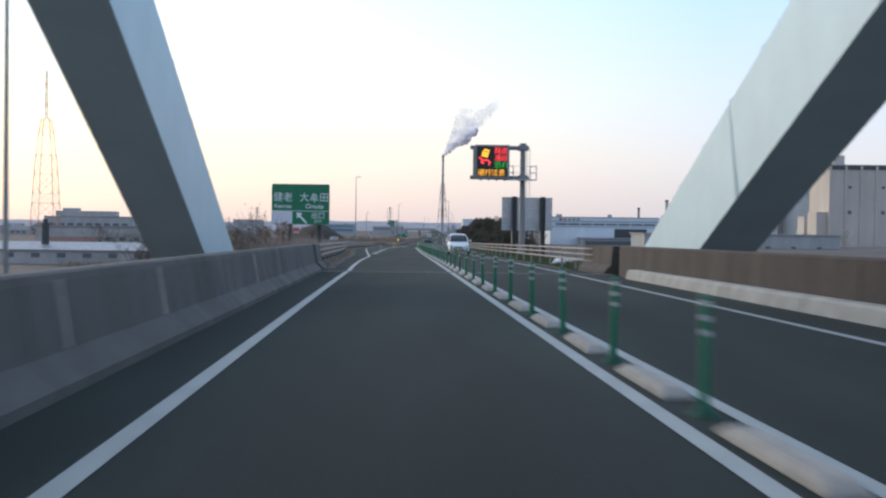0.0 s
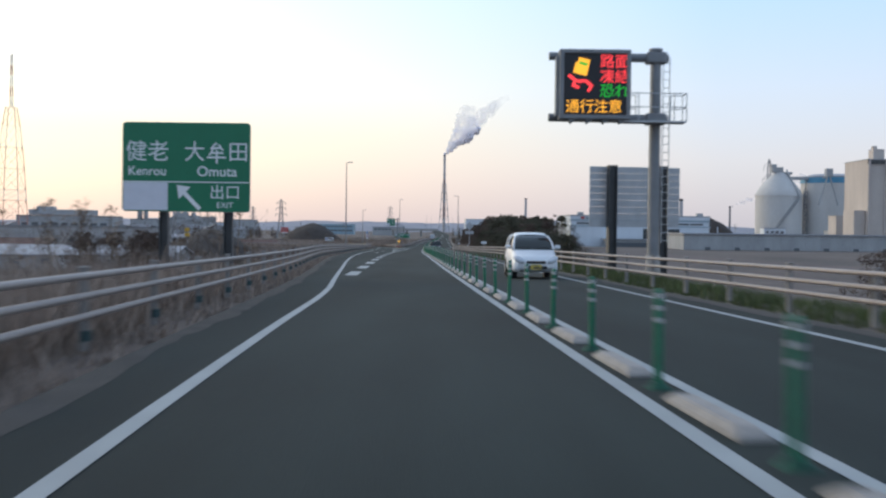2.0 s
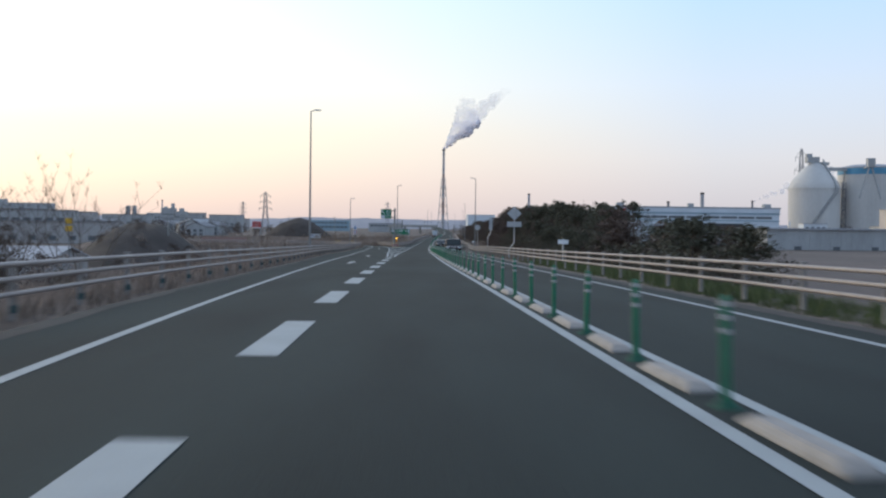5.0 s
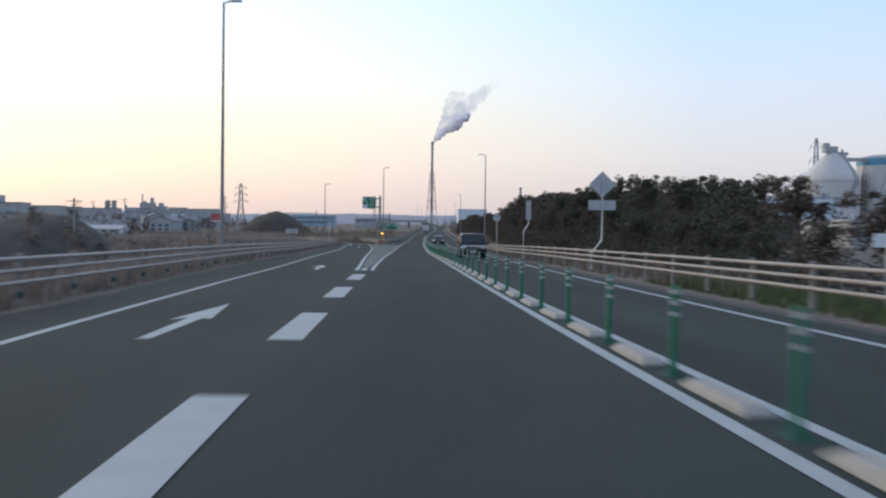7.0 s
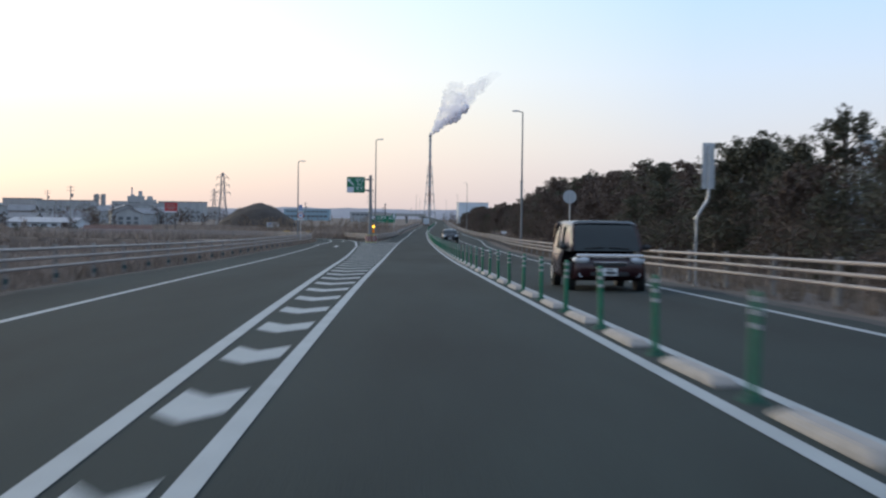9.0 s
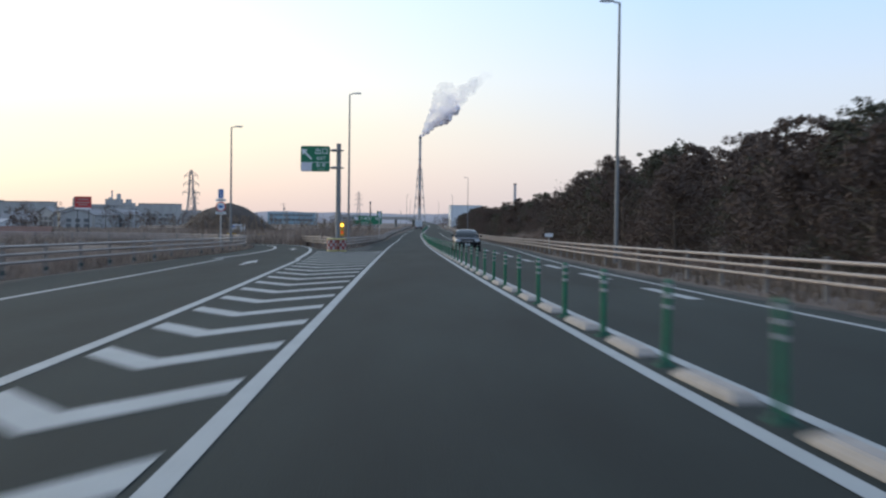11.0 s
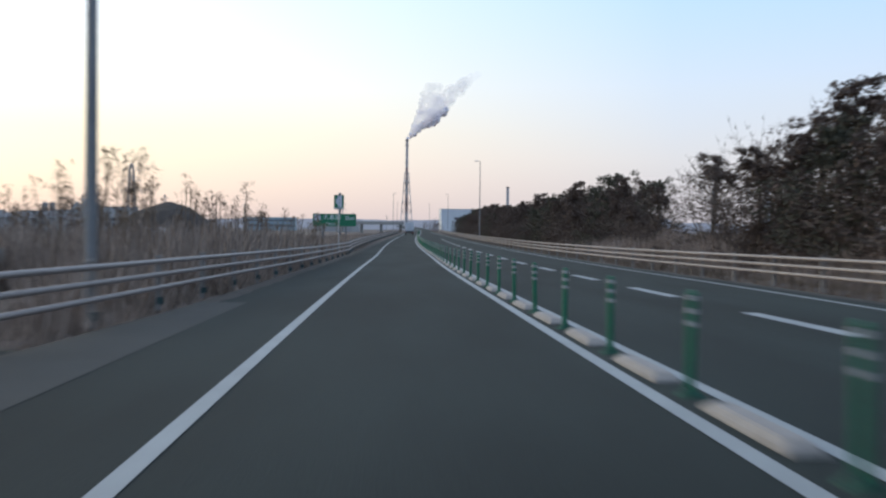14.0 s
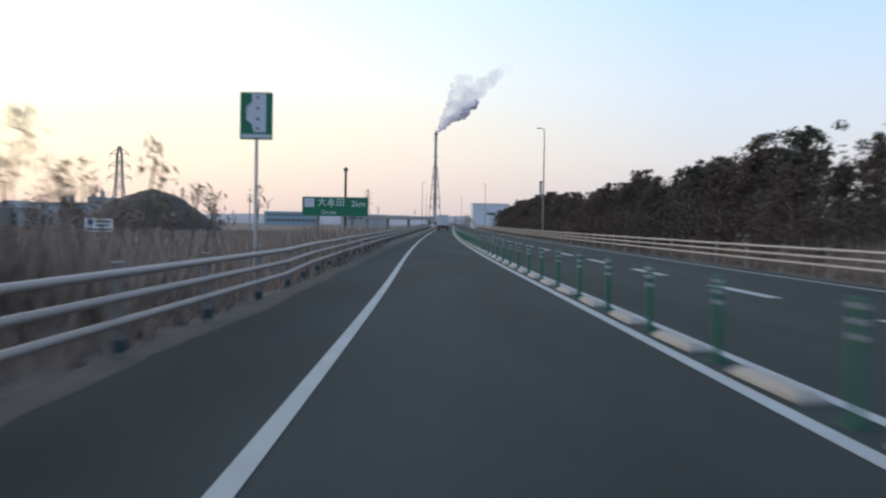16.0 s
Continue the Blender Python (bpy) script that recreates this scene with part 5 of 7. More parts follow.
# box truck ahead
c, hd = on_road(592.0, -1.7)
tk = thing("box_truck", c, "small truck with a pale grey box body on the through lane", "truck", rz=hd)
bm = bmesh.new()
box(bm, (0, 1.6, 1.78), (1.88, 3.2, 1.85), 0.03)
bx_ = part("cargo_box", bm, "paint_silver", tk)
for sx in (-1, 1):
    bm = bmesh.new()
    box(bm, (sx * 0.46, -0.012, 1.78), (0.86, 0.03, 1.72), 0.008)
    dr = part("rear_door", bm, "paint_silver", bx_)
    bm = bmesh.new()
    tube(bm, (sx * 0.16, -0.05, 0.95), (sx * 0.16, -0.05, 2.6), 0.018, n=6)
    part("lock_rod", bm, "galv", dr)
    bm = bmesh.new()
    box(bm, (sx * 0.75, -0.02, 0.66), (0.28, 0.06, 0.12), 0.01)
    part("tail_light", bm, "red", tk, "red tail light")
    wheel(tk, sx * 0.78, 0.75, 0.34, 0.24)
    wheel(tk, sx * 0.78, 3.7, 0.34, 0.2)
bm = bmesh.new()
box(bm, (0, 2.2, 0.66), (1.5, 4.2, 0.18), 0.01)
part("chassis", bm, "black_trim", tk)
bm = bmesh.new()
box(bm, (0, 0.02, 0.5), (1.7, 0.08, 0.12), 0.01)
part("rear_bumper", bm, "black_trim", tk)
bm = bmesh.new()
hull(bm, [(3.3, 0.83, 0.5, 2.0, 0.76), (4.4, 0.84, 0.45, 2.05, 0.76), (4.75, 0.82, 0.45, 1.25, 0.8)])
part("cab", bm, "paint_white", tk)


# ---- far works, town and hills ----
def members(bm, pts, r, n=4):
    for a, b in pts:
        tube(bm, a, b, r, n=n, cap=False)


def lattice(parent, levels, leg, brace, mats, turn=0.0):
    """Four legs with rings and crossed braces between levels (z, half width)."""
    def corner(k, h):
        a = math.pi / 4 + math.pi / 2 * k + turn
        return Vector((math.cos(a), math.sin(a), 0)) * h * math.sqrt(2)
    for i, ((z0, h0), (z1, h1)) in enumerate(zip(levels, levels[1:])):
        m = mats[i % len(mats)]
        seg = None
        for k in range(4):
            bm = bmesh.new()
            tube(bm, corner(k, h0) + Vector((0, 0, z0)), corner(k, h1) + Vector((0, 0, z1)), leg, n=5)
            lg = part("leg", bm, m, parent)
            seg = seg or lg
        for k in range(4):
            a0, b0 = corner(k, h0) + Vector((0, 0, z0)), corner(k + 1, h0) + Vector((0, 0, z0))
            a1, b1 = corner(k, h1) + Vector((0, 0, z1)), corner(k + 1, h1) + Vector((0, 0, z1))
            for e in ((a0, b1), (b0, a1), (a1, b1)):
                bm = bmesh.new()
                tube(bm, *e, brace, n=3, cap=False)
                part("brace", bm, m, parent)


def chimney():
    t = thing("chimney_stack", (-3.1, 2250, -2), "tall slim grey chimney stack inside a four-legged steel lattice", "chimney")
    bands = [(0, 30), (30, 60), (60, 84), (84, 104), (104, 126), (126, 149.5)]
    for i, (a, b) in enumerate(bands):
        bm = bmesh.new()
        tube(bm, (0, 0, a), (0, 0, b), 2.55 - 0.003 * a, 2.55 - 0.003 * b, 20)
        part("shaft", bm, "stack_red" if i == 1 or i == 3 else "stack", t)
    bm = bmesh.new()
    tube(bm, (0, 0, 146.5), (0, 0, 149.0), 2.7, 2.7, 20)
    part("rim", bm, "steel_dark", t)
    lattice(t, [(0, 10.5), (16, 9.3), (32, 8.0), (48, 6.8), (64, 5.5), (80, 4.3), (96, 3.2)], 0.62, 0.3, ["lattice", "lattice_white"])
    for z, h in ((48, 7.4), (80, 5.0), (112, 3.4), (140, 3.3)):
        bm = bmesh.new()
        box(bm, (0, 0, z), (2 * h, 2 * h, 0.5))
        part("platform", bm, "lattice", t)


chimney()


def steam(name, base, path, material, n, seed, label, spread=0.5):
    """Puffs along a path of (x, z, radius)."""
    r = random.Random(seed)
    bm = bmesh.new()
    for i in range(n):
        f = (i + r.random() * 0.6) / n * (len(path) - 1)
        k = min(int(f), len(path) - 2)
        u = f - k
        x, z, rad = (path[k][j] * (1 - u) + path[k + 1][j] * u for j in range(3))
        a = r.uniform(0, 2 * math.pi)
        d = rad * spread * math.sqrt(r.random())
        c = Vector((x + d * math.cos(a), r.uniform(-0.5, 0.5) * rad, z + d * math.sin(a)))
        q = rad * r.uniform(0.38, 0.68)
        g = bmesh.ops.create_icosphere(bm, subdivisions=3, radius=1)
        for v in g["verts"]:
            s = 1 + 0.28 * noise.noise(v.co * 1.4 + c * 0.3) + 0.12 * noise.noise(v.co * 3.2 + c)
            v.co = c + v.co * q * s
    ob = finish(name, bm, material, smooth=True)
    ob.location = base
    tagged(ob, label, "steam", kind="stuff")


steam("steam_plume", (-3.1, 2250, 148), [(0, 0, 2.4), (12, 11, 5), (27, 23, 7.5), (42, 33, 9), (56, 43, 8), (64, 50, 5)], "steam", 70, 3, "white steam billowing from the chimney top and drifting aside", 0.7)


def steam_veil(base, path, seed, label, body, fade):
    """A thin lens-shaped veil along a path of (x, z, half width); it thins out to nothing at its rim."""
    pts, n = smooth_line([(x, z) for x, z, w in path], 10), 20
    width = [path[min(int(i / 10), len(path) - 2)][2] * (1 - (i / 10 - min(int(i / 10), len(path) - 2))) + path[min(int(i / 10), len(path) - 2) + 1][2] * (i / 10 - min(int(i / 10), len(path) - 2)) for i in range(len(pts))]
    bm = bmesh.new()
    dense = bm.verts.layers.float.new("thickness")
    rows = []
    for i, (x, z) in enumerate(pts):
        (xa, za), (xb, zb) = pts[max(0, i - 1)], pts[min(len(pts) - 1, i + 1)]
        d = Vector((xb - xa, zb - za)).normalized()
        f = i / (len(pts) - 1)
        row = []
        for k in range(n):
            a = 2 * math.pi * k / n
            w = width[i] * math.cos(a) * (1 + 0.35 * noise.noise(Vector((i * 0.22, math.cos(a), seed))) + 0.22 * noise.noise(Vector((i * 0.6, math.cos(a) * 2, seed))))
            v = bm.verts.new((x - d.y * w, 3.0 * math.sin(a), z + d.x * w))
            v[dense] = min(1.0, body * abs(math.sin(a)) ** 1.2) * min(1.0, f * 5 + 0.1) * (1 - f) ** fade
            row.append(v)
        rows.append(row)
    for p, q in zip(rows, rows[1:]):
        for k in range(n):
            bm.faces.new((p[k], p[(k + 1) % n], q[(k + 1) % n], q[k]))
    ob = finish("steam_wisp", bm, "steam_wisp", smooth=True)
    ob.location = base
    tagged(ob, label, "steam", kind="stuff")


steam_veil((-3.1, 2236, 148), [(0, 0, 1.5), (12, 14, 7), (26, 34, 15), (38, 54, 23), (42, 74, 20), (42, 92, 12)], 8, "pale steam spreading upwards off the plume", 1.6, 0.5)
steam_veil((-3.1, 2262, 148), [(40, 42, 14), (62, 66, 15), (82, 84, 13), (102, 100, 9), (122, 112, 5)], 9, "thin steam trailing away from the plume", 0.9, 0.9)


def mast_left():
    t = thing("lattice_tower", (-165.6, 489, -2.5), "red and white lattice radio tower with a narrow upper mast", "tower")
    lattice(t, [(0, 5.2), (9, 4.75), (17, 4.35), (21, 4.15), (29, 3.75), (37, 3.2), (45, 2.5), (52, 1.6)], 0.14, 0.06, ["lattice_red", "lattice_red", "lattice_white"])
    lattice(t, [(52, 0.5), (56, 0.5), (60, 0.45), (64, 0.4), (68, 0.36), (72, 0.32)], 0.08, 0.04, ["lattice_white", "lattice_red"])
    bm = bmesh.new()
    tube(bm, (0, 0, 72), (0, 0, 76), 0.09, 0.05, 6)
    part("antenna", bm, "lattice", t)


mast_left()


def pylon(x, y, z0, top, half, s=1.0):
    t = thing("power_pylon", (x, y, z0), "grey lattice power pylon with three pairs of cross arms", "pylon", "power pylons")
    H = top - z0
    lattice(t, [(0, half), (H * 0.2, half * 0.72), (H * 0.4, half * 0.5), (H * 0.56, half * 0.36), (H * 0.7, half * 0.3), (H * 0.85, half * 0.26), (H * 0.97, half * 0.12)], 0.16 * s, 0.07 * s, ["lattice"])
    for f, w in ((0.60, 1.35), (0.74, 1.2), (0.88, 1.05)):
        bm = bmesh.new()
        z, L = H * f, half * w
        for sx in (-1, 1):
            members(bm, [((sx * half * 0.3, 0.2, z), (sx * L, 0, z)), ((sx * half * 0.3, -0.2, z), (sx * L, 0, z)), ((sx * half * 0.28, 0, z + 0.06 * H), (sx * L, 0, z))], 0.09 * s, 4)
            tube(bm, (sx * L * 0.97, 0, z), (sx * L * 0.97, 0, z - 0.05 * H), 0.08 * s, n=5)
        part("cross_arm", bm, "lattice", t)


pylon(-95, 715, -0.8, 22.5, 2.5, 1.1)
pylon(214, 830, -0.5, 57, 3.6, 1.3)
pylon(-226, 1420, -0.5, 32, 3.2, 1.5)
pylon(-70, 1520, -0.5, 36, 3.2, 1.5)

# thin far stacks
for x, y, top, r, m in ((111, 1684, 51.5, 1.9, "stack"), (176, 930, 31, 1.5, "stack"), (163, 985, 26, 1.1, "roof_dark"), (232, 1010, 28, 0.9, "roof_dark"), (-430, 1900, 42, 1.2, "stack")):
    t = thing("factory_stack", (x, y, -0.6), "plain slender factory stack, weathered grey", "chimney", "factory stacks")
    bm = bmesh.new()
    tube(bm, (0, 0, 0), (0, 0, top + 0.6), r, r * 0.85, 14)
    part("shaft", bm, m, t)
    bm = bmesh.new()
    tube(bm, (0, 0, top - 0.6), (0, 0, top + 0.8), r, r, 14)
    part("rim", bm, "steel_dark", t)
steam("thin_steam", (232, 1010, 27), [(1, 1, 1.2), (14, 6, 3), (34, 14, 5), (60, 26, 7)], "steam_thin", 14, 5, "thin smoke trailing from a small factory stack", 0.5)


# ---- buildings ----
def panes(parent, x0, x1, n, z, w, h, y=-0.03, material="window"):
    for k in range(n):
        bm = bmesh.new()
        box(bm, (x0 + (x1 - x0) * (k + 0.5) / n, y, z), (w, 0.12, h))
        wd = part("window", bm, material, parent)
        bm = bmesh.new()
        box(bm, (x0 + (x1 - x0) * (k + 0.5) / n, y - 0.02, z - h / 2 - 0.05), (w + 0.12, 0.2, 0.1))
        part("sill", bm, "concrete_pale", wd)


def block(name, x, y, rz, w, d, z0, z1, wall, label, roof="roof_dark", rows=(), category="building", eave=0.3, group=""):
    """A flat-roofed building; its front runs along local x at y = 0."""
    t = thing(name, (x, y, z0), label, category, group, rz=rz)
    H = z1 - z0
    bm = bmesh.new()
    box(bm, (w / 2, d / 2, H / 2 - 0.15), (w, d, H - 0.3))
    wl = part("wall", bm, wall, t)
    bm = bmesh.new()
    box(bm, (w / 2, d / 2, H - 0.15), (w + 2 * eave, d + 2 * eave, 0.3))
    part("roof", bm, roof, t)
    for n, z, ww, hh in rows:
        panes(t, 0.04 * w, 0.96 * w, n, z, ww, hh)
    return t


def gable(name, x, y, rz, w, d, z0, eave, ridge, wall, roof, label, n=3, along=True, group="", category="house"):
    t = thing(name, (x, y, z0), label, category, group, rz=rz)
    bm = bmesh.new()
    if along:
        prism_y = [(0, 0), (d, 0), (d, eave), (d / 2, ridge - 0.1), (0, eave)]
        a = [bm.verts.new((0, p, q)) for p, q in prism_y]
        b = [bm.verts.new((w, p, q)) for p, q in prism_y]
    else:
        prism_y = [(0, 0), (w, 0), (w, eave), (w / 2, ridge - 0.1), (0, eave)]
        a = [bm.verts.new((p, 0, q)) for p, q in prism_y]
        b = [bm.verts.new((p, d, q)) for p, q in prism_y]
    for k in range(5):
        bm.faces.new((a[k], a[(k + 1) % 5], b[(k + 1) % 5], b[k]))
    bm.faces.new(a)
    bm.faces.new(b)
    part("wall", bm, wall, t)
    o = 0.5
    for s in (0, 1):
        bm = bmesh.new()
        if along:
            p = [(-o, -o if s == 0 else d + o, eave - 0.2), (w + o, -o if s == 0 else d + o, eave - 0.2), (w + o, d / 2, ridge), (-o, d / 2, ridge)]
        else:
            p = [(-o if s == 0 else w + o, -o, eave - 0.2), (-o if s == 0 else w + o, d + o, eave - 0.2), (w / 2, d + o, ridge), (w / 2, -o, ridge)]
        lo = [bm.verts.new(q) for q in p]
        hi = [bm.verts.new((q[0], q[1], q[2] + 0.18)) for q in p]
        for k in range(4):
            bm.faces.new((lo[k], lo[(k + 1) % 4], hi[(k + 1) % 4], hi[k]))
        bm.faces.new(lo)
        bm.faces.new(hi)
        part("roof", bm, roof, t)
    if n:
        panes(t, 0.05 * w, 0.95 * w, n, eave * 0.62, min(1.7, w / n * 0.5), min(1.2, eave * 0.3))
        if eave > 4.5:
            panes(t, 0.05 * w, 0.95 * w, n, eave * 0.25, min(1.9, w / n * 0.5), 1.5)
    return t


# white warehouse with pale blue bands
rz = 2
wh = block("warehouse", 36, 399, rz, 42, 30, -0.6, 10.4, "wall_white", "long white warehouse with pale blue bands and high windows", "roof_silver", [(9, 8.5, 3.9, 0.5)])
for z, h, m in ((10.15, 0.8, "wall_white"), (9.4, 0.35, "wall_blue"), (7.7, 0.25, "wall_blue")):
    bm = bmesh.new()
    box(bm, (21, -0.10, z), (42.3, 0.2, h))
    part("fascia_band", bm, m, wh)
# loading door: flat dark panel on the wall, coloured as the shade inside
bm = bmesh.new()
box(bm, (27.5, -0.06, 4.3), (11, 0.2, 5.4))
part("door_shade_panel", bm, "steel_dark", wh, "dark panel in place of the shade inside an open loading door")
for k in range(9):
    bm = bmesh.new()
    box(bm, (1.4 + 5.4 * k, -0.05, 4.0), (0.25, 0.14, 7.6))
    part("pilaster", bm, "wall_white", wh)
for k, w in enumerate((1.6, 1.3, 1.3, 1.3, 1.3)):
    bm = bmesh.new()
    box(bm, (3.6 + 1.5 * k, -0.24, 10.15), (w * 0.75, 0.05, 0.25 if k else 0.6))
    box(bm, (3.6 + 1.5 * k, -0.24, 9.95), (w * 0.25, 0.05, 0.45))
    part("sign_bar", bm, "red" if k == 0 else "steel_dark", wh)
for x, w in ((3.5, 1.8), (21, 1.4), (40, 1.8)):
    bm = bmesh.new()
    box(bm, (x, 4, 11.4), (w, w, 1.0))
    part("roof_vent", bm, "wall_grey", wh)
block("lean_to", 46, 391, rz, 27, 7, -0.6, 3.4, "wall_grey", "low lean-to loading canopy with a dark front", "roof_silver", [(6, 1.8, 4.2, 2.2)], eave=0.6)

shed = block("grey_shed", 57.5, 337, 0, 56, 24, -0.8, 5.3, "wall_grey", "long low grey sheet-metal shed with small windows", "roof_silver", [(7, 2.2, 1.3, 0.8)], eave=0.5)
for k in range(29):
    bm = bmesh.new()
    box(bm, (0.2 + 2.0 * k, -0.02, 2.9), (0.12, 0.08, 5.6))
    part("wall_rib", bm, "wall_grey", shed)


def lathe(bm, prof, n=48):
    rings = [[bm.verts.new((r * math.cos(2 * math.pi * k / n), r * math.sin(2 * math.pi * k / n), z)) for k in range(n)] for r, z in prof]
    for a, b in zip(rings, rings[1:]):
        for k in range(n):
            bm.faces.new((a[k], a[(k + 1) % n], b[(k + 1) % n], b[k]))
    bm.faces.new(rings[-1])


si = thing("domed_silo", (208, 785, -0.8), "pale concrete silo with a domed cone top and head house", "silo")
bm = bmesh.new()
lathe(bm, [(14.3, 0), (14.3, 29.8)])
part("shell", bm, "tank", si, smooth=False)
bm = bmesh.new()
lathe(bm, [(14.6, 29.8), (14.6, 30.6), (12.6, 34.5), (9.2, 38.8), (5.5, 42.6), (2.6, 45.0)])
part("dome", bm, "tank", si, smooth=True)
bm = bmesh.new()
box(bm, (-1.5, 0, 46.6), (7, 5, 3.4), 0.1)
box(bm, (-3.5, 0, 49.0), (3.2, 3, 2.2), 0.1)
box(bm, (4.5, 0, 44.6), (7, 2.2, 1.6), 0.1)
part("head_house", bm, "wall_grey", si)
bm = bmesh.new()
for a, b in (((-12, -16, 1), (9, -13.5, 28)), ((9, -13.5, 28), (4, -2, 45))):
    for dz in (0, 1.8):
        tube(bm, Vector(a) + Vector((0, 0, dz)), Vector(b) + Vector((0, 0, dz)), 0.45, n=5)
    for k in range(12):
        p = Vector(a).lerp(Vector(b), k / 11)
        tube(bm, p, p + Vector((0, 0, 1.8)), 0.2, n=4)
part("conveyor", bm, "wall_grey", si)
bm = bmesh.new()
members(bm, [((14.8, -3, 0), (14.8, -3, 34)), ((17, -3, 0), (17, -3, 34))] + [((14.8 if k % 2 else 17, -3, 2.4 * k), (17 if k % 2 else 14.8, -3, 2.4 * k + 2.4)) for k in range(14)], 0.28)
part("stair_tower", bm, "lattice", si)

tk2 = thing("storage_tank", (243.5, 792, -0.8), "large pale storage tank with a blue band below its roof", "tank")
bm = bmesh.new()
lathe(bm, [(19, 0), (19, 38.6)], 56)
part("shell", bm, "tank", tk2)
bm = bmesh.new()
lathe(bm, [(19.15, 38.6), (19.15, 42.2)], 56)
part("blue_band", bm, "band_blue", tk2, "blue painted band")
bm = bmesh.new()
lathe(bm, [(19.3, 42.2), (19.3, 42.8), (12, 44.4), (3, 45)], 56)
part("roof", bm, "roof_silver", tk2, smooth=False)
br = thing("conveyor_bridge", (212, 785, 39.5), "enclosed conveyor bridge between silo and tank, on a trestle", "conveyor")
bm = bmesh.new()
box(bm, (16, 0, 1.2), (30, 2.4, 2.0), 0.05)
part("gallery", bm, "wall_grey", br)
bm = bmesh.new()
members(bm, [((13, 0, 0.2), (11, 0, -40.3)), ((17, 0, 0.2), (19, 0, -40.3)), ((12.5, 0, -10), (17.5, 0, -10)), ((12, 0, -22), (18.2, 0, -22))], 0.35)
part("trestle", bm, "lattice", br)
bm = bmesh.new()
box(bm, (21, -19, 4.0), (4, 4, 5), 0.1)
members(bm, [((15, -19, -16), (21, -19, 4)), ((27, -19, -16), (21, -19, 4)), ((21, -19, 2), (21, -1, 1))], 0.5)
part("hopper", bm, "wall_grey", br)

block("silo_annex", 196, 640, 0, 16, 12, -0.8, 15.2, "wall_beige", "plain beige annex building beside the silo", "wall_beige", [(2, 11, 1.4, 1.2)])
block("works_office", 176, 700, 0, 12, 9, -0.8, 9.0, "wall_white", "small white works office with a flat roof", "roof_silver", [(4, 7.4, 1.6, 1.1)])
block("works_shed", 214, 700, 0, 34, 14, -0.8, 8.0, "wall_grey", "low grey works shed with a dark roof", "roof_dark", [(6, 5.5, 2.4, 1.1)])
bb = block("beige_mill", 184, 563, 0, 52, 30, -0.8, 39.0, "wall_beige", "tall beige mill building with ribbed walls and a roof box", "roof_silver", [(3, 17.0, 1.8, 1.6), (3, 29, 1.6, 1.2)], eave=0.25)
for x in np.arange(0.6, 52, 7.4):
    bm = bmesh.new()
    box(bm, (float(x), -0.35, 19.6), (1.1, 0.7, 39.2))
    part("wall_rib", bm, "wall_beige", bb)
bm = bmesh.new()
box(bm, (26, -0.2, 38.4), (52.4, 0.5, 1.9))
part("parapet", bm, "concrete_dark", bb)
bm = bmesh.new()
box(bm, (6.5, 8, 42.2), (5, 6, 4.6), 0.1)
box(bm, (5.5, 8, 45.2), (2, 2, 1.6), 0.1)
part("roof_box", bm, "wall_beige", bb)
bm = bmesh.new()
box(bm, (-2.6, 9, 8.6), (5, 14, 17))
part("side_wing", bm, "wall_beige", bb)


def heap(name, x, y, rx_, ry, z0, top, material, label, seed=0.0):
    bm = bmesh.new()
    bmesh.ops.create_icosphere(bm, subdivisions=5, radius=1)
    for v in bm.verts:
        c = v.co.copy()
        rad = math.hypot(c.x, c.y)
        h = (1 - rad ** 1.7) if c.z > -0.2 and rad < 1 else 0
        n = 0.10 * noise.noise(c * 2.2 + Vector((seed, 0, 0))) + 0.05 * noise.noise(c * 7 + Vector((seed, 2, 0)))
        v.co = Vector((c.x * rx_, c.y * ry, max(-0.1, (h + n * (1.2 - rad)) * (top - z0))))
    ob = finish(name, bm, material, smooth=True)
    ob.location = (x, y, z0)
    tagged(ob, label, "earth mound")


heap("soil_mound", -69, 641, 16, 16, -0.8, 8.0, "soil", "bare dark brown soil mound with a rounded top", 1.0)
heap("scrub_mound", -53, 304, 11, 22, -2.6, 4.9, "soil", "long low earth mound covered in dark scrub", 4.0)
heap("dark_mound", 205, 975, 27, 24, -0.8, 18.5, "soil", "dark stockpile mound behind the warehouse", 7.0)

# white building and viaduct at the end of the road
block("white_hall", 19, 1190, 3, 25, 20, -2, 17, "wall_white", "plain white hall at the far end of the road", "wall_white", [(1, 12, 6, 1.6)])
block("low_hall", 52, 1240, 0, 60, 20, -2, 12, "wall_beige", "long low pale hall beyond the trees", "roof_silver", [(8, 9, 3, 1.2)])
vd = thing("viaduct", (-50, 1100, -1), "low white concrete viaduct on round piers crossing far ahead", "bridge", rz=1)
bm = bmesh.new()
box(bm, (21, 5, 6.3), (42, 9, 1.2), 0.1)
part("deck", bm, "concrete_pale", vd)
for s in (0.6, 9.4):
    bm = bmesh.new()
    box(bm, (21, s, 7.3), (42, 0.25, 0.85))
    part("parapet", bm, "concrete_pale", vd)
for k in range(4):
    bm = bmesh.new()
    tube(bm, (2 + 12.6 * k, 5, -1), (2 + 12.6 * k, 5, 5.7), 0.9, n=12)
    part("pier", bm, "concrete", vd)

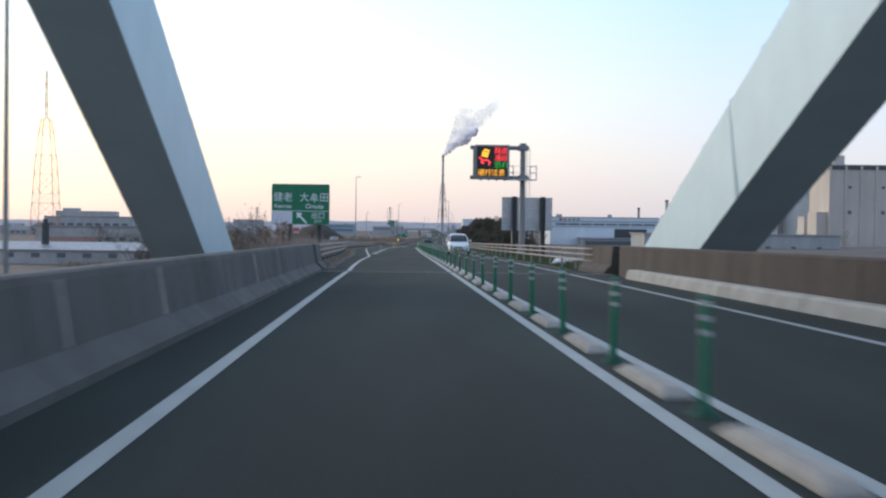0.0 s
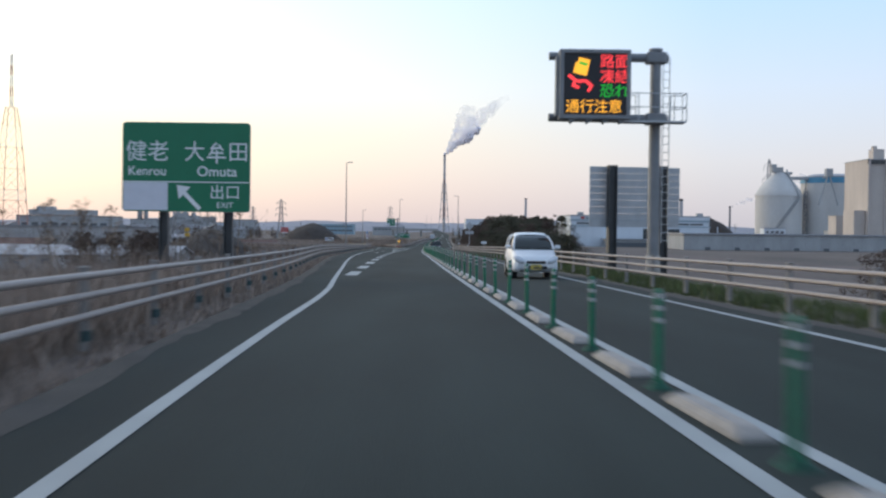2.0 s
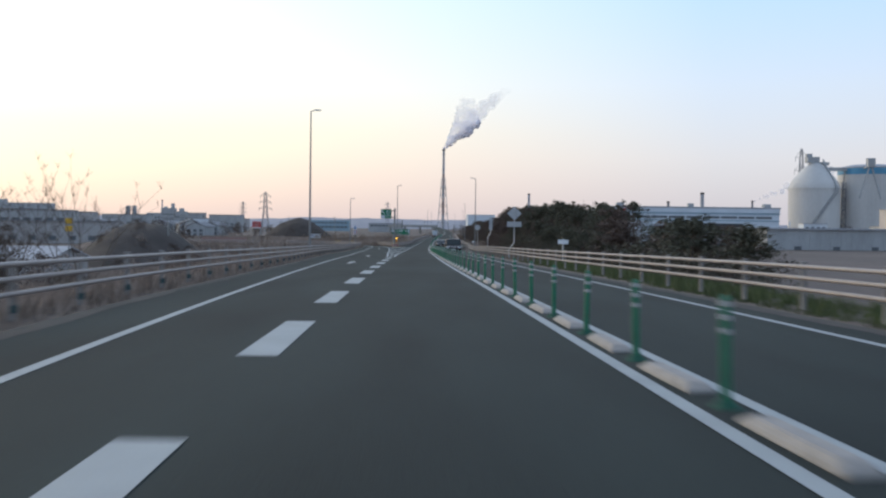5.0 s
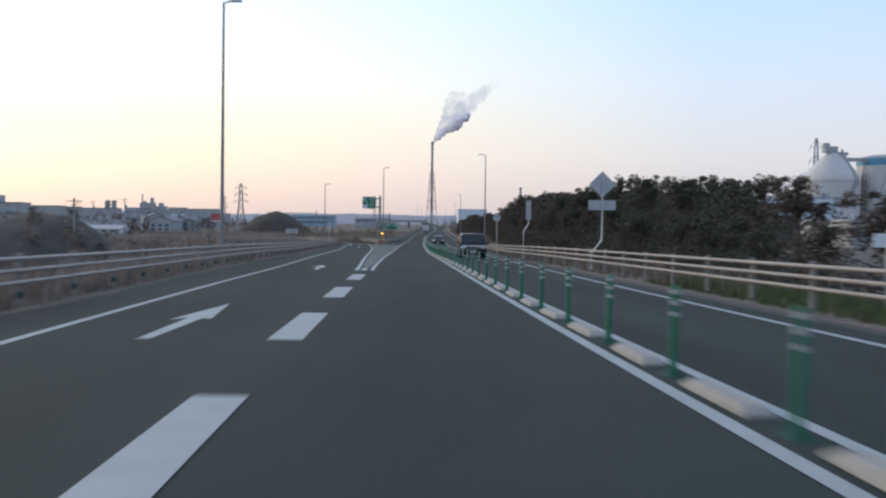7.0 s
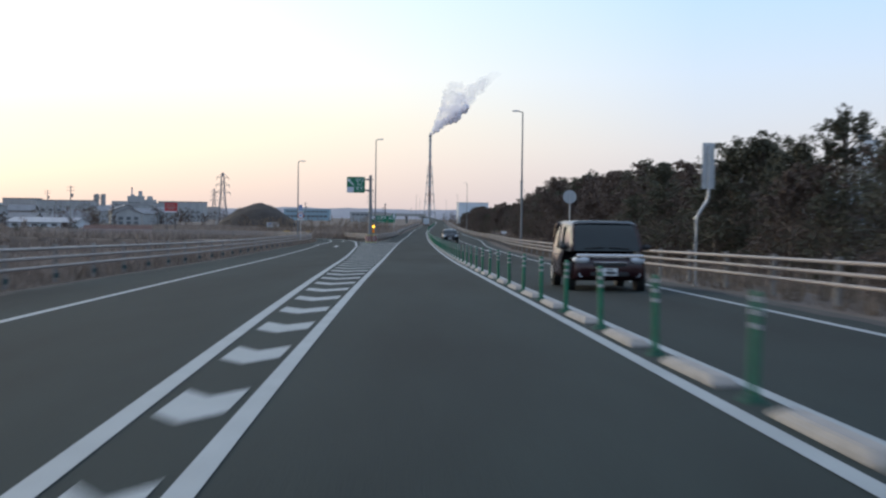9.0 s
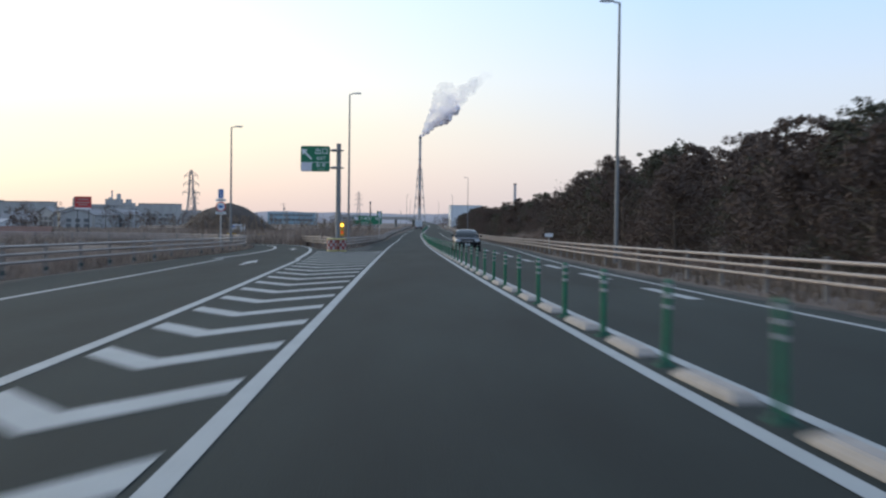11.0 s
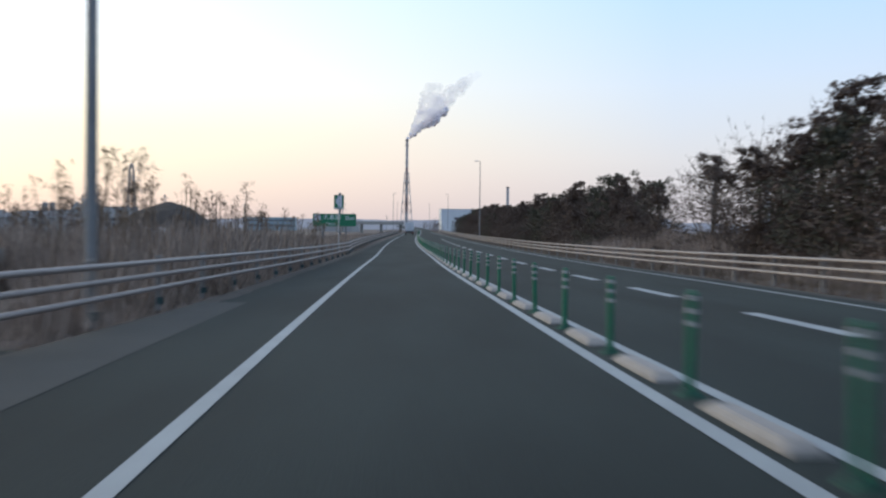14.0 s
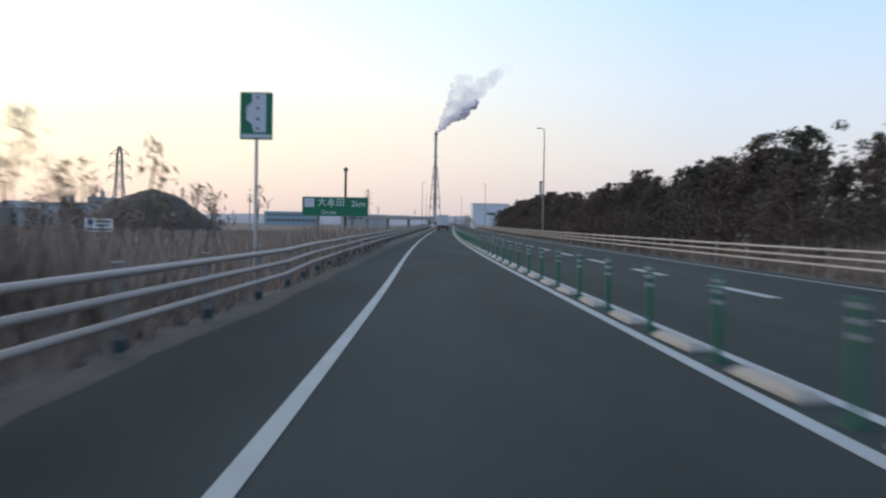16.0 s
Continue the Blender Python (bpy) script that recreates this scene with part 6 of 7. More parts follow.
# town on the left
sr = gable("silver_shed", -92, 236, 0, 46, 15, -2.6, 3.1, 4.4, "wall_house", "roof_silver", "low shed with a pale sheet-metal roof below the embankment", 8, category="shed")
bm = bmesh.new()
tube(bm, (11, 3, 4), (11, 3, 8.4), 0.8, n=12)
tube(bm, (11, 3, 8.4), (11, 3, 9.2), 0.45, n=12)
part("roof_tank", bm, "steel_dark", sr)
gb = block("grey_works", -204, 600, 8, 44, 20, -2.5, 10.2, "wall_grey", "large grey works building with a stepped roof", "roof_dark", [(9, 4.2, 3.0, 1.4), (9, 8.6, 3.0, 1.2)])
bm = bmesh.new()
box(bm, (20, 10, 14.2), (30, 14, 2.6), 0.1)
box(bm, (12, 10, 16.2), (8, 8, 1.6), 0.1)
part("roof_step", bm, "wall_grey", gb)
block("long_block", -138, 398, 6, 52, 12, -2.5, 5.2, "wall_house", "long low dull plaster block with a row of windows", "roof_dark", [(10, 3.4, 1.8, 1.1)])
gable("red_roof_shed", -112, 330, 10, 14, 9, -2.0, 2.6, 4.0, "wall_house", "rust", "low shed with a faded red roof", 5, category="shed")
gable("silver_shed", -88, 283, 5, 15, 10, -2.6, 2.0, 3.4, "wall_house", "roof_silver", "low shed with a pale sheet-metal roof", 6, category="shed")
gable("silver_shed", -118, 520, -5, 18, 12, -0.8, 2.0, 3.0, "wall_white", "roof_silver", "low shed with a pale sheet-metal roof", 6, category="shed")
gable("red_roof_shed", -63, 402, 12, 10, 5, -0.8, 1.3, 2.2, "wall_house", "rust", "low open shed with a rusty red roof", 0, category="shed")
wk = thing("factory", (-372, 1575, -1), "grey factory with stacked blocks and a spire of plant", "factory")
for x, w, h in ((0, 18, 20), (18, 16, 26), (34, 14, 22), (48, 12, 15)):
    bm = bmesh.new()
    box(bm, (x + w / 2, 8, h / 2), (w, 16, h))
    part("wing", bm, "wall_grey", wk)
    panes(wk, x + 1, x + w - 1, 4, h * 0.7, 2.0, 1.6)
    panes(wk, x + 1, x + w - 1, 4, h * 0.4, 2.0, 1.6)
for x, za, zb, ra in ((31, 26, 32, 2.6), (22, 26, 28, 2.6), (42, 22, 26, 3.6)):
    bm = bmesh.new()
    tube(bm, (x, 8, za), (x, 8, zb), ra, ra * 0.85, 8)
    part("roof_tank", bm, "wall_grey", wk)
ap = block("apartment_block", -358, 1748, 4, 24, 12, -1, 21.5, "wall_house", "grey apartment block with rows of windows", "roof_dark", [(6, 3.5 + 3.4 * k, 2.0, 1.5) for k in range(5)])
tf = thing("plant_frame", (-500, 1985, -1), "open steel plant frame with two tall vessels", "factory")
lattice(tf, [(0, 7), (12, 6.8), (24, 6.5), (33, 6.2)], 0.7, 0.4, ["lattice"])
for x in (-4, 6):
    bm = bmesh.new()
    tube(bm, (x, 0, 0), (x, 0, 35), 3.4, n=14)
    part("vessel", bm, "wall_grey", tf)
gl = block("blue_hall", -152, 1400, 0, 46, 20, -1, 11.5, "wall_blue", "long blue-green factory hall", "wall_white", [(10, 5, 3.6, 2.0), (10, 9.6, 3.6, 1.2)])
block("low_works", -78, 1290, 0, 34, 18, -1, 8.5, "wall_grey", "low grey works hall", "roof_silver", [(8, 7, 3.0, 1.6)])

rnd = random.Random(21)
variants = []
for i in range(5):
    w, d = rnd.uniform(8, 13), rnd.uniform(7, 9)
    e = (5.4, 5.6, 3.0, 5.2, 3.2)[i]
    variants.append(gable("house", -160 - 17 * i, 640 + 24 * i, rnd.uniform(-30, 30), w, d, -0.9, e, e + 1.9, ("wall_house", "wall_grey", "wall_house", "wall_grey", "wall_house")[i], "roof_dark",
                          "two-storey house with a dark tiled gable roof" if e > 4 else "single-storey house with a dark tiled gable roof", 3, i % 2 == 0, "town houses"))
for k in range(84):
    y = rnd.uniform(590, 1050)
    x = -rnd.uniform(0.15, 0.42) * (y - 150) - 40
    if y < 720 and x > -92 or math.hypot(x + 185, y - 605) < 40:
        continue
    s = rnd.uniform(0.75, 1.1)
    copy_thing(variants[k % 5], pose(x, y, -0.9, 0, 0, rnd.uniform(-40, 40)) @ Matrix.Diagonal((s, s, s, 1)))
for k in range(9):
    y = rnd.uniform(800, 1500)
    block("flat_block", -rnd.uniform(0.17, 0.4) * y, y, rnd.uniform(-15, 15), rnd.uniform(14, 30), 11, -1, rnd.uniform(7, 15), rnd.choice(("wall_grey", "wall_house", "wall_white")), "plain flat-roofed town block with rows of windows", "roof_dark", [(6, 3.6, 1.8, 1.4), (6, 6.4, 1.8, 1.0)], group="town blocks")


# red billboard, white board, orange beacon post, poles
def posts(parent, xs, z1, r, material="steel_dark"):
    for x in xs:
        bm = bmesh.new()
        tube(bm, (x, 0.06, 0), (x, 0.06, z1), r, n=8)
        part("post", bm, material, parent)


g0 = ground_z(-52.4, 417)
rb = thing("red_billboard", (-52.4, 417, g0), "faded red billboard with a white strip on two thin posts", "billboard")
H = 5.55 - g0
posts(rb, (-0.75, 0.75), H - 0.1, 0.06)
bm = bmesh.new()
box(bm, (0, 0, H - 0.85), (2.2, 0.08, 1.7), 0.01)
pn = part("panel", bm, "red", rb)
bm = bmesh.new()
box(bm, (0, -0.045, H - 1.6), (2.1, 0.02, 0.22))
part("white_strip", bm, "sign_white", pn)
for z, w in ((0.4, 1.5), (0.8, 1.8), (1.1, 1.2)):
    bm = bmesh.new()
    box(bm, (0, -0.045, H - z), (w, 0.02, 0.14))
    part("writing_bar", bm, "stack_red", pn)

g0 = ground_z(-49.8, 534.8)
wb = thing("white_board", (-49.8, 534.8, g0), "white notice board with blue-green bars on short posts", "sign board")
posts(wb, (-1.5, 1.5), 1.73 - g0, 0.07)
bm = bmesh.new()
box(bm, (0, 0, 1.73 - g0 - 0.8), (3.5, 0.08, 1.6), 0.01)
pn = part("panel", bm, "sign_white", wb)
for x, z, w, h, m in ((-1.0, -0.5, 0.7, 0.5, "blue"), (0.5, -0.4, 1.8, 0.22, "steel_dark"), (0.4, -0.85, 1.6, 0.2, "steel_dark"), (0, -1.35, 3.2, 0.2, "teal")):
    bm = bmesh.new()
    box(bm, (x, -0.045, 1.73 - g0 + z), (w, 0.02, h))
    part("writing_bar", bm, m, pn)

g0 = ground_z(-43.8, 237)
ob_ = thing("orange_marker", (-43.8, 237, g0), "orange twin-box marker on a grey post beyond the rail", "marker post")
posts(ob_, (0,), 5.1 - g0, 0.07, "steel_grey")
for z in (4.75, 3.95):
    bm = bmesh.new()
    box(bm, (0, 0, z - g0), (0.75, 0.3, 0.62), 0.05)
    part("lamp_box", bm, "yellow", ob_)

for x, y, h in ((-48, 300, 9), (-86, 470, 10), (-120, 560, 11), (-60, 720, 10), (-98, 830, 11), (-170, 520, 10), (-36, 980, 11), (-20, 1150, 12), (108, 560, 11), (96, 480, 10), (150, 660, 11)):
    g0 = ground_z(x, y)
    up = thing("utility_pole", (x, y, g0), "grey concrete utility pole with cross arms and a transformer", "utility pole", "utility poles")
    bm = bmesh.new()
    tube(bm, (0, 0, 0), (0, 0, h), 0.17, 0.1, 8)
    part("pole", bm, "concrete", up)
    for z in (h - 0.4, h - 1.1):
        bm = bmesh.new()
        box(bm, (0, -0.12, z), (1.9, 0.09, 0.09))
        part("cross_arm", bm, "steel_grey", up)
    bm = bmesh.new()
    tube(bm, (0.35, 0, h - 2.6), (0.35, 0, h - 1.8), 0.24, n=10)
    part("transformer", bm, "steel_grey", up)

# low yellow barrier boards behind the ramp
for k in range(3):
    t = thing("yellow_barrier", (-29.5 + 3.4 * k, 396 + 1.5 * k, ground_z(-29.5 + 3.4 * k, 396 + 1.5 * k)), "low yellow barrier board on two short legs", "barrier", "ramp barriers")
    bm = bmesh.new()
    box(bm, (0, 0, 0.85), (1.1, 0.05, 0.3), 0.01)
    part("panel", bm, "yellow", t)
    posts(t, (-0.45, 0.45), 0.95, 0.03, "steel_grey")

# hills at the horizon, with the distance haze mixed into their colour
bm = bmesh.new()
rows = []
for i in range(3):
    row = []
    for k in range(140):
        x = -2600 + 5200 * k / 139
        h = (25 + 34 * max(0, noise.noise(Vector((x * 0.0011, 7.3, 0)))) + 26 * max(0, noise.noise(Vector((x * 0.0032, 2.3, 0)))) + 6 * noise.noise(Vector((x * 0.012, 9, 0)))) * (1 if x < 900 else 0.7)
        row.append(bm.verts.new((x, 4300 + 250 * (i - 1), -12 if i != 1 else max(4, h))))
    rows.append(row)
for a, b in zip(rows, rows[1:]):
    for k in range(139):
        bm.faces.new((a[k], a[k + 1], b[k + 1], b[k]))
tagged(finish("far_hills", bm, "hill", smooth=True), "low hills along the horizon, coloured pale blue-grey for distance haze", "hill", kind="structure")


# ---- plants ----
def soup(name, verts, faces, material, parent=None, label=""):
    me = bpy.data.meshes.new(name)
    me.from_pydata(verts, [], faces)
    me.materials.append(M[material])
    ob = new(name, me)
    if parent is not None:
        ob.parent = parent
    if label:
        ob["label"] = label
    return ob


def leaf_cards(rng, centres, radii, per, size):
    """Small leaf blades strewn through clumps."""
    n = len(centres) * per
    c = np.repeat(np.asarray(centres), per, axis=0)
    r = np.repeat(np.asarray(radii), per)[:, None]
    d = rng.normal(size=(n, 3))
    d /= np.linalg.norm(d, axis=1)[:, None]
    p = c + d * r * rng.uniform(0.25, 1.0, (n, 1)) ** 0.5 * np.array([1, 1, 0.85])
    u = rng.normal(size=(n, 3))
    u /= np.linalg.norm(u, axis=1)[:, None]
    v = np.cross(u, d + 0.4 * rng.normal(size=(n, 3)))
    v /= np.linalg.norm(v, axis=1)[:, None] + 1e-9
    s = size * rng.uniform(0.6, 1.4, (n, 1))
    q = np.stack([p - u * s, p + v * s * 0.8, p + u * s], axis=1)
    return q.reshape(-1, 3).tolist(), [(3 * k, 3 * k + 1, 3 * k + 2) for k in range(n)]


def branch(bm, p, d, L, r, depth, r_, tips, up=0.25, forks=3):
    q = p
    for k in range(3):
        e = (d + Vector((r_.gauss(0, 0.13), r_.gauss(0, 0.13), r_.gauss(0, 0.08) + up * 0.3))).normalized()
        nq = q + e * L / 3
        tube(bm, q, nq, r * (1 - 0.2 * k), r * (1 - 0.2 * (k + 1)), 5 if r > 0.05 else 3, cap=False)
        q, d = nq, e
        if depth and k:
            for _ in range(forks - 1):
                s = Vector((r_.gauss(0, 1), r_.gauss(0, 1), r_.gauss(0.25, 0.5))).normalized()
                branch(bm, q, (d * 0.75 + s * 0.75).normalized(), L * r_.uniform(0.45, 0.7), r * 0.45, depth - 1, r_, tips, up, forks)
    tips.append(q)


def evergreen(seed, h, lab, material, wide=0.34, gaps=0.0):
    rng, r_ = np.random.default_rng(seed), random.Random(seed)
    t = thing("tree", (0, 0, 0), lab, "tree", "roadside trees")
    bm, tips = bmesh.new(), []
    top = Vector((r_.uniform(-0.3, 0.3), r_.uniform(-0.3, 0.3), h * 0.93))
    tube(bm, (0, 0, -0.3), top * 0.5, 0.02 * h, 0.013 * h, 8, cap=False)
    tube(bm, top * 0.5, top, 0.013 * h, 0.003 * h, 6, cap=False)
    centres, radii = [], []
    n = 58
    for k in range(n):
        f = 0.12 + 0.86 * (k + 0.5) / n
        a = k * 2.4 + r_.uniform(-0.5, 0.5)
        prof = math.sin(math.pi * min(1, (f * 0.92 + 0.10))) ** 0.6
        reach = h * wide * prof * r_.uniform(0.35, 1.1)
        c = top * f + Vector((math.cos(a) * reach, math.sin(a) * reach, r_.uniform(-0.03, 0.05) * h))
        tube(bm, top * max(0.05, f - 0.1), c, 0.005 * h, 0.002 * h, 4, cap=False)
        if r_.random() < gaps:
            continue
        centres.append(c)
        radii.append(h * r_.uniform(0.055, 0.115) * (0.6 + 0.5 * prof))
    for k in range(9):
        centres.append(top + Vector((r_.gauss(0, 0.07) * h, r_.gauss(0, 0.07) * h, r_.uniform(-0.10, 0.07) * h)))
        radii.append(h * r_.uniform(0.025, 0.06))
    for k in range(13):
        a, f = k * 2.4 + r_.uniform(-0.6, 0.6), r_.uniform(0.68, 0.95)
        reach = h * wide * r_.uniform(0.0, 0.62) * (1.35 - f)
        root = top * f + Vector((math.cos(a) * reach, math.sin(a) * reach, 0))
        rise = h * r_.uniform(0.05, 0.13)
        tube(bm, top * (f - 0.12), root, 0.004 * h, 0.0025 * h, 3, cap=False)
        tube(bm, root, root + Vector((0, 0, rise)), 0.0025 * h, 0.001 * h, 3, cap=False)
        for u in (0.35, 0.65, 0.95):
            centres.append(root + Vector((r_.gauss(0, 0.012) * h, r_.gauss(0, 0.012) * h, rise * u)))
            radii.append(h * r_.uniform(0.014, 0.032) * (1.25 - 0.6 * u))
    part("trunk", bm, "bark", t)
    v, f = leaf_cards(rng, [tuple(c) for c in centres], radii, 54, 0.0128 * h)
    soup("crown", v, f, material, t)
    return t


def bare_tree(seed, h, lab):
    r_ = random.Random(seed)
    t = thing("bare_tree", (0, 0, 0), lab, "tree", "bare trees")
    bm, tips = bmesh.new(), []
    for k in range(4):
        a = k * 1.7 + r_.uniform(-0.4, 0.4)
        branch(bm, Vector((0, 0, 0)), Vector((0.42 * math.cos(a), 0.42 * math.sin(a), 1)).normalized(), h * r_.uniform(0.7, 0.9), 0.012 * h, 2, r_, tips, 0.35, 3)
    part("trunk", bm, "bark", t)
    bm = bmesh.new()
    for p in tips:
        for _ in range(4):
            d = Vector((r_.gauss(0, 0.6), r_.gauss(0, 0.6), 1.0 + r_.gauss(0, 0.4))).normalized()
            tube(bm, p - d * 0.05, p + d * h * r_.uniform(0.05, 0.11), 0.016, 0.008, 3, cap=False)
    part("crown", bm, "twig", t)
    return t


def shrub(seed, h, lab, material):
    rng, r_ = np.random.default_rng(seed), random.Random(seed)
    t = thing("shrub", (0, 0, 0), lab, "shrub", "roadside shrubs")
    bm = bmesh.new()
    centres, radii = [], []
    for k in range(20):
        a, f = k * 2.4, r_.uniform(0.1, 0.9)
        reach = h * 0.55 * r_.uniform(0.2, 1.0) * (1.1 - 0.6 * f)
        c = Vector((math.cos(a) * reach, math.sin(a) * reach, f * h))
        tube(bm, (0, 0, -0.2), c, 0.03, 0.012, 4, cap=False)
        centres.append(tuple(c))
        radii.append(h * r_.uniform(0.12, 0.24))
    part("stem", bm, "bark", t)
    v, f = leaf_cards(rng, centres, radii, 72, 0.026 * h)
    soup("foliage", v, f, material, t)
    return t


ever = [evergreen(1, 8.0, "dark green evergreen tree with a dense uneven crown", "leaf", 0.30),
        evergreen(2, 8.0, "tall dark evergreen tree with a ragged crown", "leaf", 0.25, 0.1),
        evergreen(3, 8.0, "dull brown-green winter tree with a dense crown", "leaf_dull", 0.33, 0.1),
        evergreen(5, 8.0, "dark olive evergreen tree with gaps in its crown", "leaf", 0.36, 0.22)]
bares = [bare_tree(11, 8.0, "leafless brown tree with fine upright twigs"), bare_tree(12, 8.0, "leafless grey-brown tree with many thin limbs")]
shrubs = [shrub(21, 3.0, "dark dense roadside shrub", "leaf"), shrub(22, 3.0, "dull brown winter shrub", "leaf_dull"), shrub(23, 3.0, "dry brown twiggy shrub", "brush")]
placed = defaultdict(int)


def plant(kinds, k, x, y, h, base, rnd, sink=0.1, wide=1.0):
    ob = kinds[k]
    s = h / base
    m = pose(x, y, ground_z(x, y) - sink, rnd.uniform(-3, 3), rnd.uniform(-3, 3), rnd.uniform(0, 360)) @ Matrix.Diagonal((s * wide * rnd.uniform(0.85, 1.15), s * wide * rnd.uniform(0.85, 1.15), s, 1))
    if placed[ob.name] == 0:
        ob.matrix_world = m
    else:
        copy_thing(ob, m @ Matrix.Diagonal((1 / ob.scale.x, 1 / ob.scale.y, 1 / ob.scale.z, 1)))
    placed[ob.name] += 1


TREE_TOP = curve([(195, 5.4), (215, 6.8), (240, 7.8), (262, 8.3), (300, 8.0), (320, 8.2), (340, 8.9), (378, 9.6), (390, 9.4), (400, 8.8), (411, 8.4), (415, 5.0), (418, 3.2), (429, 3.2), (433, 6.2), (437, 7.3), (443, 7.0), (449, 5.4), (457, 7.6), (468, 8.4), (478, 7.0), (490, 7.4), (510, 7.3), (560, 7.5), (600, 7.9), (700, 8.5)])
rnd = random.Random(77)
y = 196.0
while y < 700:
    edge = ROAD_X(y) + RAIL_RIGHT(min(y, 640))
    top = TREE_TOP(y)
    for off, f in ((7.0, 0.72), (10.0, 0.96), (13.5, 1.0), (18.0, 1.04)):
        if off > 17 and (y > 420 or int(y) % 2) or y > 560 and off > 13 or off > 9 + max(0.0, (y - 205) * 0.16):
            continue
        x = edge + off + rnd.uniform(-1.8, 1.8)
        yy = y + rnd.uniform(-1.7, 1.7)
        h = (top * f * rnd.choice((rnd.uniform(0.80, 0.92), rnd.uniform(0.88, 0.98), rnd.uniform(0.94, 1.05)))) - ground_z(x, yy)
        if h < 1.5 or 414 < yy < 431 + 1.8 * max(0.0, off - 8):
            continue
        bare_zone = 393 < yy < 409
        if bare_zone and rnd.random() < 0.92 or rnd.random() < 0.03 and off > 12:
            plant(bares, rnd.randrange(2), x, yy, h * 0.6, 8.0, rnd)
        else:
            plant(ever, rnd.choices(range(4), (4, 3, 3, 4) if yy < 280 else (1, 1, 9, 1))[0], x, yy, h * (0.6 if bare_zone else 1.0), 8.0, rnd, wide=1.3)
    for off in (4.2, 6.0, 9.0):
        if rnd.random() < 0.66:
            x = edge + off + rnd.uniform(-0.8, 0.8)
            plant(shrubs, rnd.choices(range(3), (3, 4, 4))[0], x, y + rnd.uniform(-1.5, 1.5), rnd.uniform(1.2, 2.2) * (0.65 if off < 5 else 1.25), 3.0, rnd)
    y += 3.9 if y < 400 else 5.0
# single ones: below the bridge end, on the mound, by the left rail, far ahead
for k in range(9):
    y = 174 + 2.9 * k
    plant(ever, (0, 3, 2)[k % 3], ROAD_X(y) + RAIL_RIGHT(y) + 6.5 + 4.5 * rnd.random(), y, 4.9 + 0.02 * (y - 174) - ground_z(12, y), 8.0, rnd, wide=1.7)
for x, y, h in ((32, 137, 4.6), (35, 140, 4.2), (38, 139, 3.6)):
    plant(shrubs, rnd.randrange(2), x, y, h, 3.0, rnd)
for k in range(34):
    a = rnd.uniform(0, 6.28)
    r = math.sqrt(rnd.random())
    x, y = -53 + 11 * r * math.cos(a), 304 + 20 * r * math.sin(a)
    s = rnd.uniform(1.2, 2.3)
    z = -2.6 + 7.2 * (1 - r ** 1.6)
    o = shrubs[1 + k % 2]
    copy_thing(o, pose(x, y, z - 0.3, 0, 0, rnd.uniform(0, 360)) @ Matrix.Diagonal((s / 3 / o.scale.x, s / 3 / o.scale.y, s / 3 / o.scale.z, 1)))
for x, y, h in ((-22.5, 251, 3.6), (-25, 255, 3.9), (-28, 250, 3.4), (-24, 246, 3.0), (-31, 258, 3.6), (-33, 247, 3.2), (-36, 262, 3.5), (-40, 190, 4.5), (-34, 200, 4.4), (-30, 186, 3.8), (-36, 212, 4.0), (-44, 205, 4.4), (-28, 205, 3.5)):
    plant(shrubs, 1 + rnd.randrange(2), x, y, h, 3.0, rnd)
for k in range(56):
    y = rnd.uniform(48, 215)
    x = ROAD_X(y) + RAIL_LEFT(y) - rnd.uniform(3.0, 16.0)
    plant(shrubs, rnd.choices(range(3), (1, 2, 4))[0], x, y, min(3.2, max(0.7, (ROAD_Z(y) + rnd.uniform(0.0, 0.9) - ground_z(x, y)) * (1.0 if y < 76 or y > 178 else 0.45))), 3.0, rnd)
for x, y, h in ((-30, 196, 6.6), (-38, 204, 6.8), (-25, 150, 4.6)):
    plant(bares, rnd.randrange(2), x, y, h, 8.0, rnd)
woods = []
for k in range(56):
    y = rnd.uniform(430, 900)
    x = -rnd.uniform(0.12, 0.40) * (y - 150) - 34
    if math.hypot(x + 69, y - 641) > 20:
        woods.append((x, y, rnd.uniform(3, 6.5)))
for k in range(34):
    y = 449 + 4.4 * k + rnd.uniform(-1.5, 1.5)
    plant(shrubs, k % 3, ROAD_X(y) + RAIL_RIGHT(min(y, 640)) + rnd.uniform(9.5, 15), y, rnd.uniform(2.6, 4.6), 3.0, rnd)
for k in range(24):
    y = rnd.uniform(400, 560)
    x = -rnd.uniform(0.16, 0.42) * (y - 150) - 26
    plant(shrubs, rnd.randrange(3), x, y, rnd.uniform(1.6, 3.6), 3.0, rnd)
for k in range(24):
    y = rnd.uniform(720, 1150)
    woods.append((rnd.uniform(14, 40) if y < 1000 else rnd.uniform(4, 16), y, rnd.uniform(5, 9)))
for k in range(18):
    d = rnd.uniform(115, 235)
    x, y = -3.2 - rnd.uniform(0.285, 0.40) * d, 79 + d
    plant((ever, bares)[k % 2], (2, rnd.randrange(2))[k % 2], x, y, (6.2 if k % 2 else 7.4) * rnd.uniform(0.75, 1.0), 8.0, rnd, wide=1.5)
for k in range(150):
    y = rnd.uniform(560, 1050)
    x = -rnd.uniform(0.13, 0.42) * (y - 205)
    if math.hypot(x + 69, y - 641) > 24:
        woods.append((x, y, rnd.uniform(3.5, 8.0)))
for k in range(16):
    woods.append((rnd.uniform(100, 240), rnd.uniform(440, 620), rnd.uniform(4, 8)))


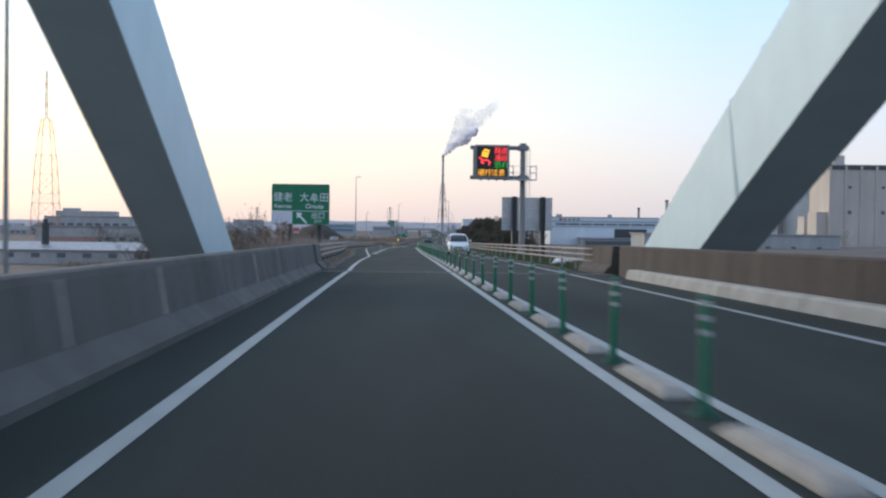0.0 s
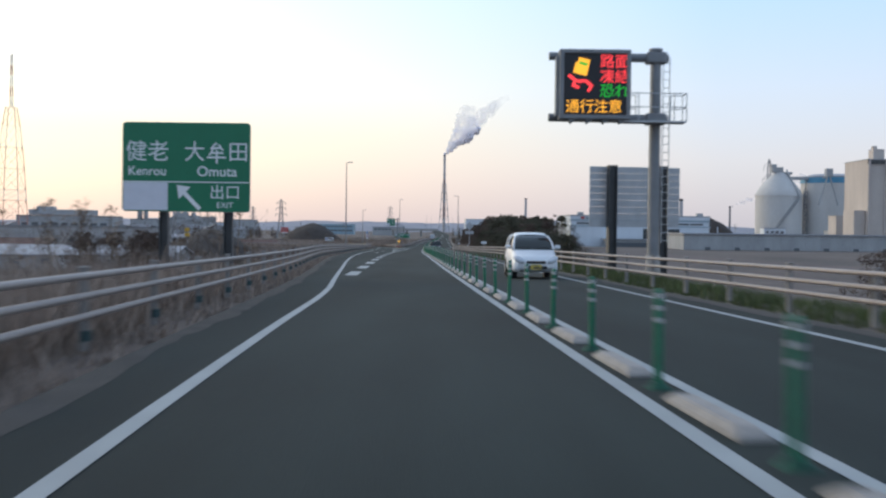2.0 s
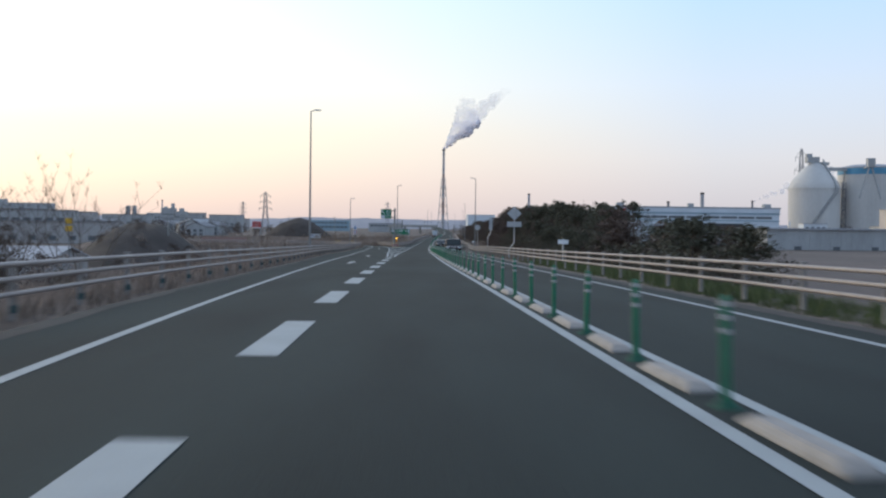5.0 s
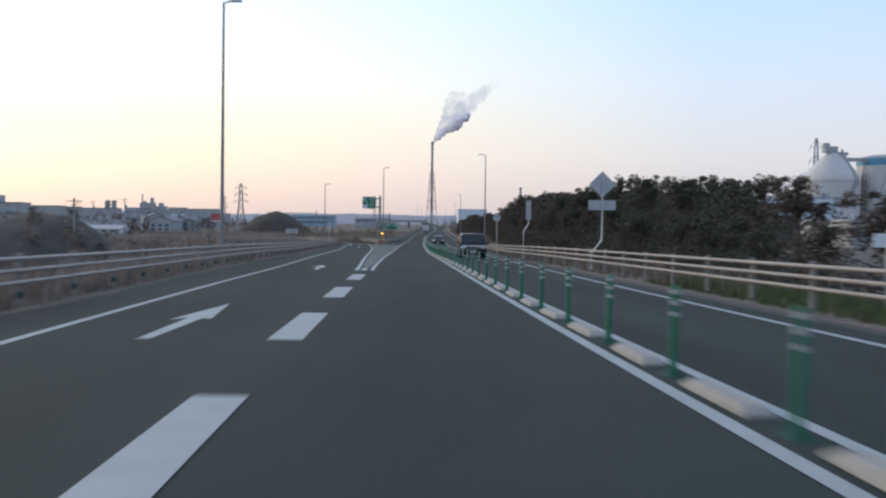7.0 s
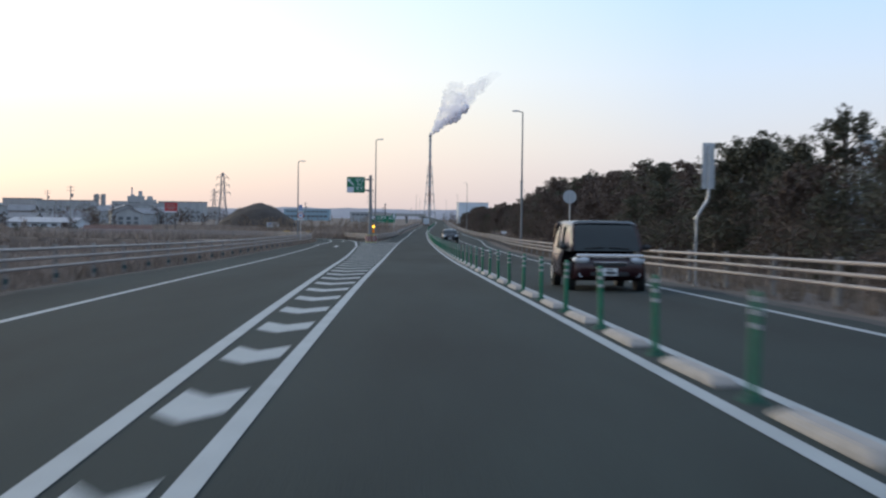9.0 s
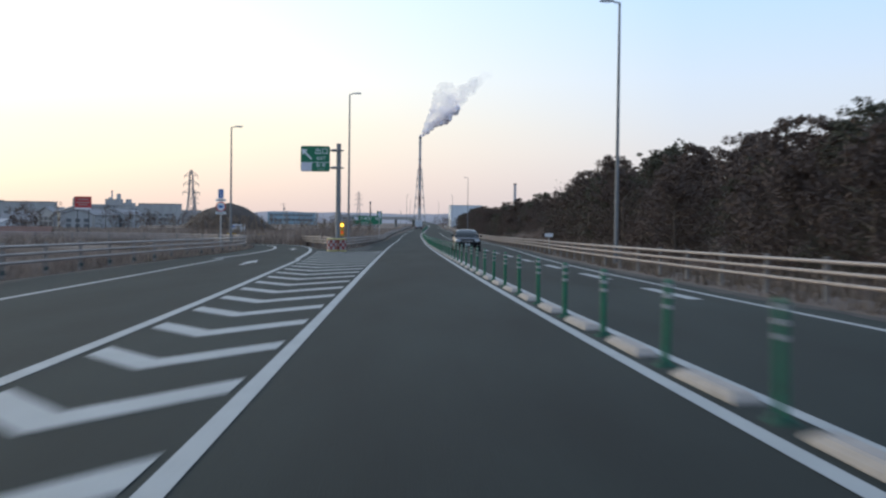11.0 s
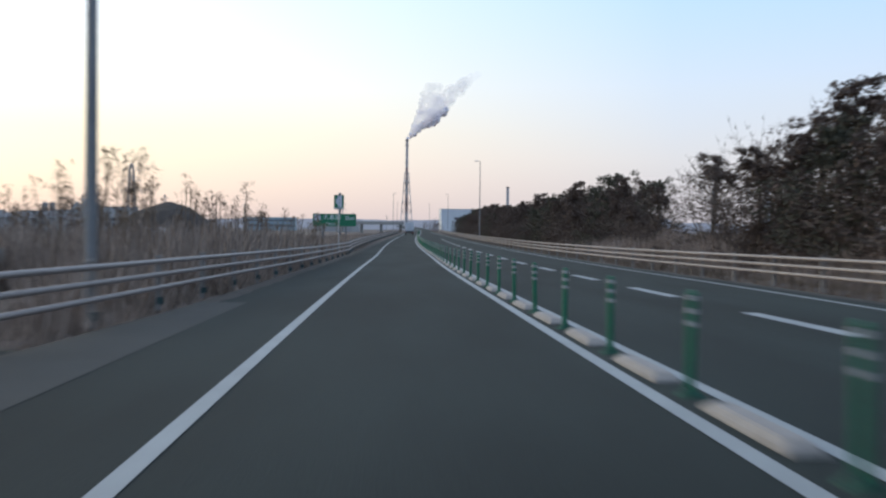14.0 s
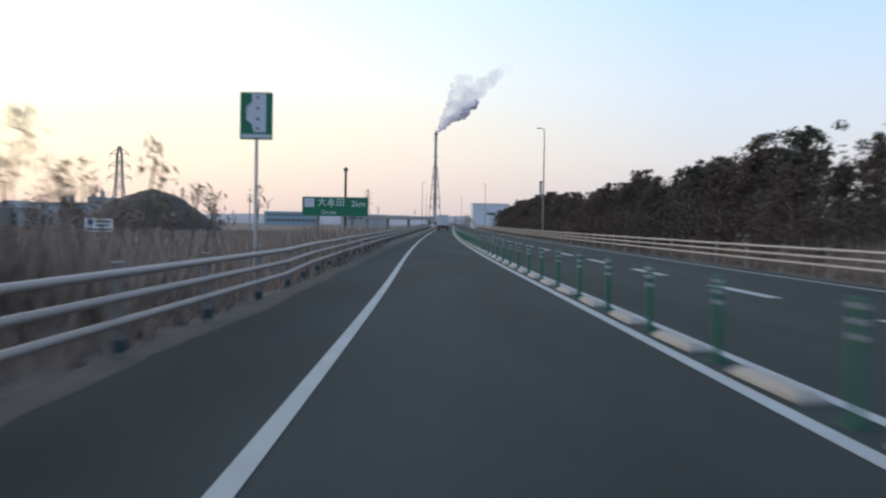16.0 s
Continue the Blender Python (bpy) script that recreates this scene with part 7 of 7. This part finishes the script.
def far_woods(spots):
    """Low brown woods over the plain: trunks and leafy clumps of many far trees."""
    rng, r_ = np.random.default_rng(31), random.Random(31)
    bm, centres, radii = bmesh.new(), [], []
    for x, y, h in spots:
        z = ground_z(x, y)
        tube(bm, (x, y, z - 0.2), (x + r_.gauss(0, 0.2), y, z + 0.85 * h), 0.02 * h, 0.006 * h, 4, cap=False)
        for k in range(16):
            f, a = 0.18 + 0.8 * (k + r_.random()) / 16, r_.uniform(0, 6.28)
            reach = h * 0.42 * math.sin(math.pi * min(1, f * 0.9 + 0.12)) ** 0.6 * r_.uniform(0.3, 1.0)
            centres.append((x + reach * math.cos(a), y + reach * math.sin(a), z + f * h))
            radii.append(h * r_.uniform(0.08, 0.16))
    me = bpy.data.meshes.new("trunks")
    bm.to_mesh(me)
    bm.free()
    v = [tuple(p.co) for p in me.vertices]
    f = [tuple(p.vertices) for p in me.polygons]
    bpy.data.meshes.remove(me)
    lv, lf = leaf_cards(rng, centres, radii, 22, 0.17)
    tagged(soup("far_woods", v + lv, f + [tuple(q + len(v) for q in t) for t in lf], "leaf_dull"), "low brown winter trees scattered before the far town", "woods", kind="stuff")


far_woods(woods)


# ---- grass, brush and reeds (uncounted) ----
def blades(rng, x, y, z, h, lean, width, per):
    """Thin bent blades in tufts at x, y, z with heights h."""
    n = len(x) * per
    px, py, pz, hh = (np.repeat(a, per) for a in (x, y, z, h))
    px = px + rng.normal(0, 0.12, n)
    py = py + rng.normal(0, 0.12, n)
    a = rng.uniform(0, 2 * np.pi, n)
    L = hh * rng.uniform(0.45, 1.0, n)
    ln = rng.uniform(0.05, lean, n) * L
    w = width * rng.uniform(0.6, 1.4, n)
    b = rng.uniform(0, 2 * np.pi, n)
    wx, wy = np.cos(b) * w, np.sin(b) * w
    side_ = np.stack([wx, wy, np.zeros(n)], 1)
    base = np.stack([px, py, pz - 0.05], 1)
    tip = np.stack([px + np.cos(a) * ln, py + np.sin(a) * ln, pz + L], 1)
    q = np.stack([base - side_, base + side_, tip], axis=1).reshape(-1, 3)
    return q.tolist(), [(3 * k, 3 * k + 1, 3 * k + 2) for k in range(n)]


def verge(name, rng, count, spot, height, material, label, lean=0.5, width=0.02, per=7):
    xs, ys, zs, hs = [], [], [], []
    for _ in range(count):
        x, y = spot()
        h = height(x, y)
        if h < 0.05:
            continue
        xs.append(x), ys.append(y), zs.append(ground_z(x, y)), hs.append(h)
    v, f = blades(rng, np.array(xs), np.array(ys), np.array(zs), np.array(hs), lean, width, per)
    tagged(soup(name, v, f, material), label, "grass" if "grass" in name else "brush", kind="stuff")


rng, rr = np.random.default_rng(5), random.Random(9)


def left_spot(y0, y1, d0, d1, power=1.6):
    def f():
        y = rr.uniform(y0, y1)
        e = RAIL_LEFT(y) if y < 312 else (-12.75 - ROAD_X(y) if y < 415 else -5.2)
        return ROAD_X(y) + e - 0.5 - d0 - (d1 - d0) * rr.random() ** power, y
    return f


def right_spot(y0, y1, d0, d1, power=1.6):
    def f():
        y = rr.uniform(y0, y1)
        return ROAD_X(y) + RAIL_RIGHT(min(y, 680)) + 0.35 + d0 + (d1 - d0) * rr.random() ** power, y
    return f


LEFT_H = curve([(42, 1.3), (60, 1.5), (72, 1.1), (84, 0.55), (110, 0.45), (150, 0.6), (190, 0.9), (215, 0.8), (260, 0.8), (320, 0.7)])
verge("dry_brush", rng, 9000, left_spot(41.5, 200, 0.1, 13), lambda x, y: LEFT_H(y) * rr.uniform(0.5, 1.15) + max(0, ROAD_Z(y) - 0.4 - ground_z(x, y)) * rr.uniform(0.3, 0.9) * (1 if y < 74 else 0.35), "brush", "dry brown brush and weeds along the rail", 0.7, 0.022, 8)
verge("dry_brush", rng, 7000, left_spot(200, 311, 0.1, 16), lambda x, y: LEFT_H(y) * rr.uniform(0.4, 1.1), "brush", "dry brown brush and weeds beside the exit lane", 0.7, 0.022, 8)
verge("dry_grass", rng, 5000, left_spot(120, 311, 0.0, 30, 1.2), lambda x, y: rr.uniform(0.2, 0.6), "dry_grass", "pale dry grass on the bank below the rail", 0.7, 0.025, 6)


def island_spot():
    while True:
        x, y = rr.uniform(-48, -13), rr.uniform(352, 480)
        e = -13.6 if y < 415 else ROAD_X(y) - 5.6
        ramp = -14.5 - max(0, y - 345) * 0.10 - max(0, y - 358) ** 2 * 0.05
        if x < e and (y > 388 or x > ramp + 1.2):
            return x, y


ISLAND_H = curve([(350, 0.9), (362, 1.6), (382, 2.2), (398, 1.8), (415, 1.5), (435, 1.5), (480, 1.3)])
verge("dry_brush", rng, 17000, island_spot, lambda x, y: ISLAND_H(y) * rr.uniform(0.5, 1.1) * min(1.0, max(0.35, 1 + (x + 20) * 0.09)), "brush", "tall dark dry brush behind the ramp rail", 0.55, 0.045, 10)
verge("dry_brush", rng, 3000, left_spot(42, 309, -0.75, 0.3, 1.0), lambda x, y: rr.uniform(0.06, 0.32), "brush", "low dry weeds growing through the grit under the rail", 0.9, 0.02, 8)
verge("dry_brush", rng, 6000, left_spot(470, 700, 0.2, 16), lambda x, y: rr.uniform(0.5, 1.2), "brush", "dry brown brush on the bank ahead", 0.7, 0.03, 7)
verge("dry_brush", rng, 2500, left_spot(342, 470, -0.3, 2.0, 1.0), lambda x, y: rr.uniform(0.2, 0.7), "brush", "low dry weeds at the foot of the rail", 0.8, 0.025, 8)
verge("dry_grass", rng, 3500, left_spot(415, 700, 0.0, 4), lambda x, y: rr.uniform(0.3, 0.8), "dry_grass", "pale dry grass at the road edge", 0.7, 0.03, 6)
verge("green_grass", rng, 7000, right_spot(43, 200, 0.0, 3.2, 1.0), lambda x, y: rr.uniform(0.15, 0.42), "green_grass", "green and yellow verge grass under the rail", 0.6, 0.018, 8)
verge("dry_grass", rng, 6000, right_spot(43, 200, 2.0, 22, 1.2), lambda x, y: rr.uniform(0.25, 0.7), "dry_grass", "dry brown field grass below the road", 0.6, 0.025, 6)
verge("dry_grass", rng, 8000, right_spot(190, 470, 0.0, 6.0, 1.0), lambda x, y: rr.uniform(0.12, 0.55), "dry_grass", "dry grass between the rail and the trees", 0.6, 0.02, 7)
verge("dry_brush", rng, 6000, right_spot(195, 470, 2.0, 8.0, 0.8), lambda x, y: rr.uniform(0.6, 1.5), "brush", "brown undergrowth at the foot of the trees", 0.6, 0.022, 8)
verge("dry_brush", rng, 3500, right_spot(411, 448, 4.5, 24.0, 1.0), lambda x, y: rr.uniform(0.8, 2.1), "brush", "tall pale brown weeds in a gap between the trees", 0.5, 0.03, 9)
verge("dry_grass", rng, 5000, right_spot(470, 720, 0.0, 9.0, 1.0), lambda x, y: rr.uniform(0.3, 0.9), "dry_grass", "dry grass at the far bend of the road", 0.6, 0.03, 6)


def ramp_spot():
    k = rr.randrange(len(RAMP_L) - 1)
    p, q = RAMP_L[k], RAMP_L[k + 1]
    c, n = p.lerp(q, rr.random()), (q - p).normalized()
    d = 0.25 + 9.0 * rr.random() ** 1.5
    return c.x - n.y * d, c.y + n.x * d


verge("dry_grass", rng, 5000, ramp_spot, lambda x, y: rr.uniform(0.10, 0.38), "dry_grass", "dry grass on the bank beside the exit ramp", 0.8, 0.03, 8)
verge("dry_brush", rng, 3500, ramp_spot, lambda x, y: rr.uniform(0.15, 0.62), "brush", "low dry weeds on the bank beside the exit ramp", 0.8, 0.03, 8)
verge("green_grass", rng, 700, ramp_spot, lambda x, y: rr.uniform(0.10, 0.3), "green_grass", "dull green tufts on the bank beside the exit ramp", 0.8, 0.03, 8)


def field_spot():
    y = rr.uniform(392, 640)
    return ROAD_X(y) - 24 - rr.random() * (60 + 0.28 * (y - 392)), y


def slope_spot():
    y = rr.uniform(225, 365)
    e = ROAD_X(y) + RAIL_LEFT(min(y, 311)) if y < 330 else -32.0
    return e - 4 - rr.random() * 55, y


verge("dry_brush", rng, 9000, slope_spot, lambda x, y: rr.uniform(0.6, 1.5), "brush", "brown scrub on the low ground beyond the exit lane", 0.8, 0.06, 6)
verge("dry_brush", rng, 9000, field_spot, lambda x, y: rr.uniform(0.4, 1.3), "brush", "brown scrub and weeds over the waste field", 0.8, 0.06, 6)


def reeds(name, spots, label):
    """Tall stalks with feathery seed heads."""
    v1, f1, v2, f2 = [], [], [], []
    for x, y, h in spots:
        z = ground_z(x, y)
        a, ln = rr.uniform(0, 6.28), rr.uniform(0.02, 0.16) * h
        pts = [Vector((x + math.cos(a) * ln * u * u, y + math.sin(a) * ln * u * u, z + h * u)) for u in (0, 0.35, 0.7, 0.92)]
        w = rr.uniform(0.012, 0.02)
        for p, q in zip(pts, pts[1:]):
            for dx, dy in ((w, 0), (0, w)):
                o = len(v1)
                v1.extend([(p.x - dx, p.y - dy, p.z), (p.x + dx, p.y + dy, p.z), (q.x + dx, q.y + dy, q.z), (q.x - dx, q.y - dy, q.z)])
                f1.append((o, o + 1, o + 2, o + 3))
        top, L = pts[-1], h * rr.uniform(0.09, 0.15)
        for k in range(rr.randrange(30, 50)):
            u = rr.random()
            s = 0.27 * (1 - 0.5 * u)
            c = top + Vector((rr.gauss(0, s * 0.55), rr.gauss(0, s * 0.55), (u - 0.45) * L * 1.7))
            d = Vector((rr.gauss(0, 1), rr.gauss(0, 1), rr.gauss(0.6, 0.6))).normalized() * rr.uniform(0.08, 0.18)
            e = Vector((-d.y, d.x, 0.02)) * 0.35
            o = len(v2)
            v2.extend([tuple(c - d), tuple(c + e), tuple(c + d)])
            f2.append((o, o + 1, o + 2))
    tagged(soup(name, v1 + v2, f1 + [tuple(i + len(v1) for i in f) for f in f2], "plume"), label, "reeds", kind="stuff")


spots = []
for _ in range(1300):
    x, y = island_spot()
    if x < -36 or y < 356 or y > 418:
        continue
    spots.append((x, y, rr.uniform(2.0, 3.2) if y < 392 else rr.uniform(1.9, 2.7)))
reeds("tall_reeds", spots, "tall brown reeds with feathery seed heads above the brush")
spots = []
for y0, n in ((52, 14), (60, 16), (70, 12), (96, 4), (118, 6), (134, 5), (196, 12)):
    for _ in range(n):
        y = y0 + rr.gauss(0, 3.0)
        spots.append((ROAD_X(y) + RAIL_LEFT(y) - rr.uniform(2.0, 9.0), y, rr.uniform(1.9, 3.0)))
reeds("tall_reeds", spots, "tall brown reeds with feathery seed heads beside the rail")
